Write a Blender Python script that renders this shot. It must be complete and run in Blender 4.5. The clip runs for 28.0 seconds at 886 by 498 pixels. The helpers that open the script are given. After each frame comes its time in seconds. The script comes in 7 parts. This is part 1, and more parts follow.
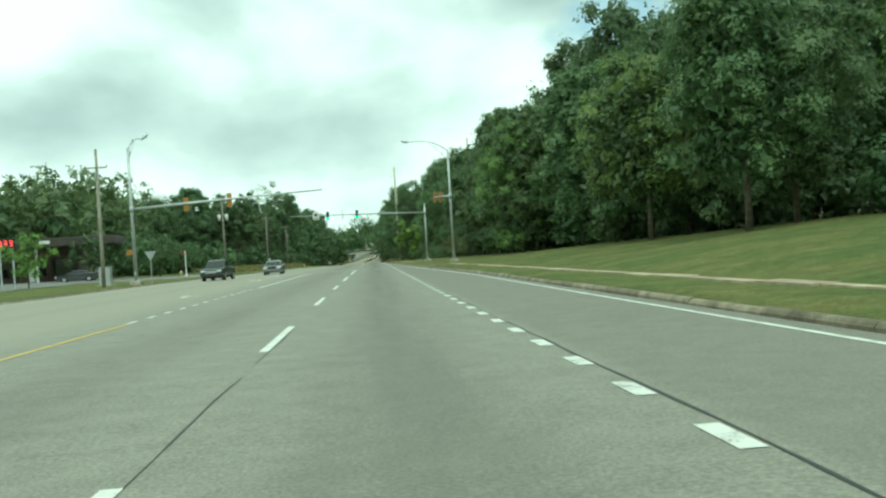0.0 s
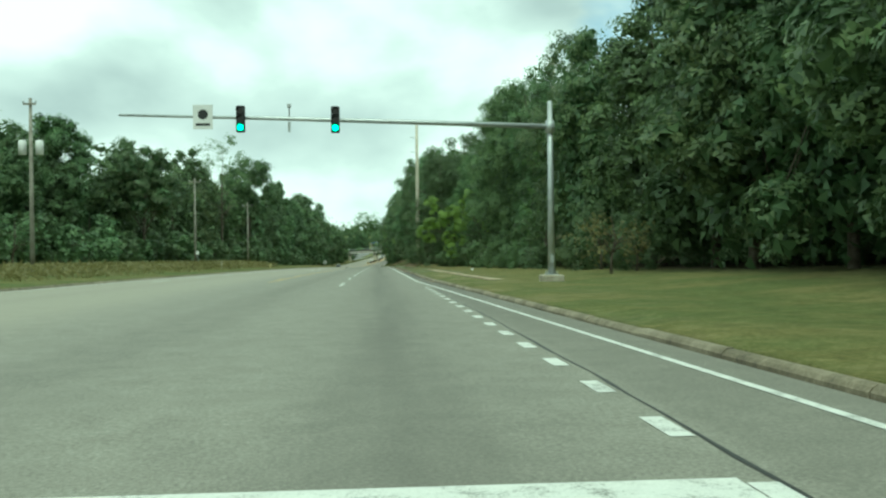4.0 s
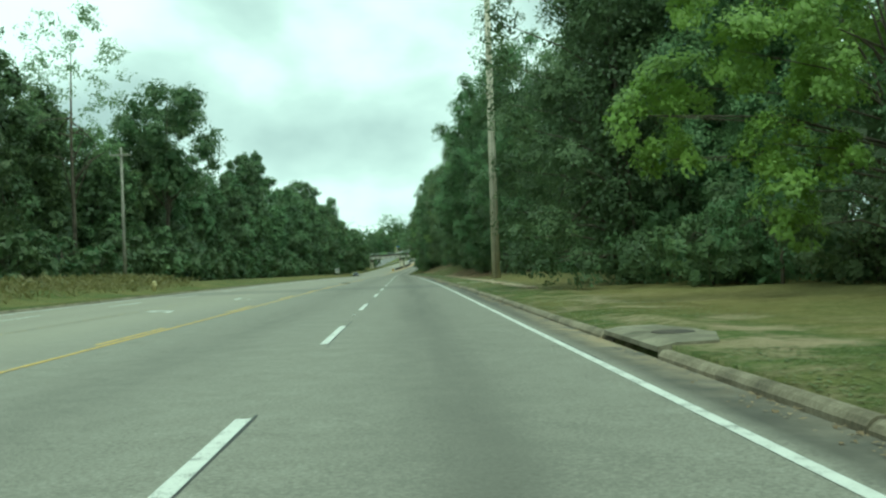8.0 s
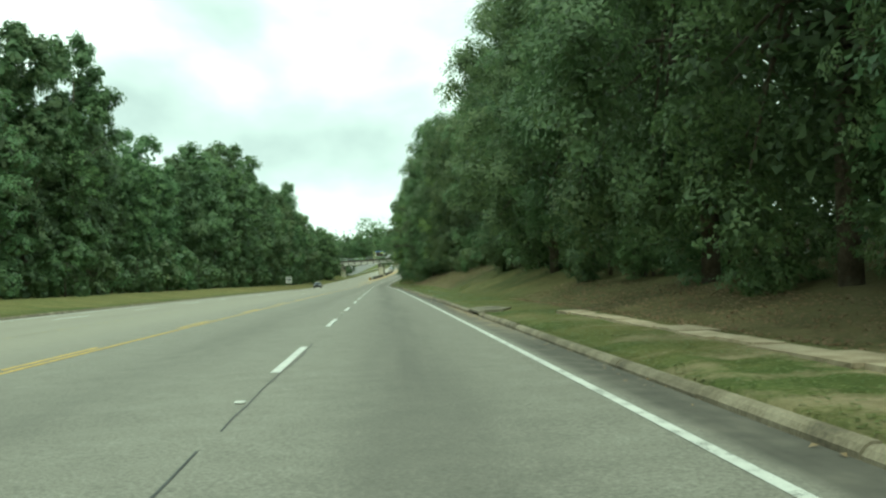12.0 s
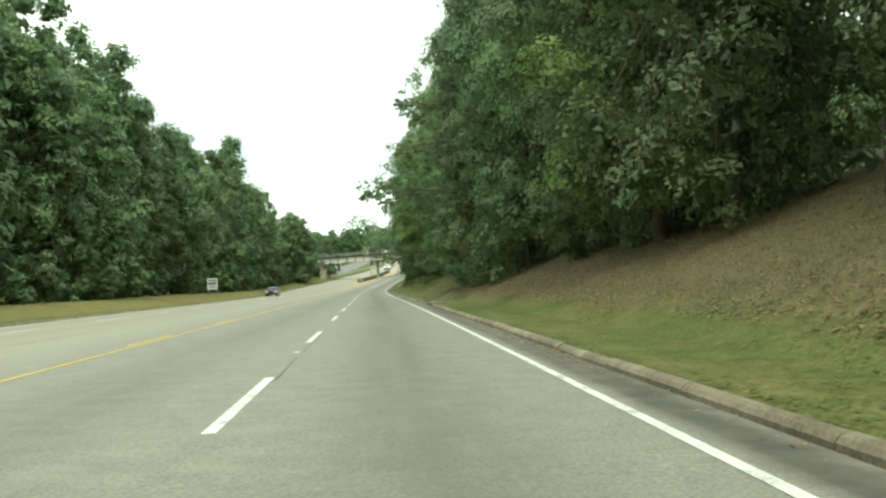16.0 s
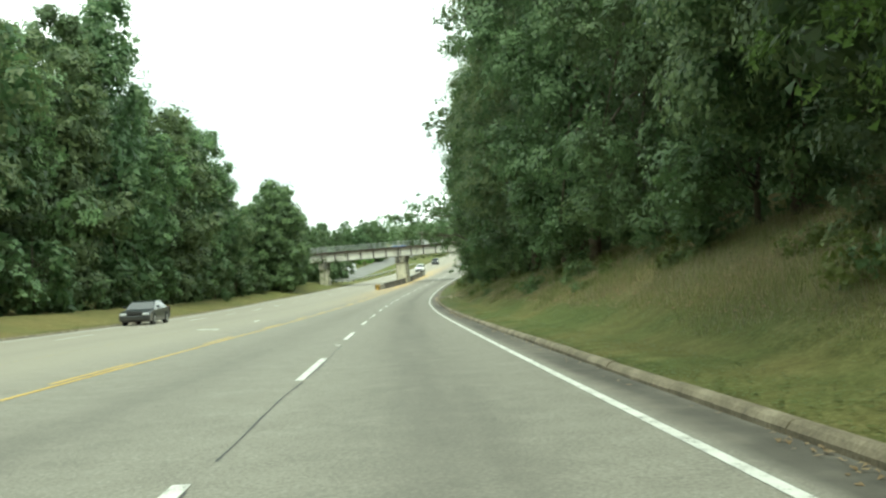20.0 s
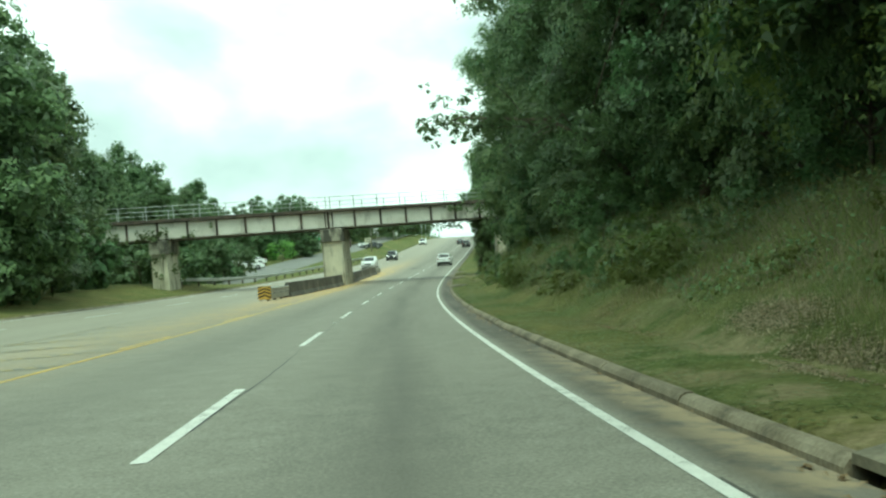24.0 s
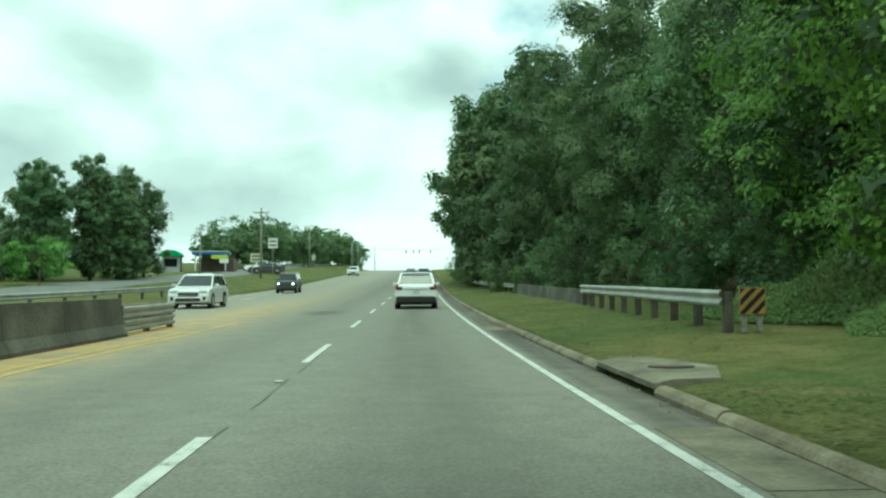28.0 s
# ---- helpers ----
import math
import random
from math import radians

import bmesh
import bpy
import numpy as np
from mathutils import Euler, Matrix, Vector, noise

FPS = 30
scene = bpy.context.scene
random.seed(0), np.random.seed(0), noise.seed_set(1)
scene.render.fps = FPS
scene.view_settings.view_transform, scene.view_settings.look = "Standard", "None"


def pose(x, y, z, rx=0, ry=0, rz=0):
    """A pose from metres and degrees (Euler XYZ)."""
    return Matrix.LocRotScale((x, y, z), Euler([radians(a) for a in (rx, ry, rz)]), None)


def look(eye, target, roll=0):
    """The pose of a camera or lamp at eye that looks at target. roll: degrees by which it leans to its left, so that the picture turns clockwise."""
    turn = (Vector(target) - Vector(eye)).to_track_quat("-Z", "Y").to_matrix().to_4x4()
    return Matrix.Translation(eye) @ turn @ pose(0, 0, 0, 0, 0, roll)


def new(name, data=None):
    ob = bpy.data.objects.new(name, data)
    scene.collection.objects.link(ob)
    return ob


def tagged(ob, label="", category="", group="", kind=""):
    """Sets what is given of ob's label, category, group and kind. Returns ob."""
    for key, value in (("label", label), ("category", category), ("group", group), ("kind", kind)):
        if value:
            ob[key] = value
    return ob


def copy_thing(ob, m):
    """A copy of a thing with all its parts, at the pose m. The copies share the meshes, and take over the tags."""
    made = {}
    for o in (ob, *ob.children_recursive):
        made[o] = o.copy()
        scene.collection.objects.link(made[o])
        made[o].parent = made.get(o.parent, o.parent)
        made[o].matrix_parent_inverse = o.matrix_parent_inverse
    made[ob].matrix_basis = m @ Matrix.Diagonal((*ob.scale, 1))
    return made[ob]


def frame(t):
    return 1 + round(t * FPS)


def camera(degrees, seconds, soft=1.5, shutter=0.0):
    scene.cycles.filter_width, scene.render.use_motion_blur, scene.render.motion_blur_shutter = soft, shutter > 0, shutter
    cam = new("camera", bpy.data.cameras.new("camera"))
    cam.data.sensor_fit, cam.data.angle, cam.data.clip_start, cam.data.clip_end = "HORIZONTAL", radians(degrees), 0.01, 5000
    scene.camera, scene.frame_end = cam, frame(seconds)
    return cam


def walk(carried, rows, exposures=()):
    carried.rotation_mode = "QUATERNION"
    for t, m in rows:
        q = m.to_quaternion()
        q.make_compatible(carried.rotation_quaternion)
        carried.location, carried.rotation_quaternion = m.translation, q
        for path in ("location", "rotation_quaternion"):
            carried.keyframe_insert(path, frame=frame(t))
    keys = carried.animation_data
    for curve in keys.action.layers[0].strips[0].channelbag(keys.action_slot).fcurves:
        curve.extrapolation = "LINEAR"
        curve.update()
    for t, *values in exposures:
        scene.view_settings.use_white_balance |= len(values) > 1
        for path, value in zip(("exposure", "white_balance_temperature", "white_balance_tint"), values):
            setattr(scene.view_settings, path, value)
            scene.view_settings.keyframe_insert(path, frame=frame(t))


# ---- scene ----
cam = camera(50.73, 28.0, 2.3)
ROWS = [  # seconds, place in metres, yaw, pitch, roll
    (0.0, -0.01, 0.00, 1.195, -6.20, -0.50, 3.69),
    (0.5, 0.26, 10.11, 1.073, -6.45, -0.41, 2.85),
    (1.0, 0.55, 20.30, 0.951, -5.83, -0.21, 2.71),
    (1.5, 0.85, 30.57, 0.828, -5.26, -0.10, 2.14),
    (2.0, 1.17, 40.93, 0.707, -5.59, -0.30, 2.21),
    (2.5, 1.52, 51.36, 0.587, -5.84, -0.49, 1.93),
    (3.0, 1.88, 61.84, 0.470, -5.72, -0.39, 1.32),
    (3.5, 2.24, 72.39, 0.350, -5.99, -0.28, 0.79),
    (4.0, 2.60, 83.00, 0.225, -5.90, -0.22, 0.66),
    (4.5, 2.91, 93.66, 0.096, -5.64, -0.15, 0.78),
    (5.0, 3.23, 104.38, -0.038, -5.39, -0.09, 0.99),
    (5.5, 3.54, 115.16, -0.178, -5.31, -0.04, 1.18),
    (6.0, 3.85, 125.99, -0.324, -5.64, 0.12, 1.51),
    (6.5, 4.17, 136.86, -0.480, -5.53, 0.11, 1.73),
    (7.0, 4.49, 147.77, -0.647, -5.01, 0.07, 2.04),
    (7.5, 4.83, 158.72, -0.822, -4.65, 0.09, 2.11),
    (8.0, 5.17, 169.70, -1.002, -4.30, 0.11, 1.97),
    (8.5, 5.55, 180.70, -1.186, -4.40, 0.28, 1.57),
    (9.0, 5.94, 191.69, -1.370, -4.69, 0.22, 1.30),
    (9.5, 6.32, 202.67, -1.554, -4.31, 0.56, 0.86),
    (10.0, 6.70, 213.65, -1.737, -4.45, 0.45, 0.82),
    (10.5, 7.07, 224.63, -1.927, -5.25, 0.45, 0.24),
    (11.0, 7.43, 235.63, -2.128, -5.76, 0.72, 0.66),
    (11.5, 7.77, 246.66, -2.338, -5.99, 0.48, 1.11),
    (12.0, 8.12, 257.71, -2.551, -5.51, 0.64, 1.54),
    (12.5, 8.43, 268.79, -2.765, -5.43, 0.90, 0.47),
    (13.0, 8.73, 279.92, -2.983, -5.45, 1.02, 0.66),
    (13.5, 9.04, 291.08, -3.207, -5.67, 1.15, 1.27),
    (14.0, 9.34, 302.29, -3.435, -5.92, 1.22, 1.93),
    (14.5, 9.68, 313.54, -3.669, -6.02, 1.18, 2.22),
    (15.0, 10.03, 324.83, -3.908, -5.84, 1.11, 1.91),
    (15.5, 10.37, 336.18, -4.152, -5.86, 0.72, 2.13),
    (16.0, 10.71, 347.57, -4.398, -5.96, 0.73, 2.23),
    (16.5, 11.08, 358.99, -4.646, -5.29, 1.16, 2.36),
    (17.0, 11.43, 370.42, -4.896, -3.85, 1.70, 2.22),
    (17.5, 11.77, 381.85, -5.151, -4.12, 1.74, 1.90),
    (18.0, 12.09, 393.30, -5.409, -4.48, 1.63, 2.21),
    (18.5, 12.35, 404.76, -5.673, -4.69, 2.05, 2.33),
    (19.0, 12.60, 416.23, -5.941, -4.23, 1.94, 2.29),
    (19.5, 12.84, 427.71, -6.214, -4.43, 1.37, 2.24),
    (20.0, 13.09, 439.21, -6.486, -4.37, 1.30, 2.72),
    (20.5, 13.42, 450.72, -6.756, -4.38, 1.06, 2.27),
    (21.0, 13.77, 462.25, -7.021, -4.49, 1.06, 2.16),
    (21.5, 14.14, 473.79, -7.277, -4.78, 1.16, 1.91),
    (22.0, 14.54, 485.34, -7.523, -5.16, 1.30, 1.70),
    (22.5, 14.99, 496.88, -7.743, -5.55, 1.42, 1.66),
    (23.0, 15.52, 508.41, -7.935, -6.25, 1.64, 1.26),
    (23.5, 16.15, 519.92, -8.092, -7.05, 1.77, 2.11),
    (24.0, 16.90, 531.41, -8.204, -7.81, 1.67, 2.79),
    (24.5, 17.69, 542.86, -8.270, -8.47, 1.19, 3.37),
    (25.0, 18.61, 554.24, -8.278, -9.16, 1.51, 2.84),
    (25.5, 19.65, 565.56, -8.224, -9.81, 1.69, 3.98),
    (26.0, 20.84, 576.81, -8.111, -10.67, 2.05, 2.24),
    (26.5, 22.24, 587.90, -7.946, -11.70, 2.28, 1.83),
    (27.0, 23.78, 598.78, -7.735, -12.63, 3.00, 1.95),
    (27.5, 25.42, 609.45, -7.480, -12.62, 3.84, 0.99),
    (28.0, 27.12, 619.91, -7.186, -12.20, 4.25, 0.39),
]
def rows_to_poses(rows):
    return [(t, pose(x, y, z, 90 + pitch, roll, yaw)) for t, x, y, z, yaw, pitch, roll in rows]


EXPOSURES = [(0.0, 0.27, 6050, -31), (6.0, 0.27, 6050, -31), (8.0, 0.27, 5850, -36), (9.0, 0.27, 5950, -33), (11.0, 0.47, 5650, -39), (12.0, 0.52, 6300, -28), (15.0, 0.74, 6250, -28), (16.0, 0.99, 6750, -15), (17.0, 0.94, 6550, -17), (18.0, 0.99, 6650, -14), (19.0, 1.12, 6450, -19),
             (20.0, 1.1, 6500, -17), (23.0, 0.77, 6600, -19), (24.0, 0.62, 6100, -33), (25.0, 0.42, 6050, -33), (26.0, 0.47, 5900, -35), (26.5, 0.42, 5800, -37), (27.0, 0.97, 6500, -22), (27.6, 0.52, 6100, -30), (28.0, 0.27, 5900, -35)]
walk(cam, rows_to_poses(ROWS), EXPOSURES)

# ---- sky and sun: bright broken overcast ----
SUN_ELEV, SUN_AZ = 63.0, 188.0
world = bpy.data.worlds.new("overcast_sky")
scene.world = world
world.use_nodes = True
wn, wl = world.node_tree.nodes, world.node_tree.links
wn.clear()
w_out = wn.new("ShaderNodeOutputWorld")
w_sky = wn.new("ShaderNodeTexSky")
w_sky.sky_type = "NISHITA"
w_sky.sun_disc = False
w_sky.sun_elevation, w_sky.sun_rotation = radians(SUN_ELEV), radians(SUN_AZ)
w_bg_sky = wn.new("ShaderNodeBackground")
w_bg_sky.inputs["Strength"].default_value = 0.13
wl.new(w_sky.outputs[0], w_bg_sky.inputs["Color"])
w_co = wn.new("ShaderNodeTexCoord")


def sky_noise(offset, scale, detail, rough, twist, stretch=1.7):
    """Noise over the sky's directions, drawn out along the horizon."""
    mp = wn.new("ShaderNodeMapping")
    mp.inputs["Scale"].default_value = (1.0, 1.0, stretch)
    mp.inputs["Location"].default_value = offset
    wl.new(w_co.outputs["Generated"], mp.inputs["Vector"])
    nz = wn.new("ShaderNodeTexNoise")
    for key, value in (("Scale", scale), ("Detail", detail), ("Roughness", rough), ("Distortion", twist)):
        nz.inputs[key].default_value = value
    wl.new(mp.outputs[0], nz.inputs["Vector"])
    return nz.outputs["Fac"]


def sky_math(op, a, b):
    nd = wn.new("ShaderNodeMath")
    nd.operation = op
    for i, v in enumerate((a, b)):
        if isinstance(v, (int, float)):
            nd.inputs[i].default_value = v
        else:
            wl.new(v, nd.inputs[i])
    return nd.outputs[0]


# heaped clouds: the same noise a little lower gives bright tops and grey undersides
CLOUD_AT = (0.62, 0.18, 0.30)
w_body = sky_noise(CLOUD_AT, 3.5, 7.0, 0.46, 0.1)
w_under = sky_noise((CLOUD_AT[0], CLOUD_AT[1], CLOUD_AT[2] + 0.1), 3.5, 3.0, 0.42, 0.1)
w_broad = sky_noise((0.1, 0.4, 0.0), 1.9, 3.0, 0.5, 0.0)
w_tone = sky_math("ADD", sky_math("MULTIPLY", sky_math("SUBTRACT", w_body, w_under), 1.5), sky_math("ADD", sky_math("MULTIPLY", w_body, 0.55), sky_math("MULTIPLY", w_broad, 0.45)))
w_ramp = wn.new("ShaderNodeValToRGB")
w_el = w_ramp.color_ramp.elements
w_el[0].position, w_el[0].color = 0.12, (0.52, 0.55, 0.595, 1)
w_el[1].position, w_el[1].color = 0.66, (1.10, 1.11, 1.13, 1)
for w_pos, w_col in ((0.38, (0.74, 0.765, 0.80, 1)), (0.52, (0.95, 0.965, 0.985, 1))):
    w_ramp.color_ramp.elements.new(w_pos).color = w_col
wl.new(w_tone, w_ramp.inputs["Fac"])
w_bg_cloud = wn.new("ShaderNodeBackground")
w_bg_cloud.inputs["Strength"].default_value = 0.95
wl.new(w_ramp.outputs["Color"], w_bg_cloud.inputs["Color"])
w_cr = wn.new("ShaderNodeValToRGB")
w_cr.color_ramp.elements[0].position, w_cr.color_ramp.elements[0].color = 0.31, (0, 0, 0, 1)
w_cr.color_ramp.elements[1].position, w_cr.color_ramp.elements[1].color = 0.38, (1, 1, 1, 1)
wl.new(sky_noise((0.35, 0.1, 0.2), 2.1, 6.0, 0.5, 0.0), w_cr.inputs["Fac"])
w_mix = wn.new("ShaderNodeMixShader")
wl.new(w_cr.outputs["Color"], w_mix.inputs["Fac"])
wl.new(w_bg_sky.outputs[0], w_mix.inputs[1])
wl.new(w_bg_cloud.outputs[0], w_mix.inputs[2])
wl.new(w_mix.outputs[0], w_out.inputs["Surface"])

sun_data = bpy.data.lights.new("sun", "SUN")
sun_data.energy, sun_data.angle, sun_data.color = 1.3, radians(28), (1.0, 0.95, 0.88)
sun = new("sun", sun_data)
sun.rotation_euler = (radians(90 - SUN_ELEV), 0, radians(180 - SUN_AZ))


# ---- the road's line: heading and grade every 30 m ----
HEADING = [-1.49, -1.77, -1.83, -1.82, -1.77, -1.88, -1.98, -1.95, -1.75, -1.68, -1.64, -1.66, -1.62, -1.44, -1.32, -1.41, -1.69, -2.71, -4.36, -6.15, -8.5, -9.9, -10.53, -10.9, -11.05, -11.11, -11.1, -11.06, -11.05, -11.04, -11.03, -11.03, -11.03]
GRADE = [-1.21, -1.19, -1.11, -1.21, -1.34, -1.59, -1.69, -1.66, -1.91, -1.94, -2.05, -2.15, -2.17, -2.26, -2.38, -2.34, -2.14, -1.51, -0.5, 0.94, 2.17, 3.32, 4.28, 4.84, 5.15, 5.31, 5.39, 5.44, 5.46, 5.47, 5.47, 5.48, 5.48]
RS = np.arange(-600.0, 1500.0, 2.0)
RHEAD = np.interp(RS, np.arange(33) * 30.0, HEADING)
RGRADE = np.interp(RS, np.arange(33) * 30.0, GRADE) / 100
RGRADE = np.where(RS > 690, np.interp(RS, [690, 720, 760, 860, 920, 1500], [0.0484, 0.058, 0.066, 0.066, -0.01, -0.012]), RGRADE)


def summed(d):
    c = np.concatenate([[0], np.cumsum((d[1:] + d[:-1]))])
    return c - c[300]


RX, RY, RZ = summed(-np.sin(np.radians(RHEAD))), summed(np.cos(np.radians(RHEAD))), summed(RGRADE)


def rp(s, lat, up=0.0):
    """A place by its way along the road, its offset to the right of the camera's line, and its height over the road."""
    h = np.radians(np.interp(s, RS, RHEAD))
    return Vector((np.interp(s, RS, RX) + np.cos(h) * lat, np.interp(s, RS, RY) + np.sin(h) * lat, np.interp(s, RS, RZ) + up))


def rm(s, lat, up=0.0, turn=0.0):
    """A pose there, with y along the road."""
    v = rp(s, lat, up)
    return pose(v.x, v.y, v.z, 0, 0, float(np.interp(s, RS, RHEAD)) + turn)


def rp_many(s, lat, up):
    s, lat, up = np.broadcast_arrays(np.asarray(s, float), np.asarray(lat, float), np.asarray(up, float))
    h = np.radians(np.interp(s, RS, RHEAD))
    return np.stack([np.interp(s, RS, RX) + np.cos(h) * lat, np.interp(s, RS, RY) + np.sin(h) * lat, np.interp(s, RS, RZ) + up], -1)


def sstep(a, b, x):
    t = np.clip((np.asarray(x, float) - a) / (b - a), 0, 1)
    return t * t * (3 - 2 * t)


def right_line(s):
    """The outer white line."""
    return np.interp(s, [-60, 45, 130, 1500], [5.12, 5.0, 2.1, 2.1])


def right_kerb(s):
    return np.interp(s, [-60, 45, 130, 1500], [5.75, 5.5, 2.88, 2.88])


def left_edge(s):
    return np.interp(s, [-60, 50, 78, 95, 108, 125, 300, 400, 500, 560, 640, 700, 1500], [-18.8, -18.6, -18.4, -17.8, -17.2, -15.3, -15.3, -16.2, -17.2, -19.6, -17.0, -14.5, -14.5])


def ground_up(s, lat):
    """Height of the ground over the road's line."""
    s, lat = np.asarray(s, float), np.asarray(lat, float)
    k, e = right_kerb(s), left_edge(s)
    toe = np.interp(s, [0, 90, 130, 300, 335, 480, 540, 612, 620, 630, 636, 646, 700], [8.6, 9.0, 8.0, 6.2, 4.8, 4.4, 4.6, 5.2, 6.9, 6.6, 4.0, 3.6, 3.6])
    top = np.interp(s, [0, 90, 130, 300, 335, 400, 480, 540, 610, 620, 630, 636, 646, 700], [20, 24, 18, 13, 14, 13.5, 12.5, 12, 10.0, 11.0, 10.6, 7.0, 6.6, 6.6])
    hi = np.interp(s, [0, 90, 130, 200, 260, 300, 335, 400, 480, 540, 600, 625, 634, 700], [1.7, 1.2, 0.5, 0.45, 0.9, 1.9, 3.9, 3.9, 4.0, 3.6, 3.2, 3.4, 0.5, 0.28])
    r = 0.15 + (hi - 0.15) * np.clip((lat - toe) / (top - toe), 0, 1) ** 0.9 + np.clip(lat - top, 0, 60) * 0.05
    r = r - 0.055 * (1 - sstep(0.16, 1.0, lat - k))
    lh = np.interp(s, [0, 120, 240, 330, 470, 560, 615, 640, 700, 800], [0.1, 0.3, 0.7, 0.6, 1.0, 0.8, 1.0, -0.4, 0.9, 1.6])
    l = 0.12 + (lh - 0.12) * sstep(0, 6, e - lat) + np.clip(e - 10 - lat, 0, 60) * 0.02
    road = np.full_like(lat, -0.25)
    return np.where(lat > k + 0.18, r, np.where(lat < e - 0.18, l, road))


def gp(s, lat):
    return rp(s, lat, float(ground_up(s, lat)))


def gm(s, lat, turn=0.0, sink=0.0):
    return rm(s, lat, float(ground_up(s, lat)) - sink, turn)


# ---- materials ----
def nodes_of(name):
    m = bpy.data.materials.new(name)
    m.use_nodes = True
    n, l = m.node_tree.nodes, m.node_tree.links
    return m, n, l, n["Principled BSDF"]


def noise_node(n, l, co, scale, detail=4.0, rough=0.55):
    t = n.new("ShaderNodeTexNoise")
    t.inputs["Scale"].default_value, t.inputs["Detail"].default_value, t.inputs["Roughness"].default_value = scale, detail, rough
    l.new(co, t.inputs["Vector"])
    return t.outputs["Fac"]


def ramp_node(n, l, fac, stops):
    r = n.new("ShaderNodeValToRGB")
    e = r.color_ramp.elements
    e[0].position, e[0].color = stops[0][0], (*stops[0][1], 1)
    e[1].position, e[1].color = stops[-1][0], (*stops[-1][1], 1)
    for p, c in stops[1:-1]:
        e.new(p).color = (*c, 1)
    l.new(fac, r.inputs["Fac"])
    return r.outputs["Color"]


def math_node(n, l, op, a, b=None, clamp=False):
    m = n.new("ShaderNodeMath")
    m.operation, m.use_clamp = op, clamp
    for i, v in enumerate((a, b)):
        if v is None:
            continue
        if isinstance(v, (int, float)):
            m.inputs[i].default_value = v
        else:
            l.new(v, m.inputs[i])
    return m.outputs[0]


def mix_node(n, l, fac, a, b, mode="MIX"):
    m = n.new("ShaderNodeMix")
    m.data_type, m.blend_type = "RGBA", mode
    for i, v in ((0, fac), (6, a), (7, b)):
        if isinstance(v, (int, float)):
            m.inputs[i].default_value = v
        elif isinstance(v, tuple):
            m.inputs[i].default_value = (*v, 1)
        else:
            l.new(v, m.inputs[i])
    return m.outputs[2]


def bump_node(n, l, bsdf, height, strength, dist=0.02):
    b = n.new("ShaderNodeBump")
    b.inputs["Strength"].default_value, b.inputs["Distance"].default_value = strength, dist
    l.new(height, b.inputs["Height"])
    l.new(b.outputs["Normal"], bsdf.inputs["Normal"])


def surface(name, stops, rough=0.8, scale=3.0, fine=40.0, bump=0.3, metal=0.0, dist=0.01, vary=0.0, coord="Object"):
    """A plain surface whose colour wanders between the stops at two scales, with fine relief."""
    m, n, l, b = nodes_of(name)
    co = n.new("ShaderNodeTexCoord").outputs[coord]
    a, f = noise_node(n, l, co, scale, 5.0), noise_node(n, l, co, fine, 3.0)
    fac = math_node(n, l, "ADD", math_node(n, l, "MULTIPLY", a, 0.7), math_node(n, l, "MULTIPLY", f, 0.3))
    col = ramp_node(n, l, fac, stops)
    if vary:
        info = n.new("ShaderNodeObjectInfo").outputs["Random"]
        hs = n.new("ShaderNodeHueSaturation")
        l.new(col, hs.inputs["Color"])
        l.new(math_node(n, l, "ADD", math_node(n, l, "MULTIPLY", info, vary), 1 - vary / 2), hs.inputs["Value"])
        col = hs.outputs["Color"]
    l.new(col, b.inputs["Base Color"])
    b.inputs["Roughness"].default_value, b.inputs["Metallic"].default_value = rough, metal
    if bump:
        bump_node(n, l, b, f, bump, dist)
    return m


def leaf_material(name, dark, mid, light, vary=0.5, thin=0.4):
    m, n, l, b = nodes_of(name)
    geo = n.new("ShaderNodeNewGeometry")
    info = n.new("ShaderNodeObjectInfo").outputs["Random"]
    co = n.new("ShaderNodeTexCoord").outputs["Object"]
    big, fine = noise_node(n, l, co, 0.35, 3.0), noise_node(n, l, co, 4.5, 5.0, 0.7)
    fac = math_node(n, l, "ADD", math_node(n, l, "MULTIPLY", geo.outputs["Random Per Island"], 0.22), math_node(n, l, "MULTIPLY", big, 0.43))
    fac = math_node(n, l, "ADD", fac, math_node(n, l, "MULTIPLY", fine, 0.35))
    col = ramp_node(n, l, fac, [(0.2, dark), (0.5, mid), (0.85, light)])
    hs = n.new("ShaderNodeHueSaturation")
    l.new(col, hs.inputs["Color"])
    l.new(math_node(n, l, "ADD", math_node(n, l, "MULTIPLY", info, vary), 1 - vary / 2), hs.inputs["Value"])
    l.new(math_node(n, l, "ADD", math_node(n, l, "MULTIPLY", info, 0.04), 0.48), hs.inputs["Hue"])
    l.new(hs.outputs["Color"], b.inputs["Base Color"])
    b.inputs["Roughness"].default_value = 0.48
    b.inputs["Specular IOR Level"].default_value = 0.45
    tr = n.new("ShaderNodeBsdfTranslucent")
    l.new(hs.outputs["Color"], tr.inputs["Color"])
    mx = n.new("ShaderNodeMixShader")
    mx.inputs[0].default_value = thin
    l.new(b.outputs[0], mx.inputs[1])
    l.new(tr.outputs[0], mx.inputs[2])
    l.new(mx.outputs[0], n["Material Output"].inputs["Surface"])
    return m


def lane_coords(n, l):
    """Offset across the road and way along it, from the mesh's UV map."""
    uv = n.new("ShaderNodeUVMap").outputs["UV"]
    sp = n.new("ShaderNodeSeparateXYZ")
    l.new(uv, sp.inputs[0])
    return sp.outputs["X"], sp.outputs["Y"]


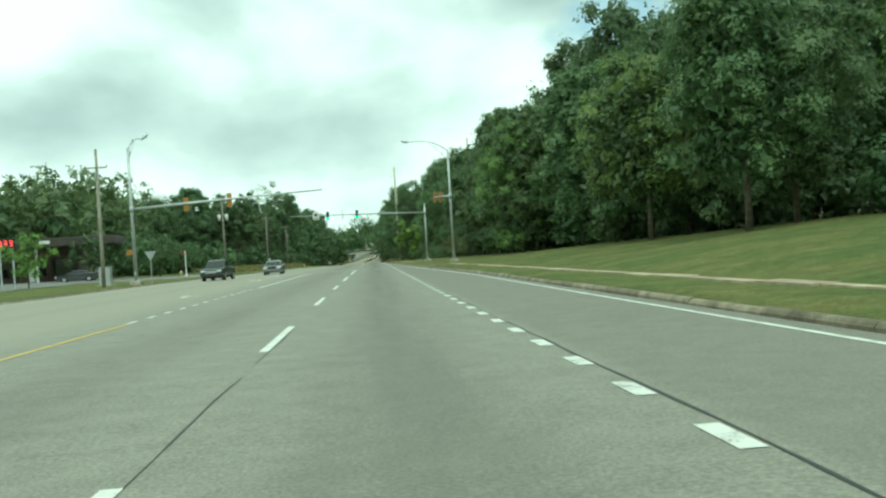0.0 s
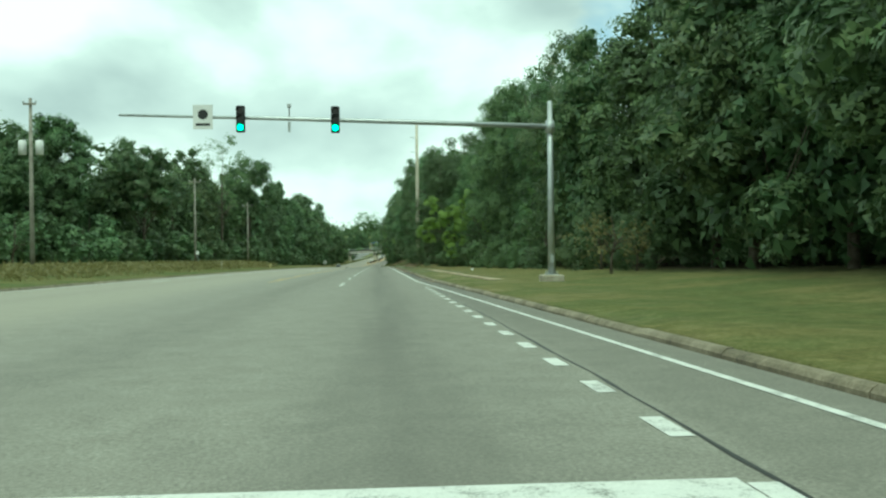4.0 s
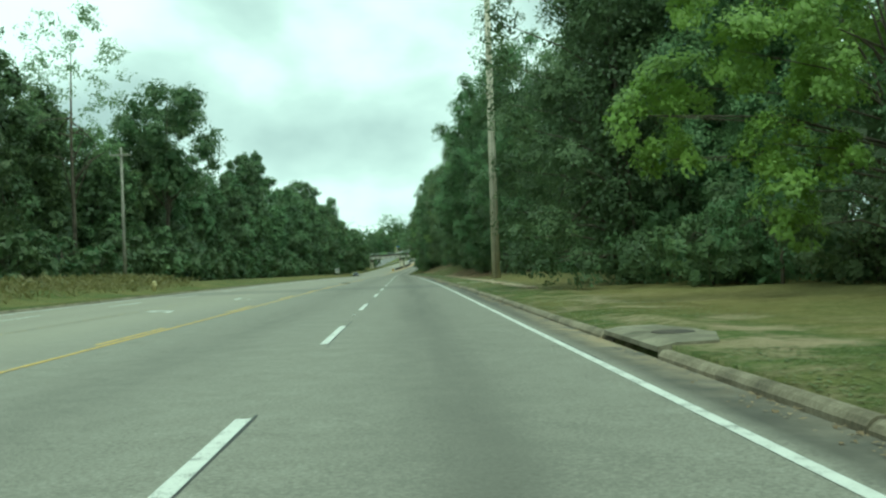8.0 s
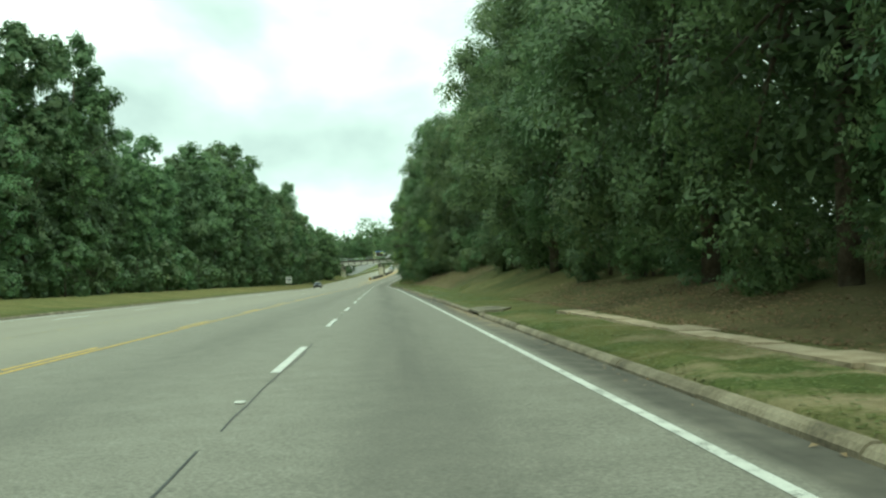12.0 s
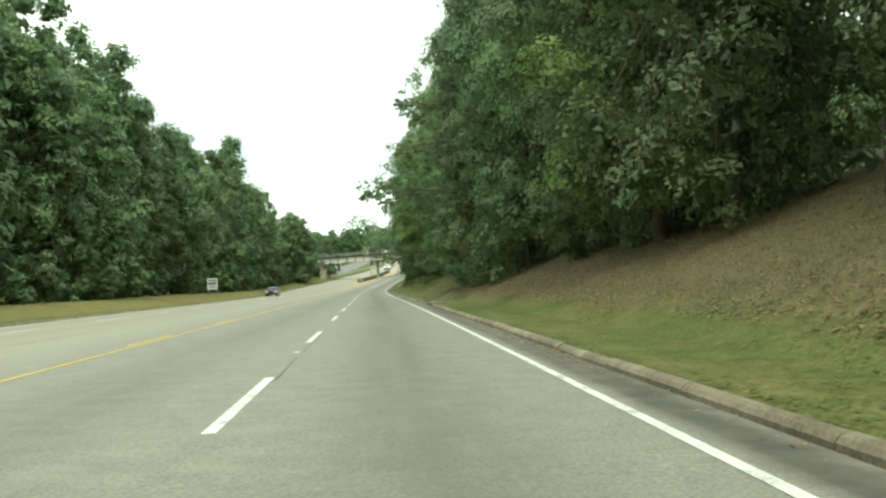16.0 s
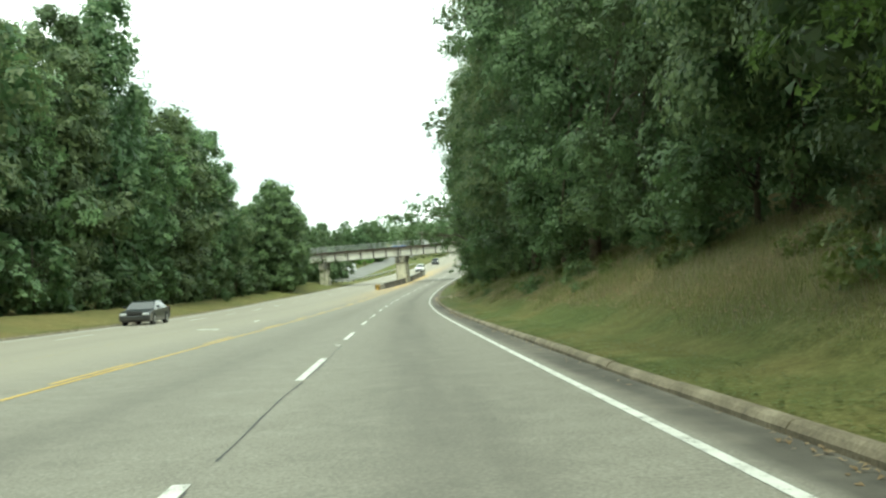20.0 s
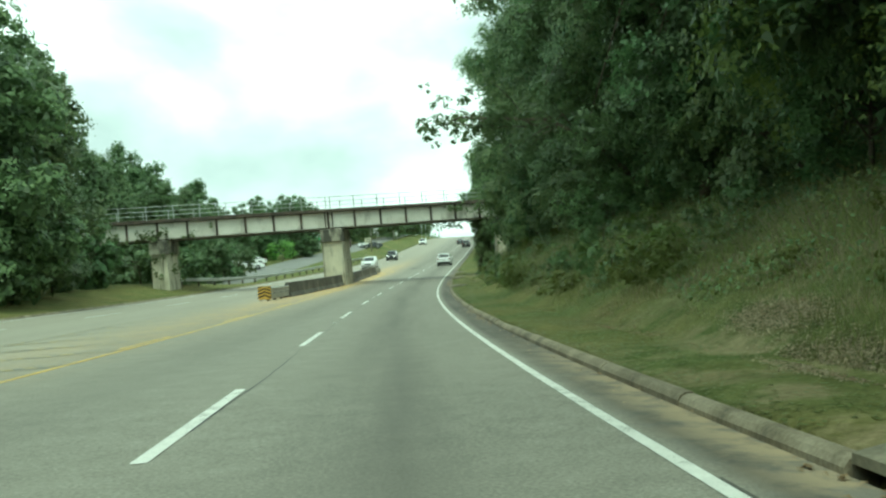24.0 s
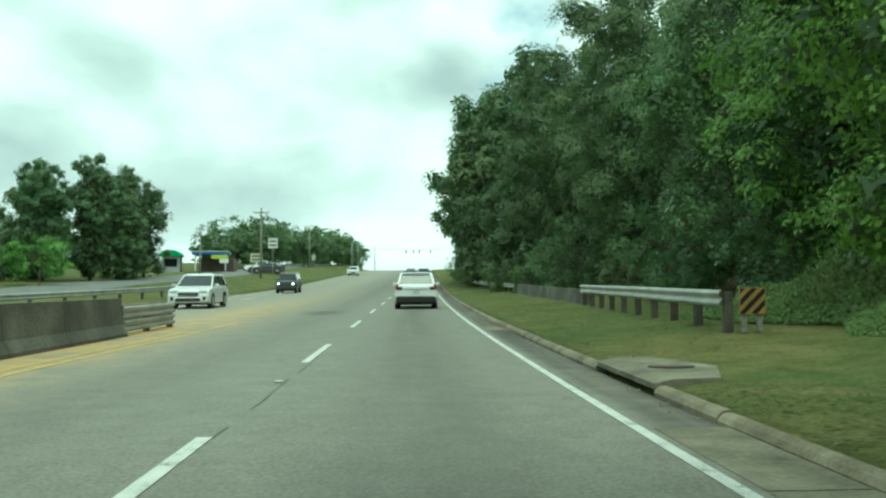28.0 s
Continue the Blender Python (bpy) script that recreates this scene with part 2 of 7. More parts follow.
def band(n, l, x, centre, width):
    d = math_node(n, l, "DIVIDE", math_node(n, l, "SUBTRACT", x, centre), width)
    return math_node(n, l, "POWER", 2.718, math_node(n, l, "MULTIPLY", math_node(n, l, "MULTIPLY", d, d), -1.0))


def ramp_sand(n, l, co):
    """Ragged edges of blown sand."""
    return ramp_node(n, l, noise_node(n, l, co, 0.9, 6.0, 0.7), [(0.38, (0.25, 0.25, 0.25)), (0.55, (1, 1, 1))])


def road_material():
    m, n, l, b = nodes_of("worn_asphalt")
    x, y = lane_coords(n, l)
    co = n.new("ShaderNodeTexCoord").outputs["Object"]
    fine, mid, big = noise_node(n, l, co, 30, 5.0, 0.8), noise_node(n, l, co, 2.2, 5.0), noise_node(n, l, co, 0.12, 4.0)
    grit = n.new("ShaderNodeTexVoronoi")
    grit.inputs["Scale"].default_value = 55
    l.new(co, grit.inputs["Vector"])
    base = ramp_node(n, l, math_node(n, l, "ADD", math_node(n, l, "MULTIPLY", mid, 0.18), math_node(n, l, "MULTIPLY", fine, 0.82)),
                     [(0.3, (0.055, 0.05, 0.042)), (0.38, (0.115, 0.107, 0.089)), (0.5, (0.212, 0.2, 0.166)), (0.62, (0.33, 0.312, 0.262)), (0.72, (0.52, 0.5, 0.43))])
    base = mix_node(n, l, math_node(n, l, "MULTIPLY", big, 0.5), base, (0.265, 0.248, 0.205))
    # oil-darkened middles of the lanes, long streaks
    st = n.new("ShaderNodeCombineXYZ")
    l.new(x, st.inputs[0])
    l.new(math_node(n, l, "MULTIPLY", y, 0.05), st.inputs[1])
    streak = noise_node(n, l, st.outputs[0], 1.6, 4.0)
    dark = None
    for c, w, a in ((0.3, 0.8, 0.75), (-3.4, 0.8, 0.45), (-11.2, 0.7, 0.5), (-14.6, 0.7, 0.4)):
        g = math_node(n, l, "MULTIPLY", band(n, l, x, c, w), a)
        dark = g if dark is None else math_node(n, l, "ADD", dark, g)
    dark = math_node(n, l, "MULTIPLY", dark, math_node(n, l, "MULTIPLY", streak, 1.3), True)
    base = mix_node(n, l, dark, base, (0.095, 0.089, 0.074))
    # dusty, brown gutter beyond the outer line
    gut = n.new("ShaderNodeMapRange")
    gut.inputs[1].default_value, gut.inputs[2].default_value = 2.2, 2.4
    l.new(x, gut.inputs[0])
    far = n.new("ShaderNodeMapRange")
    far.inputs[1].default_value, far.inputs[2].default_value = 90, 135
    l.new(y, far.inputs[0])
    gm_ = math_node(n, l, "MULTIPLY", gut.outputs[0], far.outputs[0])
    gcol = ramp_node(n, l, math_node(n, l, "ADD", math_node(n, l, "MULTIPLY", streak, 0.6), math_node(n, l, "MULTIPLY", mid, 0.4)),
                     [(0.35, (0.06, 0.055, 0.045)), (0.5, (0.11, 0.10, 0.082)), (0.66, (0.2, 0.18, 0.145))])
    base = mix_node(n, l, gm_, base, gcol)
    # sand washed off the bank
    ws = math_node(n, l, "MULTIPLY", band(n, l, x, 2.85, 0.38), math_node(n, l, "ADD", math_node(n, l, "ADD", band(n, l, y, 407.0, 9.0), band(n, l, y, 538.0, 9.0)), math_node(n, l, "ADD", band(n, l, y, 186.0, 7.0), band(n, l, y, 288.0, 8.0)), True))
    ws = math_node(n, l, "MULTIPLY", ws, ramp_node(n, l, noise_node(n, l, co, 1.8, 6.0, 0.7), [(0.4, (0, 0, 0)), (0.56, (1, 1, 1))]), True)
    base = mix_node(n, l, ws, base, (0.36, 0.28, 0.175))
    # older, darker turn lane
    tl = math_node(n, l, "MULTIPLY", gut.outputs[0], math_node(n, l, "SUBTRACT", 1.0, far.outputs[0]))
    base = mix_node(n, l, math_node(n, l, "MULTIPLY", tl, 0.35), base, (0.125, 0.117, 0.095))
    # pale opposite side
    lf = n.new("ShaderNodeMapRange")
    lf.inputs[1].default_value, lf.inputs[2].default_value = -5.5, -8.0
    l.new(x, lf.inputs[0])
    base = mix_node(n, l, math_node(n, l, "MULTIPLY", lf.outputs[0], 0.55), base, (0.34, 0.31, 0.245))
    # sandy dirt in the middle by the barrier
    sd = math_node(n, l, "MULTIPLY", band(n, l, x, -6.9, 1.75), band(n, l, y, 624.0, 58.0))
    sd = math_node(n, l, "MULTIPLY", sd, math_node(n, l, "ADD", mid, 0.55), True)
    sd = math_node(n, l, "MULTIPLY", sd, ramp_sand(n, l, co), True)
    base = mix_node(n, l, sd, base, (0.52, 0.35, 0.15))
    # an oily dark spot past the bridge
    spot = math_node(n, l, "MULTIPLY", math_node(n, l, "MULTIPLY", band(n, l, x, -3.5, 0.75), band(n, l, y, 660.8, 2.2)), math_node(n, l, "ADD", mid, 0.2), True)
    base = mix_node(n, l, spot, base, (0.06, 0.058, 0.052))
    # an older resurfaced patch across the lanes
    pa, pb = n.new("ShaderNodeMapRange"), n.new("ShaderNodeMapRange")
    pa.inputs[1].default_value, pa.inputs[2].default_value = 224.4, 224.5
    pb.inputs[1].default_value, pb.inputs[2].default_value = 236.0, 231.5
    l.new(y, pa.inputs[0])
    l.new(y, pb.inputs[0])
    pt = math_node(n, l, "MULTIPLY", math_node(n, l, "MULTIPLY", pa.outputs[0], pb.outputs[0]), 0.4)
    base = mix_node(n, l, pt, base, (0.11, 0.108, 0.098))
    l.new(base, b.inputs["Base Color"])
    b.inputs["Roughness"].default_value = 0.82
    h = math_node(n, l, "ADD", grit.outputs["Distance"], fine)
    bump_node(n, l, b, h, 0.35, 0.008)
    return m


def ground_material():
    m, n, l, b = nodes_of("mown_grass_and_litter")
    x, y = lane_coords(n, l)
    co = n.new("ShaderNodeTexCoord").outputs["Object"]
    big, mid, fine = noise_node(n, l, co, 0.25, 5.0), noise_node(n, l, co, 1.7, 6.0, 0.65), noise_node(n, l, co, 14, 5.0, 0.75)
    f = math_node(n, l, "ADD", math_node(n, l, "MULTIPLY", mid, 0.38), math_node(n, l, "MULTIPLY", fine, 0.62))
    grass = ramp_node(n, l, f, [(0.34, (0.042, 0.06, 0.018)), (0.5, (0.09, 0.118, 0.036)), (0.64, (0.17, 0.18, 0.07))])
    dry = ramp_node(n, l, f, [(0.34, (0.10, 0.083, 0.03)), (0.5, (0.195, 0.163, 0.062)), (0.66, (0.31, 0.26, 0.125))])
    col = mix_node(n, l, ramp_node(n, l, big, [(0.42, (0.05, 0.05, 0.05)), (0.64, (0.62, 0.62, 0.62))]), grass, dry)
    # parched verge beyond the pavement strip
    out = n.new("ShaderNodeMapRange")
    out.inputs[1].default_value, out.inputs[2].default_value = 5.1, 6.0
    l.new(x, out.inputs[0])
    col = mix_node(n, l, math_node(n, l, "MULTIPLY", math_node(n, l, "MULTIPLY", out.outputs[0], math_node(n, l, "ADD", band(n, l, y, 205.0, 75.0), band(n, l, y, 462.0, 45.0))), math_node(n, l, "ADD", big, 0.22), True), col, dry)
    # dry grass across the road
    over = n.new("ShaderNodeMapRange")
    over.inputs[1].default_value, over.inputs[2].default_value = -16.0, -18.0
    l.new(x, over.inputs[0])
    col = mix_node(n, l, math_node(n, l, "MULTIPLY", math_node(n, l, "MULTIPLY", over.outputs[0], band(n, l, y, 440.0, 140.0)), math_node(n, l, "ADD", big, 0.25), True), col, dry)
    # dry bank by the bridge
    bank = n.new("ShaderNodeMapRange")
    bank.inputs[1].default_value, bank.inputs[2].default_value = 5.2, 7.0
    l.new(x, bank.inputs[0])
    browned = ramp_node(n, l, f, [(0.34, (0.085, 0.06, 0.028)), (0.5, (0.18, 0.13, 0.06)), (0.66, (0.3, 0.235, 0.125))])
    col = mix_node(n, l, math_node(n, l, "MULTIPLY", math_node(n, l, "MULTIPLY", bank.outputs[0], band(n, l, y, 615.0, 11.0)), math_node(n, l, "ADD", mid, 0.4), True), col, browned)
    # bare sandy patches worn in the verge
    patch = ramp_node(n, l, noise_node(n, l, co, 0.55, 5.0, 0.65), [(0.5, (0, 0, 0)), (0.6, (0.9, 0.9, 0.9))])
    near = math_node(n, l, "MULTIPLY", band(n, l, x, 4.6, 1.9), math_node(n, l, "ADD", math_node(n, l, "ADD", math_node(n, l, "ADD", band(n, l, y, 185.0, 60.0), band(n, l, y, 408.0, 12.0)), band(n, l, y, 533.0, 14.0)), math_node(n, l, "ADD", band(n, l, y, 615.0, 12.0), band(n, l, y, 258.0, 22.0)), True))
    sand = ramp_node(n, l, f, [(0.3, (0.19, 0.15, 0.085)), (0.5, (0.33, 0.26, 0.165)), (0.7, (0.46, 0.38, 0.26))])
    col = mix_node(n, l, math_node(n, l, "MULTIPLY", patch, near), col, sand)
    # fallen leaves under the trees on the right bank
    litter = ramp_node(n, l, f, [(0.3, (0.05, 0.037, 0.022)), (0.48, (0.125, 0.094, 0.053)), (0.7, (0.25, 0.198, 0.12))])
    a = n.new("ShaderNodeMapRange")
    a.inputs[1].default_value, a.inputs[2].default_value = 4.9, 6.2
    l.new(math_node(n, l, "ADD", x, math_node(n, l, "MULTIPLY", math_node(n, l, "SUBTRACT", mid, 0.5), 2.5)), a.inputs[0])
    along = math_node(n, l, "ADD", math_node(n, l, "ADD", math_node(n, l, "ADD", band(n, l, y, 388.0, 26.0), math_node(n, l, "MULTIPLY", band(n, l, y, 345.0, 26.0), mid)), math_node(n, l, "MULTIPLY", band(n, l, y, 277.0, 24.0), 0.6)), math_node(n, l, "MULTIPLY", band(n, l, y, 480.0, 55.0), math_node(n, l, "MULTIPLY", mid, 0.8)), True)
    lm = math_node(n, l, "MULTIPLY", a.outputs[0], along)
    col = mix_node(n, l, lm, col, litter)
    # woodland floor: leaf-mould brown, darkened to stand in for the canopy's shade
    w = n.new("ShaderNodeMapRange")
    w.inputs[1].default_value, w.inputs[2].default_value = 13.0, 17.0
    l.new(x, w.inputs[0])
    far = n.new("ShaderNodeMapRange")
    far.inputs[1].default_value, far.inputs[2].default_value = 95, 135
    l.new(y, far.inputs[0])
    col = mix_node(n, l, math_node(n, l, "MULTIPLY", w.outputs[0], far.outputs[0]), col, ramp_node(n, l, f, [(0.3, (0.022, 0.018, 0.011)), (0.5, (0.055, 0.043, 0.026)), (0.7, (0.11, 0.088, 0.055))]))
    l.new(col, b.inputs["Base Color"])
    b.inputs["Roughness"].default_value = 0.95
    b.inputs["Specular IOR Level"].default_value = 0.15
    bump_node(n, l, b, f, 0.9, 0.06)
    return m


def paint_material(name, colour, wear=0.45):
    """Road paint, worn through to the stones."""
    m, n, l, b = nodes_of(name)
    co = n.new("ShaderNodeTexCoord").outputs["Object"]
    a, f = noise_node(n, l, co, 4.0, 5.0, 0.6), noise_node(n, l, co, 45, 3.0, 0.7)
    s = math_node(n, l, "ADD", math_node(n, l, "MULTIPLY", a, 0.55), math_node(n, l, "MULTIPLY", f, 0.45))
    r = ramp_node(n, l, s, [(wear - 0.09, (0.19, 0.185, 0.165)), (wear + 0.02, tuple(c * 0.8 for c in colour)), (wear + 0.25, colour)])
    l.new(r, b.inputs["Base Color"])
    b.inputs["Roughness"].default_value = 0.7
    bump_node(n, l, b, f, 0.25, 0.004)
    return m


def plain(name, colour, rough=0.5, metal=0.0, emit=0.0, coat=0.0):
    m, n, l, b = nodes_of(name)
    b.inputs["Base Color"].default_value = (*colour, 1)
    b.inputs["Roughness"].default_value, b.inputs["Metallic"].default_value = rough, metal
    b.inputs["Coat Weight"].default_value = coat
    if emit:
        b.inputs["Emission Color"].default_value = (*colour, 1)
        b.inputs["Emission Strength"].default_value = emit
    return m


ROAD, GROUND = road_material(), ground_material()
WHITE_PAINT = paint_material("white_road_paint", (0.78, 0.77, 0.72), 0.45)
YELLOW_PAINT = paint_material("yellow_road_paint", (0.72, 0.48, 0.10), 0.45)
FADED_YELLOW = paint_material("faded_yellow_road_paint", (0.50, 0.39, 0.16), 0.56)
KERB = surface("kerb_concrete", [(0.3, (0.07, 0.058, 0.038)), (0.47, (0.18, 0.15, 0.10)), (0.66, (0.33, 0.285, 0.205))], 0.9, 1.4, 26, 0.4, vary=0.25)
SLAB = surface("pale_concrete", [(0.32, (0.17, 0.145, 0.10)), (0.48, (0.34, 0.305, 0.23)), (0.68, (0.47, 0.43, 0.34))], 0.9, 1.6, 25, 0.35, vary=0.25)
STRIP = surface("sandy_old_concrete", [(0.3, (0.19, 0.145, 0.09)), (0.48, (0.385, 0.305, 0.205)), (0.68, (0.53, 0.445, 0.32))], 0.92, 2.2, 25, 0.4, vary=0.35)
PIER_C = surface("stained_pier_concrete", [(0.32, (0.12, 0.11, 0.085)), (0.42, (0.48, 0.45, 0.345)), (0.7, (0.66, 0.62, 0.48))], 0.9, 0.7, 14, 0.35)


def streaked(m, colour=(0.03, 0.03, 0.026), lo=0.52, hi=0.66, scale=(3.0, 3.0, 0.35)):
    """Adds dark water streaks that run down the faces."""
    n, l = m.node_tree.nodes, m.node_tree.links
    b = n["Principled BSDF"]
    old = b.inputs["Base Color"].links[0].from_socket
    mp = n.new("ShaderNodeMapping")
    mp.inputs["Scale"].default_value = scale
    l.new(n.new("ShaderNodeTexCoord").outputs["Object"], mp.inputs["Vector"])
    f = ramp_node(n, l, noise_node(n, l, mp.outputs[0], 1.0, 5.0, 0.6), [(lo, (0, 0, 0)), (hi, (0.85, 0.85, 0.85))])
    l.new(mix_node(n, l, f, old, colour), b.inputs["Base Color"])
    return m


streaked(PIER_C)
CAP_C = streaked(surface("mouldy_cap_concrete", [(0.34, (0.07, 0.066, 0.055)), (0.47, (0.28, 0.265, 0.21)), (0.7, (0.48, 0.455, 0.37))], 0.92, 0.9, 14, 0.35), (0.022, 0.022, 0.02), 0.44, 0.58, (1.2, 1.2, 0.5))
INLET_C = surface("weathered_inlet_concrete", [(0.3, (0.085, 0.075, 0.052)), (0.5, (0.19, 0.17, 0.12)), (0.7, (0.32, 0.285, 0.205))], 0.92, 1.6, 20, 0.35)
BARRIER_C = surface("dirty_barrier_concrete", [(0.3, (0.045, 0.042, 0.036)), (0.5, (0.10, 0.094, 0.08)), (0.72, (0.24, 0.22, 0.18))], 0.92, 0.6, 18, 0.35)
GIRDER = surface("painted_girder_steel", [(0.28, (0.3, 0.28, 0.23)), (0.45, (0.62, 0.6, 0.53)), (0.7, (0.74, 0.72, 0.65))], 0.6, 0.5, 9, 0.12)
streaked(GIRDER, (0.16, 0.14, 0.11), 0.55, 0.75, (0.8, 0.8, 0.5))
SOFFIT = surface("dusty_soffit", [(0.3, (0.13, 0.115, 0.09)), (0.5, (0.23, 0.205, 0.165)), (0.72, (0.33, 0.3, 0.25))], 0.9, 0.5, 12, 0.25)
RUST = surface("rusty_dark_steel", [(0.3, (0.025, 0.022, 0.018)), (0.5, (0.07, 0.055, 0.042)), (0.72, (0.16, 0.12, 0.085))], 0.8, 2.0, 22, 0.3)
GALV = surface("galvanised_steel", [(0.3, (0.34, 0.36, 0.36)), (0.5, (0.46, 0.48, 0.48)), (0.7, (0.58, 0.60, 0.59))], 0.45, 2.0, 25, 0.06, 0.6)
RAILST = surface("weathered_guardrail", [(0.3, (0.28, 0.28, 0.25)), (0.5, (0.42, 0.42, 0.39)), (0.7, (0.55, 0.55, 0.51))], 0.55, 1.2, 18, 0.1, 0.45)
TPOLE = surface("pale_pole", [(0.3, (0.36, 0.32, 0.245)), (0.5, (0.50, 0.455, 0.36)), (0.7, (0.62, 0.57, 0.47))], 0.85, 1.2, 16, 0.25)
streaked(TPOLE, (0.32, 0.27, 0.19), 0.5, 0.75, (6.0, 6.0, 0.2))
WOODPOLE = surface("grey_wood_pole", [(0.3, (0.16, 0.145, 0.12)), (0.5, (0.27, 0.25, 0.21)), (0.7, (0.39, 0.365, 0.31))], 0.9, 1.5, 20, 0.4)
BARK = surface("bark", [(0.3, (0.045, 0.036, 0.027)), (0.5, (0.11, 0.09, 0.066)), (0.7, (0.21, 0.18, 0.14))], 0.95, 3.0, 18, 0.8, dist=0.03)
LEAF = leaf_material("oak_leaves", (0.082, 0.13, 0.054), (0.165, 0.237, 0.1), (0.30, 0.365, 0.155))
LEAF_B = leaf_material("dark_leaves", (0.066, 0.112, 0.05), (0.138, 0.208, 0.09), (0.24, 0.31, 0.135))
LEAF_L = leaf_material("light_leaves", (0.13, 0.23, 0.045), (0.23, 0.37, 0.075), (0.34, 0.48, 0.12), 0.15)
CREEP = leaf_material("creeper_leaves", (0.10, 0.165, 0.045), (0.20, 0.29, 0.085), (0.33, 0.41, 0.14), 0.2)
# darker copy of the leaf colour: paints shade into the hollows of crowns
CORE_SHADE = leaf_material("shade_dark_inner_leaves", (0.052, 0.086, 0.038), (0.096, 0.15, 0.062), (0.145, 0.205, 0.083), 0.3)
WEED = leaf_material("dry_grass_blades", (0.11, 0.125, 0.035), (0.23, 0.225, 0.08), (0.40, 0.35, 0.17), 0.2)
# black of painted parts, and of the shade inside the kerb inlets
BLACKM = plain("black_paint_and_hole_shade", (0.012, 0.012, 0.012), 0.5)
SIGNAL_Y = surface("signal_yellow", [(0.3, (0.26, 0.13, 0.03)), (0.7, (0.40, 0.21, 0.045))], 0.5, 2.0, 20, 0.05)
GREEN_LIT = plain("lit_green_lens", (0.02, 1.0, 0.55), 0.3, 0, 2.5)
DARK_LENS = plain("unlit_lens", (0.03, 0.02, 0.015), 0.25)
SIGN_W = surface("white_sign", [(0.3, (0.62, 0.62, 0.6)), (0.7, (0.78, 0.78, 0.76))], 0.5, 2.0, 20, 0.02)
SIGN_BACK = surface("sign_back_aluminium", [(0.3, (0.36, 0.37, 0.37)), (0.7, (0.5, 0.51, 0.51))], 0.45, 2.0, 20, 0.03, 0.5)
CHEV_Y = surface("chevron_yellow", [(0.3, (0.52, 0.32, 0.05)), (0.7, (0.66, 0.42, 0.09))], 0.5, 3.0, 20, 0.03)
RED_D = plain("red_display", (1.0, 0.05, 0.06), 0.4, 0, 1.6)


# ---- mesh tools ----
class Geo:
    """Collects faces for one mesh."""

    def __init__(self):
        self.v, self.f, self.sm = [], [], []

    def add(self, verts, faces, smooth=False):
        k = len(self.v)
        self.v.extend([tuple(p) for p in verts])
        for q in faces:
            self.f.append([i + k for i in q])
            self.sm.append(smooth)
        return self

    def box(self, c, size, m=None, bevel=0.0):
        x, y, z = (a / 2 for a in size)
        if bevel:
            b = min(bevel, x * 0.9, y * 0.9, z * 0.9)
            rings = []
            for zz, i in ((-z, b), (-z + b, 0), (z - b, 0), (z, b)):
                X, Y = x - i, y - i
                rings.append([(X, -Y + b, zz), (X, Y - b, zz), (X - b, Y, zz), (-X + b, Y, zz), (-X, Y - b, zz), (-X, -Y + b, zz), (-X + b, -Y, zz), (X - b, -Y, zz)])
            pts, faces = sum(rings, []), [list(range(7, -1, -1)), list(range(24, 32))]
            for r in range(3):
                for j in range(8):
                    faces.append([r * 8 + j, r * 8 + (j + 1) % 8, r * 8 + 8 + (j + 1) % 8, r * 8 + 8 + j])
        else:
            pts = [(sx * x, sy * y, sz * z) for sz in (-1, 1) for sx, sy in ((-1, -1), (1, -1), (1, 1), (-1, 1))]
            faces = [(3, 2, 1, 0), (4, 5, 6, 7), (0, 1, 5, 4), (1, 2, 6, 5), (2, 3, 7, 6), (3, 0, 4, 7)]
        t = Matrix.Translation(c) if m is None else m @ Matrix.Translation(c)
        return self.add([t @ Vector(p) for p in pts], faces)

    def tube(self, path, radii, n=10, caps=True):
        path = [Vector(p) for p in path]
        if isinstance(radii, (int, float)):
            radii = [radii] * len(path)
        pts, faces = [], []
        for i, p in enumerate(path):
            d = (path[min(i + 1, len(path) - 1)] - path[max(i - 1, 0)]).normalized()
            a = d.cross(Vector((0, 0, 1)) if abs(d.z) < 0.9 else Vector((1, 0, 0))).normalized()
            b = d.cross(a)
            for j in range(n):
                w = 2 * math.pi * j / n
                pts.append(p + (a * math.cos(w) + b * math.sin(w)) * radii[i])
        for i in range(len(path) - 1):
            for j in range(n):
                faces.append((i * n + j, i * n + n + j, i * n + n + (j + 1) % n, i * n + (j + 1) % n))
        self.add(pts, faces, True)
        if caps:
            e = (len(path) - 1) * n
            k = len(self.v) - len(pts)
            self.f += [[k + j for j in range(n)], [k + e + j for j in range(n - 1, -1, -1)]]
            self.sm += [False, False]
        return self

    def prism(self, outline, y0, y1, m=None):
        """An x-z outline drawn out along y."""
        n = len(outline)
        pts = [(x, y0, z) for x, z in outline] + [(x, y1, z) for x, z in outline]
        t = Matrix() if m is None else m
        faces = [list(range(n)), list(range(2 * n - 1, n - 1, -1))] + [(i, i + n, (i + 1) % n + n, (i + 1) % n) for i in range(n)]
        return self.add([t @ Vector(p) for p in pts], faces)

    def mesh(self, name, mats):
        me = bpy.data.meshes.new(name)
        me.from_pydata(self.v, [], self.f)
        me.polygons.foreach_set("use_smooth", self.sm)
        for m in mats if isinstance(mats, (list, tuple)) else [mats]:
            me.materials.append(m)
        me.update()
        return me


def part(name, geo, mat, parent, label="", m=None):
    ob = new(name, geo.mesh(name, mat) if isinstance(geo, Geo) else geo)
    ob.parent = parent
    if m is not None:
        ob.matrix_basis = m
    if label:
        ob["label"] = label
    return ob


def thing(name, label, category, m=None, group="", kind=""):
    ob = new(name)
    ob.empty_display_size = 0.3
    if m is not None:
        ob.matrix_basis = m
    return tagged(ob, label, category, group, kind)


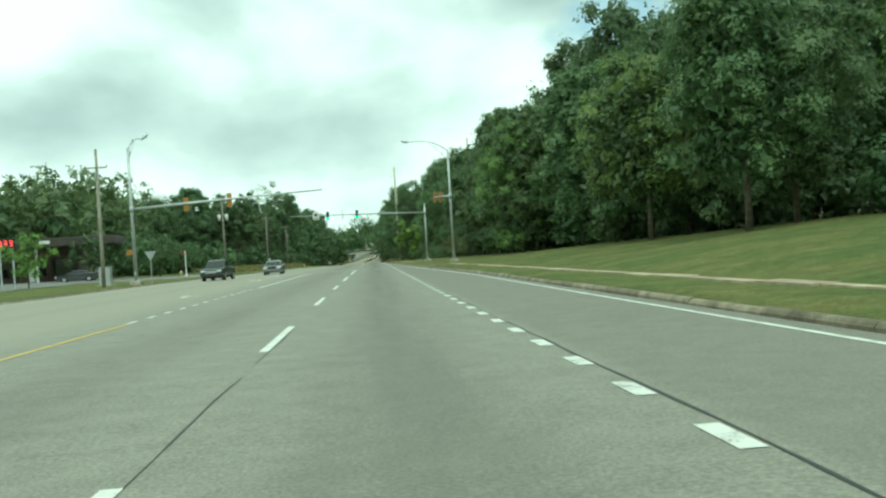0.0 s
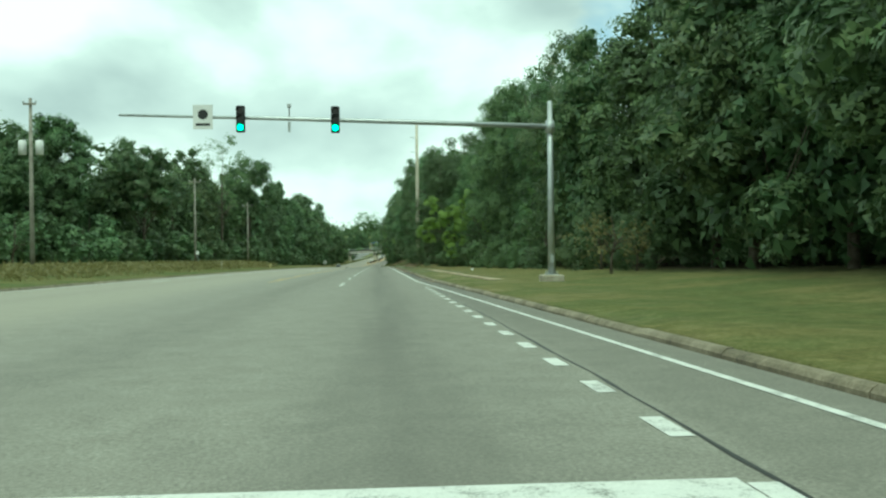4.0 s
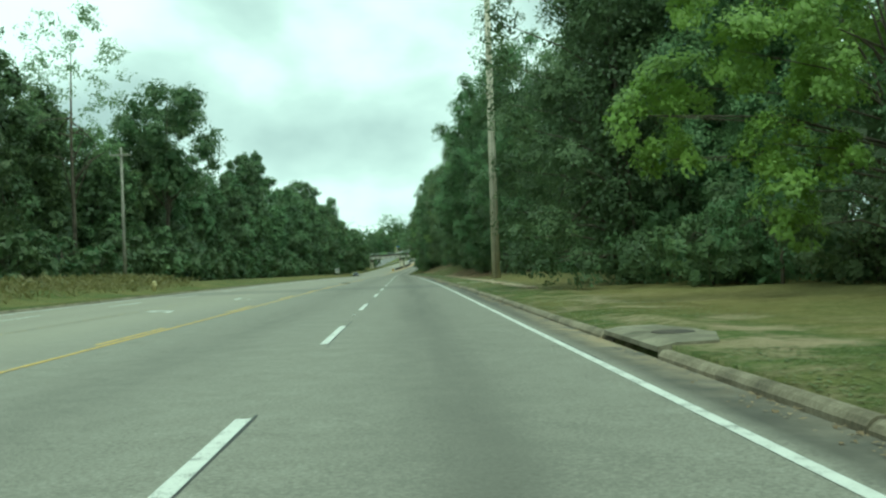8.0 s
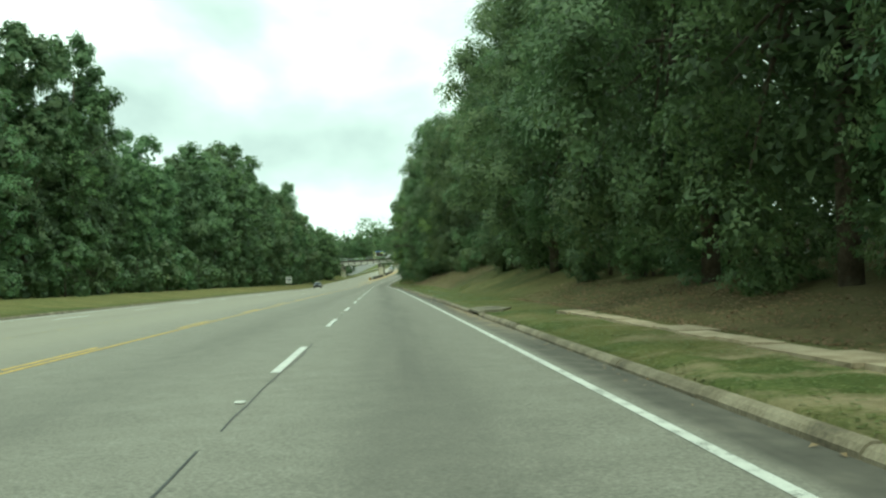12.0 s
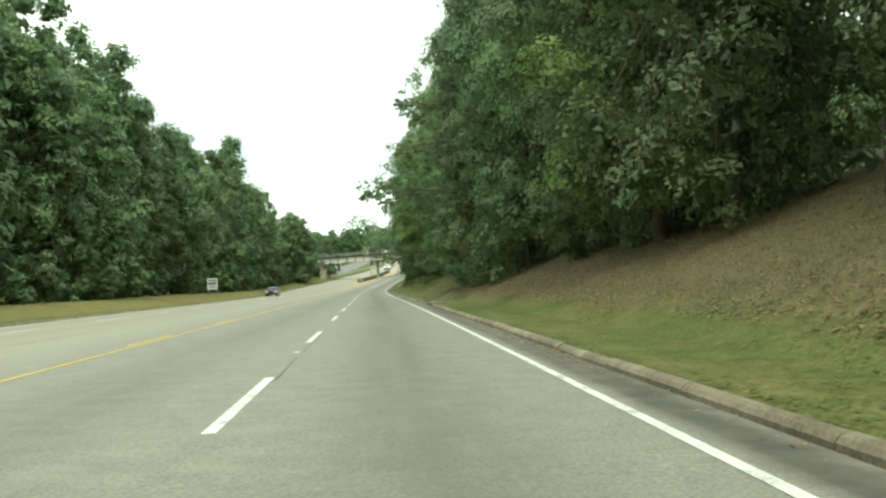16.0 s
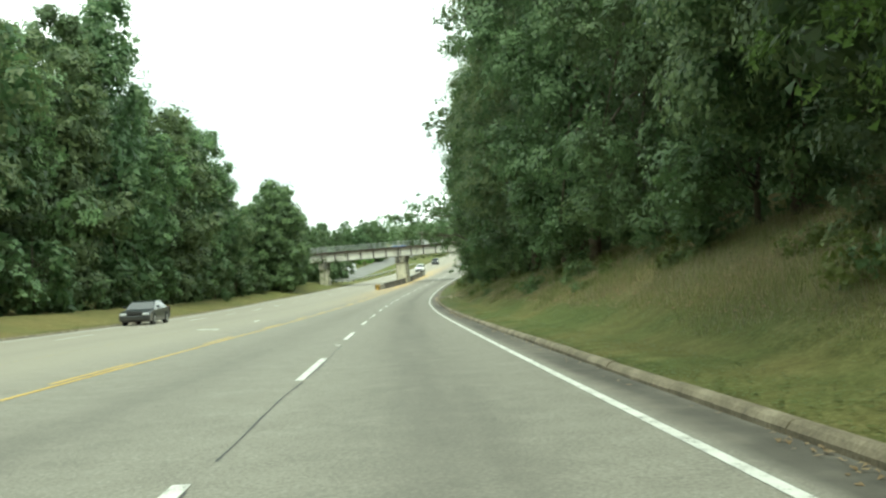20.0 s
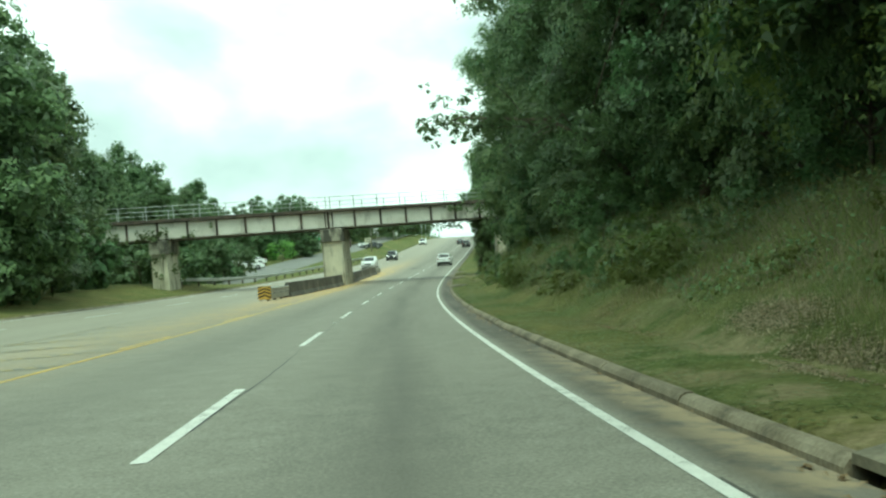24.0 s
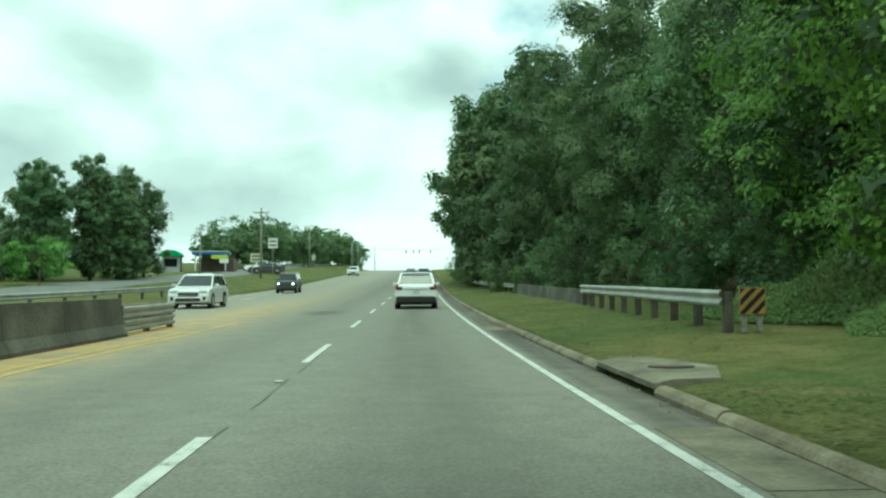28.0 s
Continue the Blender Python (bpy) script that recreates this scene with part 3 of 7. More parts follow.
def solo(name, geo, mat, label, category="", kind="", group="", m=None):
    ob = new(name, geo.mesh(name, mat) if isinstance(geo, Geo) else geo)
    if m is not None:
        ob.matrix_basis = m
    return tagged(ob, label, category, group, kind)


def sheet(name, s, lats, ups, mat, close=False):
    """A strip along the road: for each s a row of offsets and heights (arrays, rows by s). Its UV map holds offset and way."""
    s = np.asarray(s, float)
    k = lats.shape[1]
    p = rp_many(s[:, None], lats, ups).reshape(-1, 3)
    i = np.arange(len(s) - 1)[:, None] * k + np.arange(k - 1)[None, :]
    f = np.stack([i, i + 1, i + k + 1, i + k], -1).reshape(-1, 4)
    me = bpy.data.meshes.new(name)
    me.from_pydata(p.tolist(), [], f.tolist())
    uv = me.uv_layers.new(name="UVMap")
    co = np.stack([lats, np.broadcast_to(s[:, None], lats.shape)], -1).reshape(-1, 2)
    uv.data.foreach_set("uv", co[f.ravel()].ravel().astype(np.float32))
    me.polygons.foreach_set("use_smooth", np.ones(len(f), bool))
    me.materials.append(mat)
    me.update()
    return me


# ---- ground and road ----
def build_ground():
    s = np.concatenate([np.arange(-580, -60, 20.0), np.arange(-58, 760, 3.0), np.arange(760, 1480, 20.0)])
    k, e = right_kerb(s), left_edge(s)
    cols = [e * 0 - 420, e * 0 - 200, e * 0 - 90, e * 0 - 55, e - 25, e - 17, e - 12, e - 8, e - 5, e - 3, e - 1.4, e - 0.22, e - 0.14, k + 0.14, k + 0.2, k + 0.7]
    cols += [k + d for d in (1.2, 1.8, 2.5, 3.2, 4, 5, 6, 7, 8, 9.5, 11, 13, 15, 18, 22, 28)] + [k * 0 + 60, k * 0 + 110, k * 0 + 220, k * 0 + 420]
    lats = np.stack(cols, 1)
    ups = ground_up(s[:, None], lats)
    rng = np.random.default_rng(5)
    ups += np.where(ups > 0, rng.normal(0, 0.02, ups.shape), 0) * (np.abs(lats) < 60)
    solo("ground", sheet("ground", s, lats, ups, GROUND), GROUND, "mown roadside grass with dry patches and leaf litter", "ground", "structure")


def build_road():
    s = np.concatenate([np.arange(-580, -60, 20.0), np.arange(-58, 760, 3.0), np.arange(760, 1300, 10.0)])
    k, e = right_kerb(s), left_edge(s)
    lats = np.stack([e - 0.16, e * 0.75 - 2.4, e * 0.4 - 5.6, e * 0 - 5.64, e * 0 - 3.5, e * 0 - 1.5, e * 0 + 0.3, e * 0 + 2.1, right_line(s) * 0.5 + k * 0.5, k + 0.02], 1)
    ups = np.zeros_like(lats)
    ups[:, -1] = -0.02
    solo("road", sheet("road", s, lats, ups, ROAD), ROAD, "worn grey asphalt road with oil-darkened lanes", "road", "structure")


def stripe(name, s0, s1, lat, width, mat, parent=None, up=0.006, step=4.0):
    """Paint from s0 to s1; lat is a number or a function of s."""
    s = np.linspace(s0, s1, max(2, int((s1 - s0) / step) + 1))
    c = lat(s) if callable(lat) else np.full_like(s, lat)
    me = sheet(name, s, np.stack([c - width / 2, c + width / 2], 1), np.full((len(s), 2), up), mat)
    ob = new(name, me)
    ob.parent = parent
    return ob


build_ground()
build_road()


# ---- road markings ----
marks = thing("lane_markings", "white and yellow painted lane lines, worn", "road marking", kind="structure")
for s0, s1 in ((-58, 118), (118, 330), (330, 560), (560, 900)):
    stripe("edge_line", s0, s1, right_line, 0.11, WHITE_PAINT, marks)
for k in range(10, 74):
    s0 = 2.1 + 12.192 * k
    stripe("lane_dash", s0, s0 + 4.7, -1.5, 0.13, WHITE_PAINT, marks, step=2.5)
for k in range(-4, 6):
    s0 = 0.6 + 12.192 * k
    if k != 5:
        stripe("lane_dash", s0, s0 + 4.7, -1.5, 0.13, WHITE_PAINT, marks, step=2.5)
for s0, s1 in ((51, 59), (66.5, 87.2)):
    stripe("lane_line", s0, s1, -1.5, 0.15, WHITE_PAINT, marks)
for k in range(-28, 60):
    s0 = 1.0 + 2.0 * k
    stripe("turn_lane_dash", s0, s0 + 0.75, 2.05, 0.17, WHITE_PAINT, marks, step=1.0)
for k in range(-24, 24):
    s0 = 0.4 + 2.0 * k
    if 22 < s0 < 46:
        stripe("turn_lane_dash", s0, s0 + 0.75, -5.72, 0.15, WHITE_PAINT, marks, step=1.0)
stripe("turn_lane_line", 47, 87, -5.6, 0.15, WHITE_PAINT, marks)
stripe("yellow_line", -58, 22, -5.62, 0.11, YELLOW_PAINT, marks)
stripe("yellow_line", -58, 15, -5.9, 0.11, YELLOW_PAINT, marks)
# stop line across the near lanes
stripe("stop_line", 87.4, 87.85, lambda s: s * 0 - 3.75, 11.4, WHITE_PAINT, marks, up=0.009, step=0.3)
for s0, s1 in ((132, 330), (330, 520), (520, 652)):
    stripe("yellow_line", s0, s1, -5.5, 0.10, YELLOW_PAINT, marks)
for k in range(0, 37):
    s0 = 138 + 12.192 * k
    stripe("yellow_dash", s0, s0 + 4.7, -5.72, 0.10, YELLOW_PAINT, marks, step=2.5)
stripe("yellow_line", 592, 646, -5.88, 0.11, YELLOW_PAINT, marks)
stripe("yellow_line", 150, 540, -9.35, 0.1, FADED_YELLOW, marks)
stripe("yellow_line", 540, 586, lambda s: np.interp(s, [540, 586], [-9.6, -10.2]), 0.1, FADED_YELLOW, marks)
for k in range(11):
    s0 = 545 + 3.6 * k
    geo = Geo()
    q = [rp(s0, -5.7, 0.007), rp(s0 + 0.5, -5.7, 0.007), rp(s0 - 2.6, -9.8, 0.007), rp(s0 - 3.1, -9.8, 0.007)]
    geo.add(q, [(0, 1, 2, 3)])
    part("hatch_stripe", geo, FADED_YELLOW, marks)
stripe("white_line", 120, 700, lambda s: left_edge(s) + 0.75, 0.1, WHITE_PAINT, marks)
for k in range(11, 60):
    s0 = 2.1 + 12.192 * k
    stripe("lane_dash", s0, s0 + 4.7, lambda s: np.interp(s, [120, 400, 560, 640, 700], [-12.4, -12.9, -14.7, -12.5, -11.2]), 0.12, WHITE_PAINT, marks, step=2.5)


def turn_arrow(s, flip):
    """A white turn arrow in the middle lane."""
    geo = Geo()
    o = [(-0.08, -1.2), (0.08, -1.2), (0.08, 0.55), (-0.55, 0.95), (-0.55, 1.3), (-1.0, 0.75), (-0.55, 0.25), (-0.55, 0.62), (-0.08, 0.35)]
    m = rm(s, -8.0, 0.007, 180 if flip else 0)
    geo.add([m @ Vector((x, y, 0)) for x, y in o], [(0, 1, 2, 3, 7, 8), (3, 4, 5, 6, 7)])
    part("turn_arrow", geo, WHITE_PAINT, marks)


for s, fl in ((40.5, True), (67.4, False), (80.0, False), (201, False), (213.5, True), (353.8, True), (480.5, False), (491.5, True)):
    turn_arrow(s, fl)


# raised reflector studs in the gaps of the lane line
for k in range(6, 34):
    g = Geo()
    g.box((0, 0, 0.012), (0.11, 0.1, 0.024), bevel=0.01)
    part("road_stud", g, WHITE_PAINT, marks, m=rm(23.4 + 24.384 * k, -1.5, 0.004))


# tarred joints along the lane lines
TAR = plain("tar_seam", (0.03, 0.03, 0.028), 0.6)
seams = thing("road_cracks", "dark cracked joints along the lane line", "crack", kind="structure")
rng = random.Random(4)


def crack(s0, s1, lat, width=0.012):
    s = np.arange(s0, s1, 0.8)
    w = np.cumsum(np.array([rng.uniform(-0.025, 0.025) for _ in s]))
    w -= np.linspace(0, w[-1], len(w))
    c = lat + w
    h = np.array([width * rng.uniform(0.4, 1.2) for _ in s])
    me = sheet("crack", s, np.stack([c - h, c + h], 1), np.full((len(s), 2), 0.004), TAR)
    ob = new("crack", me)
    ob.parent = seams


for a, b in ((-40, 20), (60, 86), (130, 210), (235, 300), (330, 372), (385, 470), (540, 660)):
    q = float(a)
    while q < b:
        e = min(q + rng.uniform(3, 12), b)
        if e - q > 2:
            crack(q, e, -1.42)
        q = e + rng.choice((0.4, 0.8, 2.5, 6.0))
strip = sheet("crack", np.array([224.42, 224.5]), np.stack([np.array([-15.0, -5.0, 0.0, 2.1])] * 2, 0), np.full((2, 4), 0.004), TAR)
ob = new("crack", strip)
ob.parent = seams
crack(-50, 128, 2.22, 0.022)


# ---- kerbs ----
def kerb_run(name, edge, sign, s0, s1, step, skip, label):
    """Kerb stones along an edge."""
    run = thing(name, label, "kerb", kind="structure")
    s = s0
    rk = random.Random(len(name))
    while s < s1:
        inside = [b for a, b in skip if a - 0.01 <= s < b - 0.01]
        if inside:
            s = inside[0]
            continue
        e = min([s + step, s1] + [a for a, b in skip if s < a < s + step])
        if e - s > 0.15:
            geo = Geo()
            prof = [(0.0, -0.2), (0.0, 0.03), (0.035, 0.075), (0.075, 0.098), (0.14, 0.10), (0.155, 0.09), (0.155, -0.2)]
            n = len(prof)
            pts, faces = [], []
            ss = np.linspace(s + 0.012, e - 0.012, 3)
            dj = rk.uniform(-0.016, 0.012)
            for q in ss:
                for x, z in prof:
                    pts.append(rp(q, float(edge(q)) + sign * x, z + (dj if z > 0 else 0)))
            for r in range(2):
                for j in range(n):
                    a = [r * n + j, r * n + (j + 1) % n, r * n + n + (j + 1) % n, r * n + n + j]
                    faces.append(a if sign < 0 else a[::-1])
            faces += [list(range(n)), list(range(3 * n - 1, 2 * n - 1, -1))]
            geo.add(pts, faces)
            part("kerb_stone", geo, KERB, run)
        s = e
    return run


INLETS = [(73.6, 4.4), (182.6, 2.88), (288.0, 2.88), (396.0, 2.88), (535.3, 2.88), (595.5, 2.88), (615.3, 2.88), (632.8, 2.88)]
kerb_run("kerb_right", right_kerb, 1, -54, 760, 3.05, [(a - 1.6, a + 1.6) for a, _ in INLETS], "weathered concrete kerb with rounded edge beside the grass")
kerb_run("kerb_left", left_edge, -1, -54, 700, 6.1, [(102, 122)], "weathered concrete kerb across the road")


def storm_inlet(s):
    """A kerb inlet: concrete slab with a dark opening below."""
    k = float(right_kerb(s))
    t = thing("storm_drain_inlet", "concrete kerb inlet slab over a dark opening", "storm drain", group="kerb inlets")
    slab = Geo()
    pts, faces = [], []
    for ds in (-1.55, -1.0, 0, 1.0, 1.55):
        w = 1.25 - 0.3 * abs(ds)
        for x, z in ((0.02, 0.06), (0.02, 0.125), (0.25, 0.17), (w, 0.185), (w, 0.05)):
            pts.append(rp(s + ds, k + x, z))
    for r in range(4):
        for j in range(4):
            faces.append((r * 5 + j, r * 5 + 5 + j, r * 5 + 6 + j, r * 5 + 1 + j))
    slab.add(pts, faces)
    slab.add([rp(s - 1.55, k + x, z) for x, z in ((0.02, -0.1), (0.02, 0.125), (0.25, 0.17), (0.785, 0.185), (0.785, -0.1))], [(0, 1, 2, 3, 4)])
    slab.add([rp(s + 1.55, k + x, z) for x, z in ((0.02, -0.1), (0.02, 0.125), (0.25, 0.17), (0.785, 0.185), (0.785, -0.1))], [(4, 3, 2, 1, 0)])
    part("slab", slab, INLET_C, t)
    # floor and back of the hole, coloured black in place of its shade
    hole = Geo()
    hole.add([rp(s + a, k + x, z) for a, x, z in ((-1.5, 0.0, -0.14), (1.5, 0.0, -0.14), (1.5, 0.5, -0.16), (-1.5, 0.5, -0.16), (-1.5, 0.5, 0.12), (1.5, 0.5, 0.12))],
             [(0, 1, 2, 3), (3, 2, 5, 4)])
    part("opening", hole, BLACKM, t)
    apron = Geo()
    apron.add([rp(s + a, k + x, z) for a, x, z in ((-1.7, -0.75, 0.005), (1.7, -0.75, 0.005), (1.5, 0.0, -0.05), (-1.5, 0.0, -0.05))], [(0, 1, 2, 3)])
    part("apron", apron, BARRIER_C, t)
    lid = Geo()
    c = rp(s, k + 0.66, 0.166)
    lid.tube([c, c + Vector((0, 0, 0.02))], 0.3, 20)
    part("lid", lid, RUST, t, "round iron manhole lid")


for s, _ in INLETS:
    storm_inlet(s)
gutter = Geo()
for a, b in ((224.6, 226.6), (226.63, 228.7), (228.73, 230.7), (624.2, 626.3), (626.33, 628.8), (646.0, 648.4)):
    gutter.add([rp(q, x, z) for q, x, z in ((a, 2.24, 0.006), (b, 2.24, 0.006), (b, 2.875, 0.008), (a, 2.875, 0.008), (a, 2.24, -0.1), (b, 2.24, -0.1), (b, 2.875, -0.1), (a, 2.875, -0.1))],
               [(3, 2, 1, 0), (0, 1, 5, 4), (1, 2, 6, 5), (2, 3, 7, 6), (3, 0, 4, 7)])
solo("gutter_apron", gutter, INLET_C, "pale concrete gutter apron beside the kerb", "gutter", "structure")


# ---- old narrow pavement strip half buried in the verge ----
walk_run = thing("pavement", "narrow broken concrete pavement strip in the grass", "pavement", kind="structure")


def walk_lat(s):
    return float(np.interp(s, [0, 20, 55, 95, 135, 300], [8.2, 8.05, 7.5, 6.2, 5.15, 5.1]))


rw = random.Random(9)
s = -20.0
while s < 283:
    step = 1.5 if s > 120 else 2.4
    gone = (s > 130 and rw.random() < 0.04) or 78 < s < 124 or 170 < s < 208.5 or 66 < s < 71
    if not gone:
        geo = Geo()
        w = 0.24 if s < 100 else rw.uniform(0.25, 0.36)
        ta, tb = rw.uniform(-0.1, 0.1), rw.uniform(-0.1, 0.1)
        m0, m1 = walk_lat(s), walk_lat(s + step - 0.03)
        up = [float(ground_up(a, b)) for a, b in ((s, m0), (s + step, m1))]
        z = rw.uniform(0.03, 0.06)
        corners = [(s, m0 - w + ta, up[0]), (s, m0 + w + tb, up[0]), (s + step - 0.03, m1 + w + tb, up[1]), (s + step - 0.03, m1 - w + ta, up[1])]
        geo.add([rp(a, b, c - 0.1) for a, b, c in corners] + [rp(a, b, c + z) for a, b, c in corners],
                [(3, 2, 1, 0), (4, 5, 6, 7), (0, 1, 5, 4), (1, 2, 6, 5), (2, 3, 7, 6), (3, 0, 4, 7)])
        part("paving_slab", geo, STRIP, walk_run)
    s += step
for s, la, ln, w in ((227.5, 4.0, 0.45, 0.95), (345, 6.6, 0.7, 0.16), (619.5, 4.0, 1.15, 1.05)):
    geo = Geo()
    geo.box((0, 0, 0.0), (w * 2, ln, 0.12), bevel=0.02)
    part("paving_slab", geo, SLAB, walk_run, m=gm(s, la, -4, 0.045))


# ---- trees ----
def leaf_mesh(name, pos, nrm, size, mat, rng, aspect=0.55, tri=False):
    """Many small bent leaves: two triangles each, or one where they stay far off."""
    n = len(pos)
    nrm = nrm / (np.linalg.norm(nrm, axis=1, keepdims=True) + 1e-9)
    r = rng.normal(size=(n, 3))
    u = np.cross(nrm, r)
    u /= np.linalg.norm(u, axis=1, keepdims=True) + 1e-9
    v = np.cross(nrm, u)
    ln = (size * rng.uniform(0.55, 1.4, n))[:, None]
    if tri:
        q = np.stack([pos - u * ln * 0.6 - v * ln * 0.16, pos + u * ln * 0.52 - v * ln * 0.24, pos + v * ln * 0.36 + u * ln * 0.08], 1).reshape(-1, 3)
        faces = np.arange(3 * n).reshape(-1, 3)
    else:
        bend = nrm * ln * rng.uniform(-0.35, 0.05, n)[:, None]
        q = np.stack([pos - u * ln * 0.5 + bend, pos - v * ln * aspect * 0.5, pos + u * ln * 0.5 + bend, pos + v * ln * aspect * 0.5], 1).reshape(-1, 3)
        f = np.arange(4 * n).reshape(-1, 4)
        faces = np.concatenate([f[:, [0, 1, 3]], f[:, [1, 2, 3]]], 1).reshape(-1, 3)
    me = bpy.data.meshes.new(name)
    me.vertices.add(len(q))
    me.vertices.foreach_set("co", q.astype(np.float32).ravel())
    me.loops.add(len(faces) * 3)
    me.loops.foreach_set("vertex_index", faces.ravel().astype(np.int32))
    me.polygons.add(len(faces))
    me.polygons.foreach_set("loop_start", np.arange(0, len(faces) * 3, 3).astype(np.int32))
    me.materials.append(mat)
    me.update(calc_edges=True)
    return me


def unit(d):
    return d / (np.linalg.norm(d, axis=-1, keepdims=True) + 1e-9)


def spray_leaves(cs, rs, leaves, rng, per=18, flat=0.3):
    """Leaves in flat sprays that sit on the outside of the clumps."""
    k = len(cs) * per
    cl = np.repeat(np.arange(len(cs)), per)
    d = rng.normal(size=(k, 3))
    d[:, 2] += 0.15
    d = unit(d)
    sc = cs[cl] + d * rs[cl][:, None] * rng.uniform(0.55, 0.98, k)[:, None] * np.array([1.05, 1.05, 0.88])
    sr = rs[cl] * rng.uniform(0.24, 0.44, k)
    w = sr ** 2 / (sr ** 2).sum()
    pick = rng.choice(k, leaves, p=w)
    a, r = rng.uniform(0, 2 * math.pi, leaves), np.sqrt(rng.uniform(0, 1, leaves)) * rng.uniform(0.75, 1.05, leaves)
    out = d[pick] * np.array([1, 1, 0.25])
    tilt = unit(np.array([0, 0, 1.0]) + out * 0.9)
    e1 = unit(np.cross(tilt, np.array([0.3, 0.9, 0.1])))
    e2 = np.cross(tilt, e1)
    rad = sr[pick][:, None]
    pos = sc[pick] + (e1 * np.cos(a)[:, None] + e2 * np.sin(a)[:, None]) * (r[:, None] * rad) + tilt * (rng.normal(0, flat, leaves)[:, None] * rad)
    pos[:, 2] -= (r ** 2) * rad[:, 0] * 0.25
    nrm = tilt * 0.7 + d[pick] * 0.8 + rng.normal(0, 0.3, (leaves, 3))
    return pos, nrm


def crown_shape(u):
    """Half-width of a woodland crown from its foot (0) to its top (1)."""
    return np.minimum(1.0, 0.74 + 0.9 * u) * (1 - np.clip((u - 0.38) / 0.69, 0, 1) ** 2.6) ** 0.5


def tree_kind(name, label, seed, height, radius, base, leaves, size, mat, lean=0.0, clumps=46, category="tree", group="", trunk_r=0.2, spread=(0.2, 0.33), core=0.7, quads=False, fine=False, open_=False, reach=()):
    """A tree: tapered trunk with limbs, and a crown of leafy clumps, full or open, with an uneven outline."""
    rng = np.random.default_rng(seed)
    t = thing(name, label, category, Matrix(), group)
    geo = Geo()
    top = np.array([lean, rng.uniform(-0.5, 0.5), height * 0.9])
    path = [np.array([0, 0, -0.5]), np.array([0.05, 0.0, height * 0.25]), top * 0.55 + rng.normal(0, 0.12, 3), top]
    weeds = category == "weeds"
    geo.tube([Vector(p) for p in path], [trunk_r * 1.3, trunk_r, trunk_r * 0.7, trunk_r * 0.12], 8)
    cs, rs = [], []
    ph = rng.uniform(0, 6.283, 3)
    for i in range(clumps):
        u = (i + rng.uniform(0, 1)) / clumps
        th = rng.uniform(0, 6.283)
        lobe = 1 + 0.13 * math.sin(2 * th + ph[0] + 3 * u) + 0.11 * math.sin(3 * th + ph[1] - 7 * u) + 0.08 * math.sin(9 * u + ph[2])
        r = rng.uniform(*spread) * radius * (0.7 + 0.3 * float(crown_shape(u)))
        k = math.sqrt(rng.uniform(0.2, 1)) * max(radius * float(crown_shape(u)) * lobe - r * 0.8, 0.1)
        c = np.array([math.cos(th) * k, math.sin(th) * k, base + r * 0.6 + (height - base - r * 1.4) * u])
        c[:2] += top[:2] * (c[2] / height)
        cs.append(c)
        rs.append(r)
    for c, r in reach:
        cs.append(np.array(c, float))
        rs.append(r)
    for c in cs[: 0 if weeds else 14]:
        a = path[1] + (top - path[1]) * rng.uniform(0.0, 0.6)
        mid = (a + c) / 2 + np.array([0, 0, 0.4])
        geo.tube([Vector(a), Vector(mid), Vector(c)], [trunk_r * 0.42, trunk_r * 0.25, trunk_r * 0.08], 5)
    for c, r in reach:
        a = np.array([0.0, 0.0, max(c[2] * 0.75, 1.0)])
        geo.tube([Vector(a), Vector((a + np.array(c)) / 2 + np.array([0, 0, 0.3])), Vector(c)], [trunk_r * 0.28, trunk_r * 0.18, trunk_r * 0.06], 5)
    part("stem" if weeds else "trunk", geo, BARK, t)
    cs, rs = np.array(cs), np.array(rs)
    pos, nrm = spray_leaves(cs, rs, leaves, rng)
    crown = part("crown", leaf_mesh("crown", pos, nrm, size, mat, rng, 0.55, not quads), mat, t)
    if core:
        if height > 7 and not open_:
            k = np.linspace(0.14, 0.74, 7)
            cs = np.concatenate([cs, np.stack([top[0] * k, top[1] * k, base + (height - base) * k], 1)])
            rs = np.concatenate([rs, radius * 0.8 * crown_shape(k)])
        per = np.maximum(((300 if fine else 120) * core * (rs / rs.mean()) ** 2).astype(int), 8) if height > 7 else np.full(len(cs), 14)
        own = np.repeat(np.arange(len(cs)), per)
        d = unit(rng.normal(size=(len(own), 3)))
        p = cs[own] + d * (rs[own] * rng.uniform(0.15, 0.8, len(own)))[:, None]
        # larger filler leaves, coloured dark in place of shade inside the crown
        part("inner_foliage", leaf_mesh("inner_foliage", p, d + rng.normal(0, 0.35, d.shape) + np.array([0, 0, 0.3]), size * (1.7 if fine else 2.1), CORE_SHADE, rng, 0.7, True), CORE_SHADE, crown)
    return t


def plant(kinds, spots, rnd, lo=0.88, hi=1.12, sink=0.1, wide=True, more=False):
    """Copies of the kinds at the spots (s, lat, scale); the first of each kind is moved to a spot of its own."""
    used = set(range(len(kinds))) if more else set()
    for i, (s, lat, sc) in enumerate(spots):
        k = i % len(kinds) if i < len(kinds) else rnd.randrange(len(kinds))
        m = gm(s, lat, rnd.uniform(0, 360), sink)
        z = sc * rnd.uniform(lo, hi)
        w = (min(z, 1.0) if wide else z) * rnd.uniform(0.94, 1.08)
        ob = copy_thing(kinds[k], m) if k in used else kinds[k]
        used.add(k)
        ob.matrix_basis = m
        ob.scale = (w, w, z)


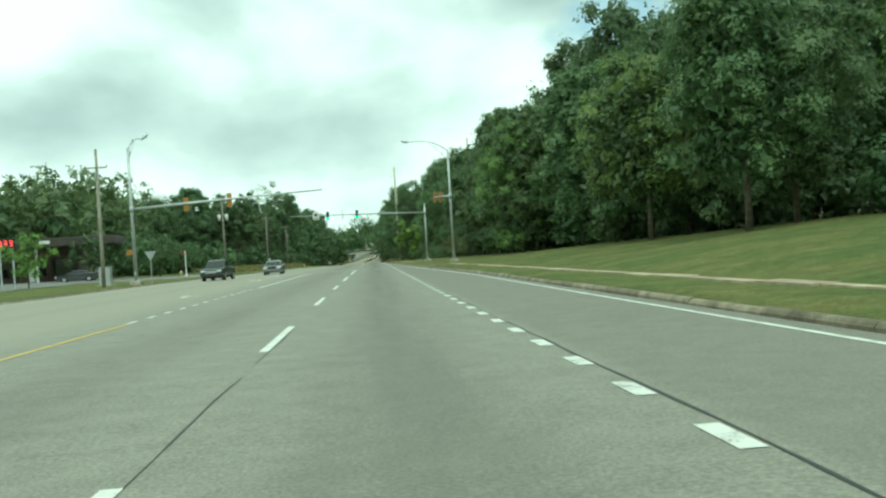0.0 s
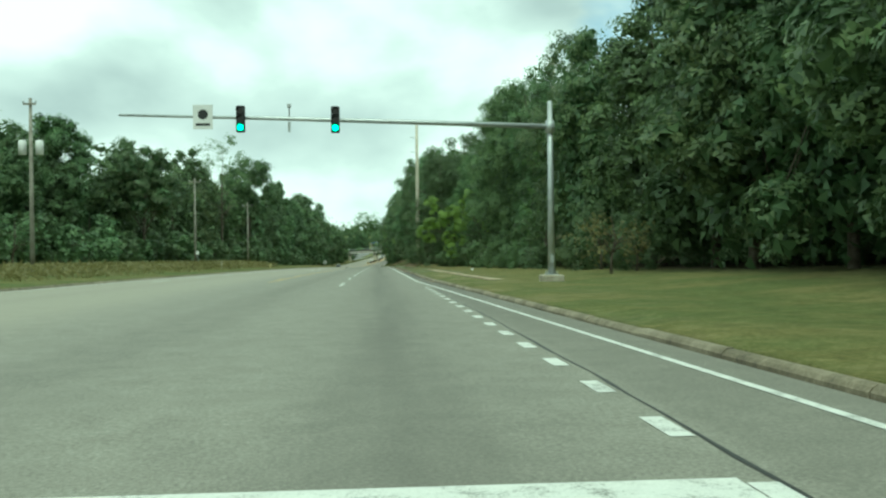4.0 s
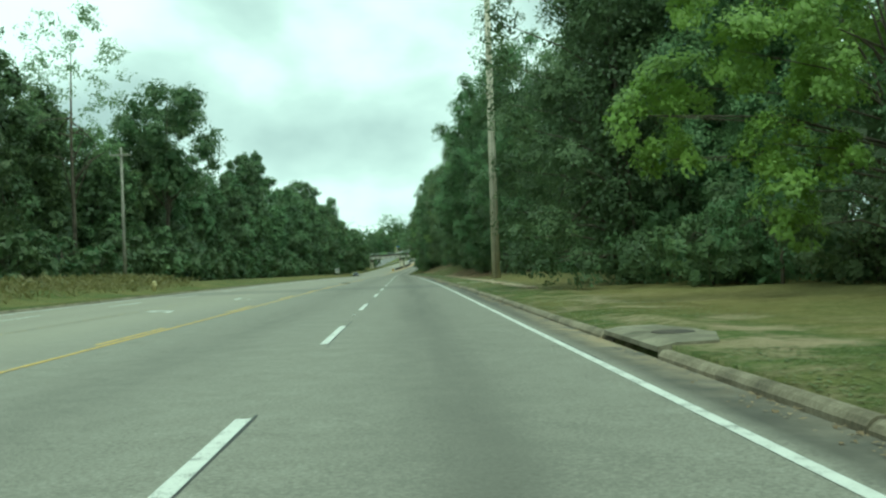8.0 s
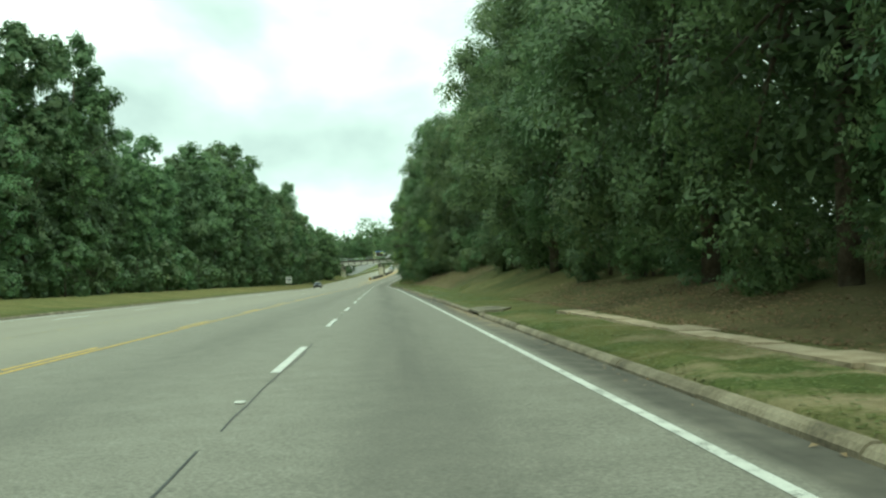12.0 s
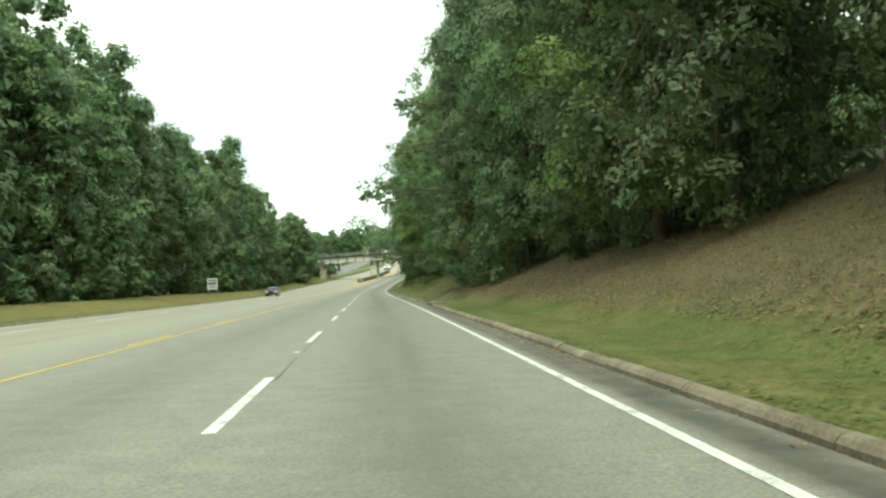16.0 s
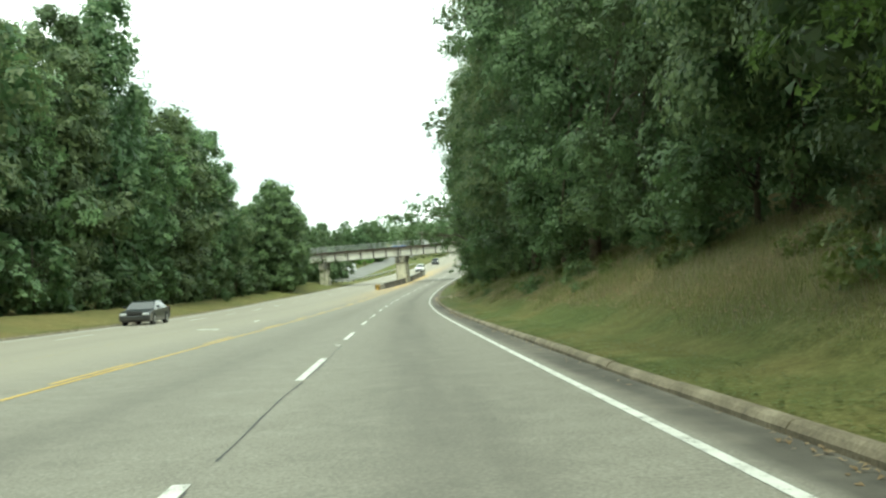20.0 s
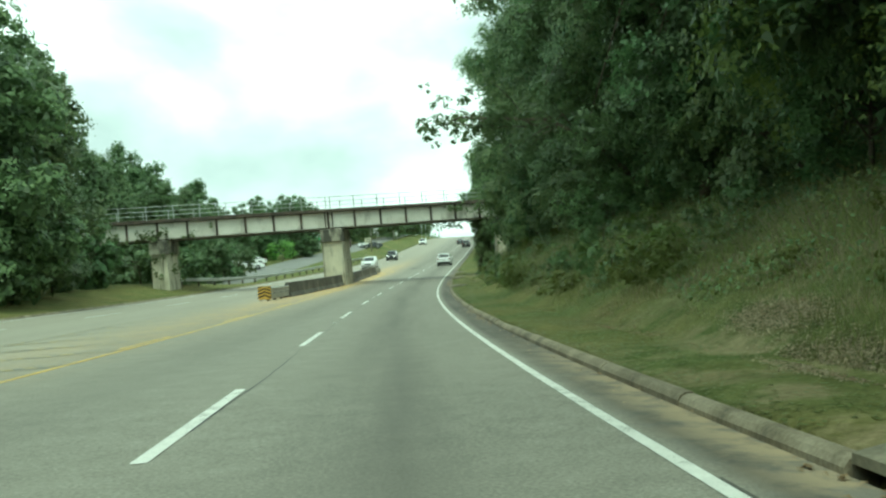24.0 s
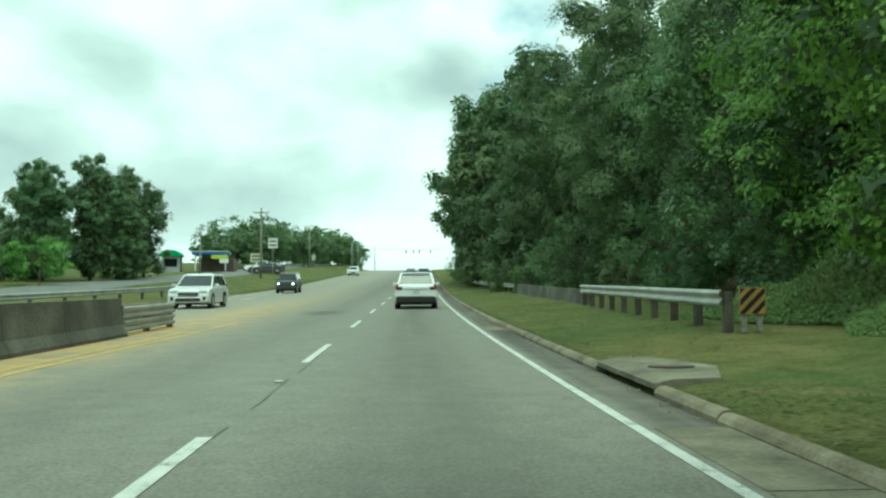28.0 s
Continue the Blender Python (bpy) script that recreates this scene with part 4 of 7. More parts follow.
FRONT = [(30, 31), (62, 25), (80, 20.5), (95, 15.8), (110, 16.5), (128, 17), (165, 14.2), (181, 14.0), (193, 15.5), (203, 13.0), (215, 13.6), (240, 13.2), (252, 10.6), (268, 8.8), (286, 9.8), (330, 10.0), (343, 11.9), (362, 11.8), (369, 9.4), (392, 9.0), (405, 8.2),
         (430, 9.2), (463, 9.2), (485, 8.6), (509, 7.9), (530, 8.4), (546, 10.0), (562, 11.2), (596, 11.2), (604, 13), (626, 12.5), (634, 14.0), (660, 14.5), (690, 11), (725, 8.8), (780, 11)]


def front_right(s):
    """Offset of the first row of trees beside the lane."""
    return float(np.interp(s, [q[0] for q in FRONT], [q[1] for q in FRONT]))


rt = random.Random(21)
G_R, G_L = "woodland trees beside the road", "woodland trees across the road"
RIGHT_S = [60, 90, 130, 172, 205, 242, 300, 330, 400, 480, 560, 600, 640, 690, 740, 790]
RIGHT_H = [0.88, 0.82, 0.86, 1.0, 0.9, 0.98, 1.02, 1.0, 1.2, 1.15, 1.08, 1.0, 0.8, 0.95, 0.95, 0.8]
right_scale = lambda s: float(np.interp(s, RIGHT_S, RIGHT_H))
near_kinds = [tree_kind("tree", "tall broadleaf tree whose dense crown overhangs the bank", 31 + i, h, r, b, 46000, 0.145, mt, -0.3, 66, group=G_R, trunk_r=0.22, fine=True)
              for i, (h, r, b, mt) in enumerate(((19, 5.3, 1.0, LEAF), (21.5, 5.5, 1.2, LEAF_B), (18, 5.2, 0.8, LEAF), (20, 5.0, 1.0, LEAF_B), (20.5, 5.4, 1.2, LEAF)))]
low_kinds = [tree_kind("tree", "broadleaf tree on the bank, leafy down to the weeds", 36 + i, h, r, b, 46000, 0.145, mt, -0.3, 66, group=G_R, trunk_r=0.2, fine=True)
             for i, (h, r, b, mt) in enumerate(((19, 5.2, 0.4, LEAF), (20.5, 5.3, 0.7, LEAF_B), (17.5, 5.0, 0.3, LEAF)))]
back_kinds = [tree_kind("tree", "tall broadleaf tree in the roadside wood, leafy to the ground", 41 + i, h, r, b, 11500, 0.3, mt, 0, 58, group=G_R, trunk_r=0.22)
              for i, (h, r, b, mt) in enumerate(((19.5, 5.4, 0.5, LEAF), (20.5, 5.6, 0.3, LEAF_B), (18.0, 5.2, 0.2, LEAF)))]
high_kinds = [tree_kind("tree", "tall tree with bare lower trunk and high crown", 51 + i, h, r, b, 38000, 0.145, mt, -0.4, 56, group=G_R, trunk_r=0.19, fine=True)
              for i, (h, r, b, mt) in enumerate(((18, 5.4, 1.1, LEAF_B), (19, 5.3, 1.4, LEAF)))]
near_spots, low_spots, back_spots, high_spots = [], [], [], []
s = 60.0
while s < 790:
    if not 603 < s < 632 and not 187 < s < 198:
        (back_spots if not 150 < s < 690 else low_spots if s > 532 or s < 205 else high_spots if 339 < s < 366 else near_spots).append((s, front_right(s) + rt.uniform(-0.5, 0.8), right_scale(s)))
    s += rt.uniform(7.2, 8.8)
for s in np.arange(64, 150, 9.5):
    back_spots.append((float(s), front_right(s) + 8 + rt.uniform(-1, 2), 1.12))
    back_spots.append((float(s) + 4, front_right(s) + 17 + rt.uniform(-1, 2), 1.28))
for s, la, sc in ((712, 7.6, 1.0), (719, 7.0, 1.12), (727, 7.2, 1.08), (735, 7.6, 1.0), (748, 8.6, 0.95)):
    back_spots.append((s, la, sc))
plant(near_kinds, [q for q in near_spots if q[0] < 340], rt)
plant(near_kinds, [q for q in near_spots if q[0] > 340], rt, sink=0.9, more=True)
plant(low_kinds, low_spots, rt)
plant(high_kinds, high_spots, rt)
plant(back_kinds, back_spots, rt)
plant(low_kinds, [(571, 13.6, 1.15), (579, 12.4, 1.15), (586, 14.8, 1.2), (592, 12.6, 1.15), (598, 15.5, 1.15), (583, 19, 1.2), (602, 19, 1.1), (565, 17, 1.2), (597, 10.0, 0.98), (588.5, 9.6, 1.08), (602, 10.6, 0.9), (603.5, 8.6, 0.85)], random.Random(5), more=True)
left = [tree_kind("tree", "broadleaf tree in a dense roadside wood", 71 + i, h, r, b, 13500, 0.275, mt, 0, 54, group=G_L, trunk_r=0.22)
        for i, (h, r, b, mt) in enumerate(((18, 5.4, 0.2, LEAF), (20, 5.4, 0.4, LEAF_B), (21, 4.8, 0.6, LEAF_B), (16.5, 5.2, 0.0, LEAF)))]
spots = []
s = 168.0
while s < 597:
    front = float(np.interp(s, [168, 200, 260, 330, 400, 480, 560, 604], [-36, -32, -29, -28, -27.4, -27.2, -27.5, -28]))
    spots.append((s, front + rt.uniform(-1.8, 0.8), float(np.interp(s, [168, 240, 285, 310, 330, 350, 392, 401, 423, 460, 490, 530, 548, 563, 570, 604], [0.74, 0.9, 0.86, 0.8, 0.9, 0.92, 0.95, 1.06, 1.24, 1.18, 1.26, 1.34, 1.18, 1.04, 0.76, 0.84]))))
    s += rt.uniform(7.8, 9.8)
for s, la, sc in ((584, -22.8, 0.96), (591, -24.2, 0.93), (597.5, -26.2, 0.88)):
    spots.append((s, la, sc))
for s, la in ((700, -38), (706, -33.5), (712, -37), (716, -29.5), (722, -31.5), (711, -31), (704, -44), (697, -43), (712, -46), (690, -47), (682, -45), (676, -50), (668, -46), (660, -50), (650, -46), (640, -43), (655, -41), (632, -40), (720, -40), (726, -36), (625, -33), (728, -31), (664, -40), (674, -42), (686, -41)):
    spots.append((s, la, 0.7 if s < 642 else 0.6))
for s, la, sc in ((640, -31, 0.7), (632, -34, 0.75), (645, -38, 0.85), (652, -36, 0.75), (662, -43, 0.95), (648, -30.5, 0.62), (637, -28, 0.6), (630, -28.5, 0.6), (656, -33.5, 0.62), (650, -43, 1.05), (641, -45, 1.0), (664, -37, 0.66)):
    spots.append((s, la, sc))
plant(left, spots, rt, wide=False)

# trees with a look of their own
lt = tree_kind("tree", "bright green tree with long drooping leafy boughs", 201, 9.5, 2.6, 3.8, 26000, 0.135, LEAF_L, -0.6, 12, trunk_r=0.13, core=0, spread=(0.26, 0.36), quads=True, open_=True,
               reach=(((-6.7, -0.6, 4.2), 0.95), ((-6.1, -0.2, 3.2), 0.8), ((-5.6, 0.2, 5.0), 1.1), ((-4.7, -0.9, 5.6), 1.1), ((-4.0, -1.2, 3.4), 0.9), ((-3.8, -1.2, 2.3), 0.8), ((-2.7, -1.0, 4.8), 1.1), ((-2.5, -1.0, 3.1), 0.8), ((-5.8, -0.5, 7.2), 1.1), ((-3.6, -1.3, 1.5), 0.6), ((-3.2, -1.0, 6.4), 1.1)))
lt.matrix_basis = gm(191.8, 12.3)
dt = tree_kind("tree", "drooping dark green tree with foliage down to the grass", 203, 16.5, 4.9, 0.1, 52000, 0.125, LEAF_B, -0.4, 64, trunk_r=0.2, fine=True,
               reach=(((-4.3, -0.4, 0.9), 0.8), ((-4.5, -1.4, 2.0), 0.9), ((-3.7, -2.6, 0.9), 0.9), ((-4.7, 0.6, 3.1), 1.0), ((-4.2, 1.8, 1.2), 0.9), ((-4.9, -0.2, 4.8), 1.1), ((-2.4, -3.9, 0.9), 1.0), ((-3.4, -3.4, 2.4), 1.1), ((-4.6, -1.6, 6.4), 1.2), ((-3.0, -4.2, 4.6), 1.2), ((-0.6, -4.6, 1.3), 1.1), ((-4.9, 1.2, 7.8), 1.2), ((-5.0, -0.2, 9.2), 1.2), ((-4.9, 0.4, 11.0), 1.2), ((-4.5, 0.2, 12.6), 1.1)))
dt.matrix_basis = gm(208, 9.0)
pale = tree_kind("tree", "tall thin pale tree with sparse top above the wood", 202, 22.8, 6.0, 9.5, 5200, 0.2, LEAF, 0.3, 60, trunk_r=0.16, core=0, spread=(0.12, 0.2), open_=True)
pale.matrix_basis = gm(246, -26.5)
for i, (s, la, h, r) in enumerate(((271, -25.2, 22.0, 6.4), (196, -27.5, 14.5, 4.6), (344, -27.5, 23.6, 4.4), (425, -28.5, 25.0, 4.2), (332, -27.5, 21.4, 4.0), (188, -35, 17, 4.2), (484, -28, 24, 4.4), (519, -28.5, 26, 4.4), (448, -26.5, 23.5, 4.4))):
    pn = tree_kind("tree", "tall dark tree standing above the wood", 210 + i, h, r, h * 0.42, 14000, 0.26, LEAF_B, 0.3, 42, trunk_r=0.2, spread=(0.22, 0.36), core=0.8, open_=True)
    pn.matrix_basis = gm(s, la)
for i, (s, la, h, r) in enumerate(((47.0, 19.6, 14, 5.0), (62, 19.0, 13, 5.2), (53, 25, 16, 5.2), (38, 27, 17, 5.4), (72, 22, 15, 5.0), (28, 30, 18, 5.6))):
    pn = tree_kind("tree", "broadleaf tree with pale trunk on the mown bank", 230 + i, h, r, 2.9 if i < 2 else 1.5, 20000, 0.21, CREEP if i in (1, 3) else LEAF, -0.4, 60, trunk_r=0.16)
    pn.matrix_basis = gm(s, la)
for i, (s, la, h, r) in enumerate(((94.0, 15.4, 13.5, 4.8), (86.0, 20.5, 14.5, 4.8), (104.0, 16.8, 15, 4.6))):
    pn = tree_kind("tree", "round leafy tree at the front of the wood", 244 + i, h, r, 0.5, 40000, 0.17, CREEP if i == 0 else LEAF, -0.2, 60, trunk_r=0.2)
    pn.matrix_basis = gm(s, la)
hung = tree_kind("tree", "broadleaf tree hung with bright green creeper", 320, 17.5, 5.0, 0.6, 46000, 0.14, CREEP, -0.3, 66, group=G_R, trunk_r=0.2, fine=True)
plant([hung], [(441, 8.6, 1.0), (449.5, 8.4, 1.05), (160, 15.2, 0.92), (171, 14.6, 0.95), (377, 9.2, 0.95), (548, 9.8, 1.0)], random.Random(8))
small = [tree_kind("small_tree", "small round-crowned tree on the verge", 250 + i, h, r, 1.5, 2600, 0.2, LEAF_B, 0, 30, group="row of small verge trees", trunk_r=0.09, category="tree") for i, (h, r) in enumerate(((5.9, 2.6), (6.3, 2.9)))]
plant(small, [(126, -31.0, 1), (133, -29.5, 1.0), (139, -31.5, 0.95), (146, -29.0, 0.95), (153, -30.5, 0.9), (160, -29.0, 0.9), (119, -35, 1.0)], rt)
sap = tree_kind("small_tree", "young light green tree by the filling station", 261, 5.2, 2.4, 0.9, 3200, 0.16, LEAF_L, 0, 22, trunk_r=0.06, core=0.4)
sap.matrix_basis = gm(86, -30.6)
sap2 = tree_kind("small_tree", "young light green shrub tree beyond the guardrail", 262, 4.3, 3.1, 0.3, 5200, 0.16, LEAF_L, 0, 22, trunk_r=0.06, core=0.4)
sap2.matrix_basis = gm(696, -29.7)
for i, (s, la, h) in enumerate(((635.5, 10.2, 13.5), (643, 11.2, 14), (651, 12.0, 16))):
    yg = tree_kind("tree", "fresh green tree leaning out beside the guardrail", 266 + i, h, 4.3, 1.0, 24000, 0.15, LEAF_L if i < 2 else LEAF, -0.8, 50, trunk_r=0.14, quads=True, core=0.58)
    yg.matrix_basis = gm(s, la)
bare = tree_kind("small_tree", "thin brownish shrub with fine twigs at the wood's edge", 263, 3.2, 2.4, 0.5, 700, 0.14, WEED, 0, 26, trunk_r=0.06, core=0)
bare.matrix_basis = gm(128, 11.5)

# ---- bushes at the wood's edge ----
bush = [tree_kind("bush", "leafy green bush at the edge of the wood", 270 + i, h, r, -0.3, 7000, 0.095, mt, 0, 24, "bush", "bushes at the wood's edge", 0.05)
        for i, (h, r, mt) in enumerate(((2.8, 2.1, LEAF_B), (3.6, 2.3, LEAF_B), (2.3, 1.9, LEAF)))]
spots = [(60 + 3.6 * k, front_right(60 + 3.6 * k) + 2.5 + (k * 5 % 7) * 0.8, 1.0 + 0.13 * (k % 5)) for k in range(24)]
spots += [(34 + 4.2 * k, 31 + (k * 3 % 4), 1.5) for k in range(8)]
s = 132.0
while s < 770:
    if not 606 < s < 630:
        off = float(np.interp(s, [132, 205, 215, 240, 252, 278, 288, 330, 335, 450, 490, 600, 632, 770], [-2.6, -2.6, -0.6, -0.6, 0.6, 0.6, 0.2, 0.2, 0.3, 0.2, 0.0, -1.4, -3, -2.5]))
        if not 336 < s < 368:
            spots.append((s, front_right(s) + off + rt.uniform(-0.7, 0.8), rt.uniform(0.85, 1.5)))
    s += rt.uniform(5.0, 7.2)
for k in range(34):
    spots.append((150 + 2.0 * k, -31 - (k * 5 % 9) - max(0, (190 - 150 - 2.0 * k) * 0.08), 1.2 + 0.12 * (k % 7)))
s = 175.0
while s < 604:
    spots.append((s, float(np.interp(s, [168, 260, 400, 480, 560, 604], [-29, -25, -24.6, -24.4, -25, -25])) + rt.uniform(-0.8, 0.8), rt.uniform(0.9, 1.6)))
    s += rt.uniform(4.5, 6.5)
for s, la, sc in ((348.5, 8.8, 0.8), (352.4, 9.3, 0.75), (356.5, 9.0, 0.9), (360.5, 9.2, 0.8), (346.0, 9.6, 1.1), (343.5, 10.0, 1.2), (340.5, 10.2, 1.1), (394, 7.7, 1.5), (399, 7.4, 1.7), (404, 7.2, 1.8), (409, 7.0, 1.7), (414, 7.2, 1.4), (198.0, 11.4, 1.3), (200.5, 12.0, 1.4), (202.5, 11.2, 1.2), (195.5, 12.6, 1.3), (604, 10.2, 1.3), (597, 9.2, 1.2), (600, 10.2, 2.2), (606, 10.4, 2.4), (609, 10.8, 2.2), (618, -22.5, 1.2), (618, -26, 1.5), (622, -27, 1.5), (628, -31, 1.6)) + tuple((629 + 3.7 * k, (-25.5 if k < 8 else -35) - (k * 7 % 8), 1.1 + 0.1 * (k % 6)) for k in range(22)):
    spots.append((s, la, sc))
WEED_L = leaf_material("weed_leaves", (0.085, 0.115, 0.03), (0.15, 0.185, 0.05), (0.26, 0.26, 0.09), 0.4)
weed = [tree_kind("weed_clump", "low clump of lush green weeds on the bank", 290 + i, h, r, -0.2, 1500, 0.09, mt, 0, 12, "weeds", "weed clumps on the bank", 0.015, core=0) for i, (h, r, mt) in enumerate(((0.9, 0.9, LEAF), (0.7, 1.1, WEED_L), (0.5, 1.2, WEED_L)))]
wspots = [(rt.uniform(548, 611), rt.uniform(5.6, 10.6), rt.uniform(0.45, 1.35)) for _ in range(120)] + [(rt.uniform(440, 548), rt.uniform(5.6, 9.0), rt.uniform(0.4, 1.0)) for _ in range(60)]
plant(weed, wspots, rt, 0.85, 1.2, wide=False)
far_bush = [tree_kind("bush", "leafy green bush at the foot of the wood", 280 + i, h, r, -0.3, 1100, 0.26, LEAF_B, 0, 20, "bush", "bushes at the wood's foot", 0.05) for i, (h, r) in enumerate(((2.9, 2.2), (3.5, 2.4)))]
spots = [(s, la - 5.5 if la < 0 and 452 < s < 482 else la, sc) for s, la, sc in spots]
is_far = lambda q: q[1] < 0 or q[0] < 132
plant(bush, [q for q in spots if not is_far(q)], rt, 0.9, 1.15, wide=False)
plant(far_bush, [q for q in spots if is_far(q)], rt, 0.9, 1.15, wide=False)

# ---- the wood behind, and the far hill: foliage that nobody could count ----
rng = np.random.default_rng(77)


def thicket(name, label, s, lat, up, size, mat):
    p = rp_many(s, lat, ground_up(s, lat) + up)
    n = len(p)
    nr = rng.normal(size=(n, 3)) + np.array([0, 0, 0.6])
    me = leaf_mesh(name, p, nr, size, mat, rng, 0.7, True)
    solo(name, me, mat, label, "woodland", "stuff")


n = 150000
s = rng.uniform(60, 800, n)
s = s[(s < 602) | (s > 632)]
depth = 2.5 + 21 * rng.uniform(0, 1, len(s)) ** 1.5
fr = np.array([front_right(a) for a in s])
lump_h = 15 + 5 * np.sin(s * 0.31) * np.cos(s * 0.117 + 1) + depth * 0.25
u = rng.uniform(0, 1, len(s)) * lump_h
# filler leaves in the shade-dark colour make the gaps look deep
thicket("wood_interior", "dense wood behind the front trees, leaves coloured shade-dark", s, fr + depth, u, 0.62, CORE_SHADE)
n = 26000
s = rng.uniform(150, 612, n)
depth = rng.uniform(3.5, 24, n)
fr = np.interp(s, [150, 200, 260, 330, 400, 480, 560, 612], [-37, -32, -28, -27, -26, -25.5, -28, -30])
hh = (13 + 4 * np.sin(s * 0.27) * np.cos(s * 0.1) + depth * 0.3) * np.interp(s, [150, 310, 350, 500, 560, 612], [0.7, 0.7, 1.0, 1.2, 0.95, 0.6])
thicket("wood_interior", "dense dark wood across the road", s, fr - depth, rng.uniform(0, 1, n) ** 0.8 * hh, 0.8, LEAF_B)



def wood_clumps(name, label, spots_, h, r, leaves, size, mat):
    """A far stand of trees as one mass of clumped foliage."""
    ps, ns, cc, cr = [], [], [], []
    for a, b, k in spots_:
        c0 = rp_many(a, b, float(ground_up(a, b)))
        nc = 16
        d = unit(rng.normal(size=(nc, 3)))
        cs = c0 + np.array([0, 0, h * k * 0.55]) + d * np.array([r * k, r * k, h * k * 0.42]) * rng.uniform(0.5, 1, (nc, 1))
        p, q = spray_leaves(cs, np.full(nc, r * k * 0.46), leaves, rng, 6, 0.3)
        ps.append(p)
        ns.append(q)
        d2 = unit(rng.normal(size=(90, 3)))
        cc.append(c0 + np.array([0, 0, h * k * 0.45]) + d2 * np.array([r * k * 0.75, r * k * 0.75, h * k * 0.4]) * rng.uniform(0.2, 1, (90, 1)))
        cr.append(d2)
    solo(name, leaf_mesh(name, np.concatenate(ps), np.concatenate(ns), size, mat, rng, 0.7, True), mat, label, "woodland", "stuff")
    # the same shade-dark colour fills the hollows of the far stands
    solo(name, leaf_mesh(name, np.concatenate(cc), np.concatenate(cr), size * 2.4, CORE_SHADE, rng, 0.7, True), CORE_SHADE, label, "woodland", "stuff")


sp = [(float(a) + rt.uniform(-4, 4), front_right(a) + d + rt.uniform(-3, 3), rt.uniform(0.85, 1.15)) for a in np.arange(60, 800, 12) for d in (24, 38, 54) if not (596 < a < 634)]
wood_clumps("deep_wood", "deep broadleaf wood behind the front trees", sp, 19, 8, 420, 1.1, LEAF_B)
sp = [(float(a) + rt.uniform(-4, 4), -44 - d + rt.uniform(-3, 3), rt.uniform(0.85, 1.15)) for a in np.arange(215, 604, 12) for d in (0, 15, 31)]
wood_clumps("deep_wood", "deep broadleaf wood across the road", sp, 18, 8, 420, 1.1, LEAF_B)
sp = [(float(a), -60 + rt.uniform(-5, 5) + (a - 110) * 0.12, rt.uniform(0.85, 1.15)) for a in np.arange(70, 215, 5)]
sp += [(float(a), -48 + rt.uniform(-4, 4), rt.uniform(0.8, 1.1)) for a in np.arange(140, 215, 6)]
wood_clumps("tree_belt", "belt of mixed trees behind the filling station", sp, 17, 6, 1300, 0.72, LEAF)
sp = [(float(a), -33 + rt.uniform(-4, 4), rt.uniform(0.8, 1.15)) for a in np.arange(775, 935, 6)]
sp += [(float(a), -23 + rt.uniform(-2, 2), rt.uniform(0.8, 1.1)) for a in np.arange(815, 930, 6)]
sp += [(float(a), 22 + rt.uniform(-4, 4), 1.1) for a in np.arange(790, 930, 7)]
sp += [(float(a), -62 + rt.uniform(-6, 6), 0.9) for a in np.arange(640, 790, 8)]
wood_clumps("tree_belt", "belt of trees up the hill beside the road", sp, 8.6, 4.6, 1300, 0.58, LEAF_B)
sp = [(rt.uniform(1150, 1450), float(b), rt.uniform(0.9, 1.6)) for b in np.linspace(-330, 330, 90) if abs(b) > 48]
wood_clumps("far_woods", "far wooded hill on the skyline", sp, 22, 14, 800, 1.8, LEAF_B)


# trees whose boughs reach out over the lane
def bough_tree(s, lat, reach, up, seed):
    t = tree_kind("tree", "leaning tree with a bough over the road", seed, 19, 4.4, 1.2, 30000, 0.15, LEAF_B, -0.8, 58, trunk_r=0.15, fine=True)
    t.matrix_basis = gm(s, lat)
    base = up - float(ground_up(s, lat))
    rb = np.random.default_rng(seed)
    g = Geo()
    ends = [Vector((-0.3, 0, base - 2.5)), Vector((-reach * 0.25, -0.5, base - 0.9)), Vector((-reach * 0.45, -0.3, base + 0.1)), Vector((-reach * 0.66, -0.6, base + 0.15)), Vector((-reach * 0.85, 0.1, base + 0.4)), Vector((-reach, 0.4, base - 0.1))]
    g.tube(ends, [0.1, 0.08, 0.06, 0.045, 0.03, 0.012], 6)
    k = 60
    f = rb.uniform(0, 1, k) ** 0.8 * 0.75 + 0.28
    fan = 1.15 - f
    cs = np.stack([-reach * f, rb.normal(0, 1.0, k) * (0.4 + 1.6 * fan), base + 0.2 + rb.normal(0.1, 0.9, k) * (0.25 + 1.3 * fan)], 1)
    for c in cs[::5]:
        a = Vector((c[0] * 0.72, 0.0, base - 0.1))
        g.tube([a, a.lerp(Vector(c), 0.5) + Vector((0, 0, 0.15)), Vector(c)], [0.025, 0.016, 0.006], 5)
    limb = part("bough", g, BARK, t)
    p, q = spray_leaves(cs, rb.uniform(0.3, 0.6, k) * (0.6 + 0.8 * fan), 4200, rb, 6, 0.25)
    part("bough_leaves", leaf_mesh("bough_leaves", p, q, 0.17, LEAF_B, rb, 0.45), LEAF_B, limb)


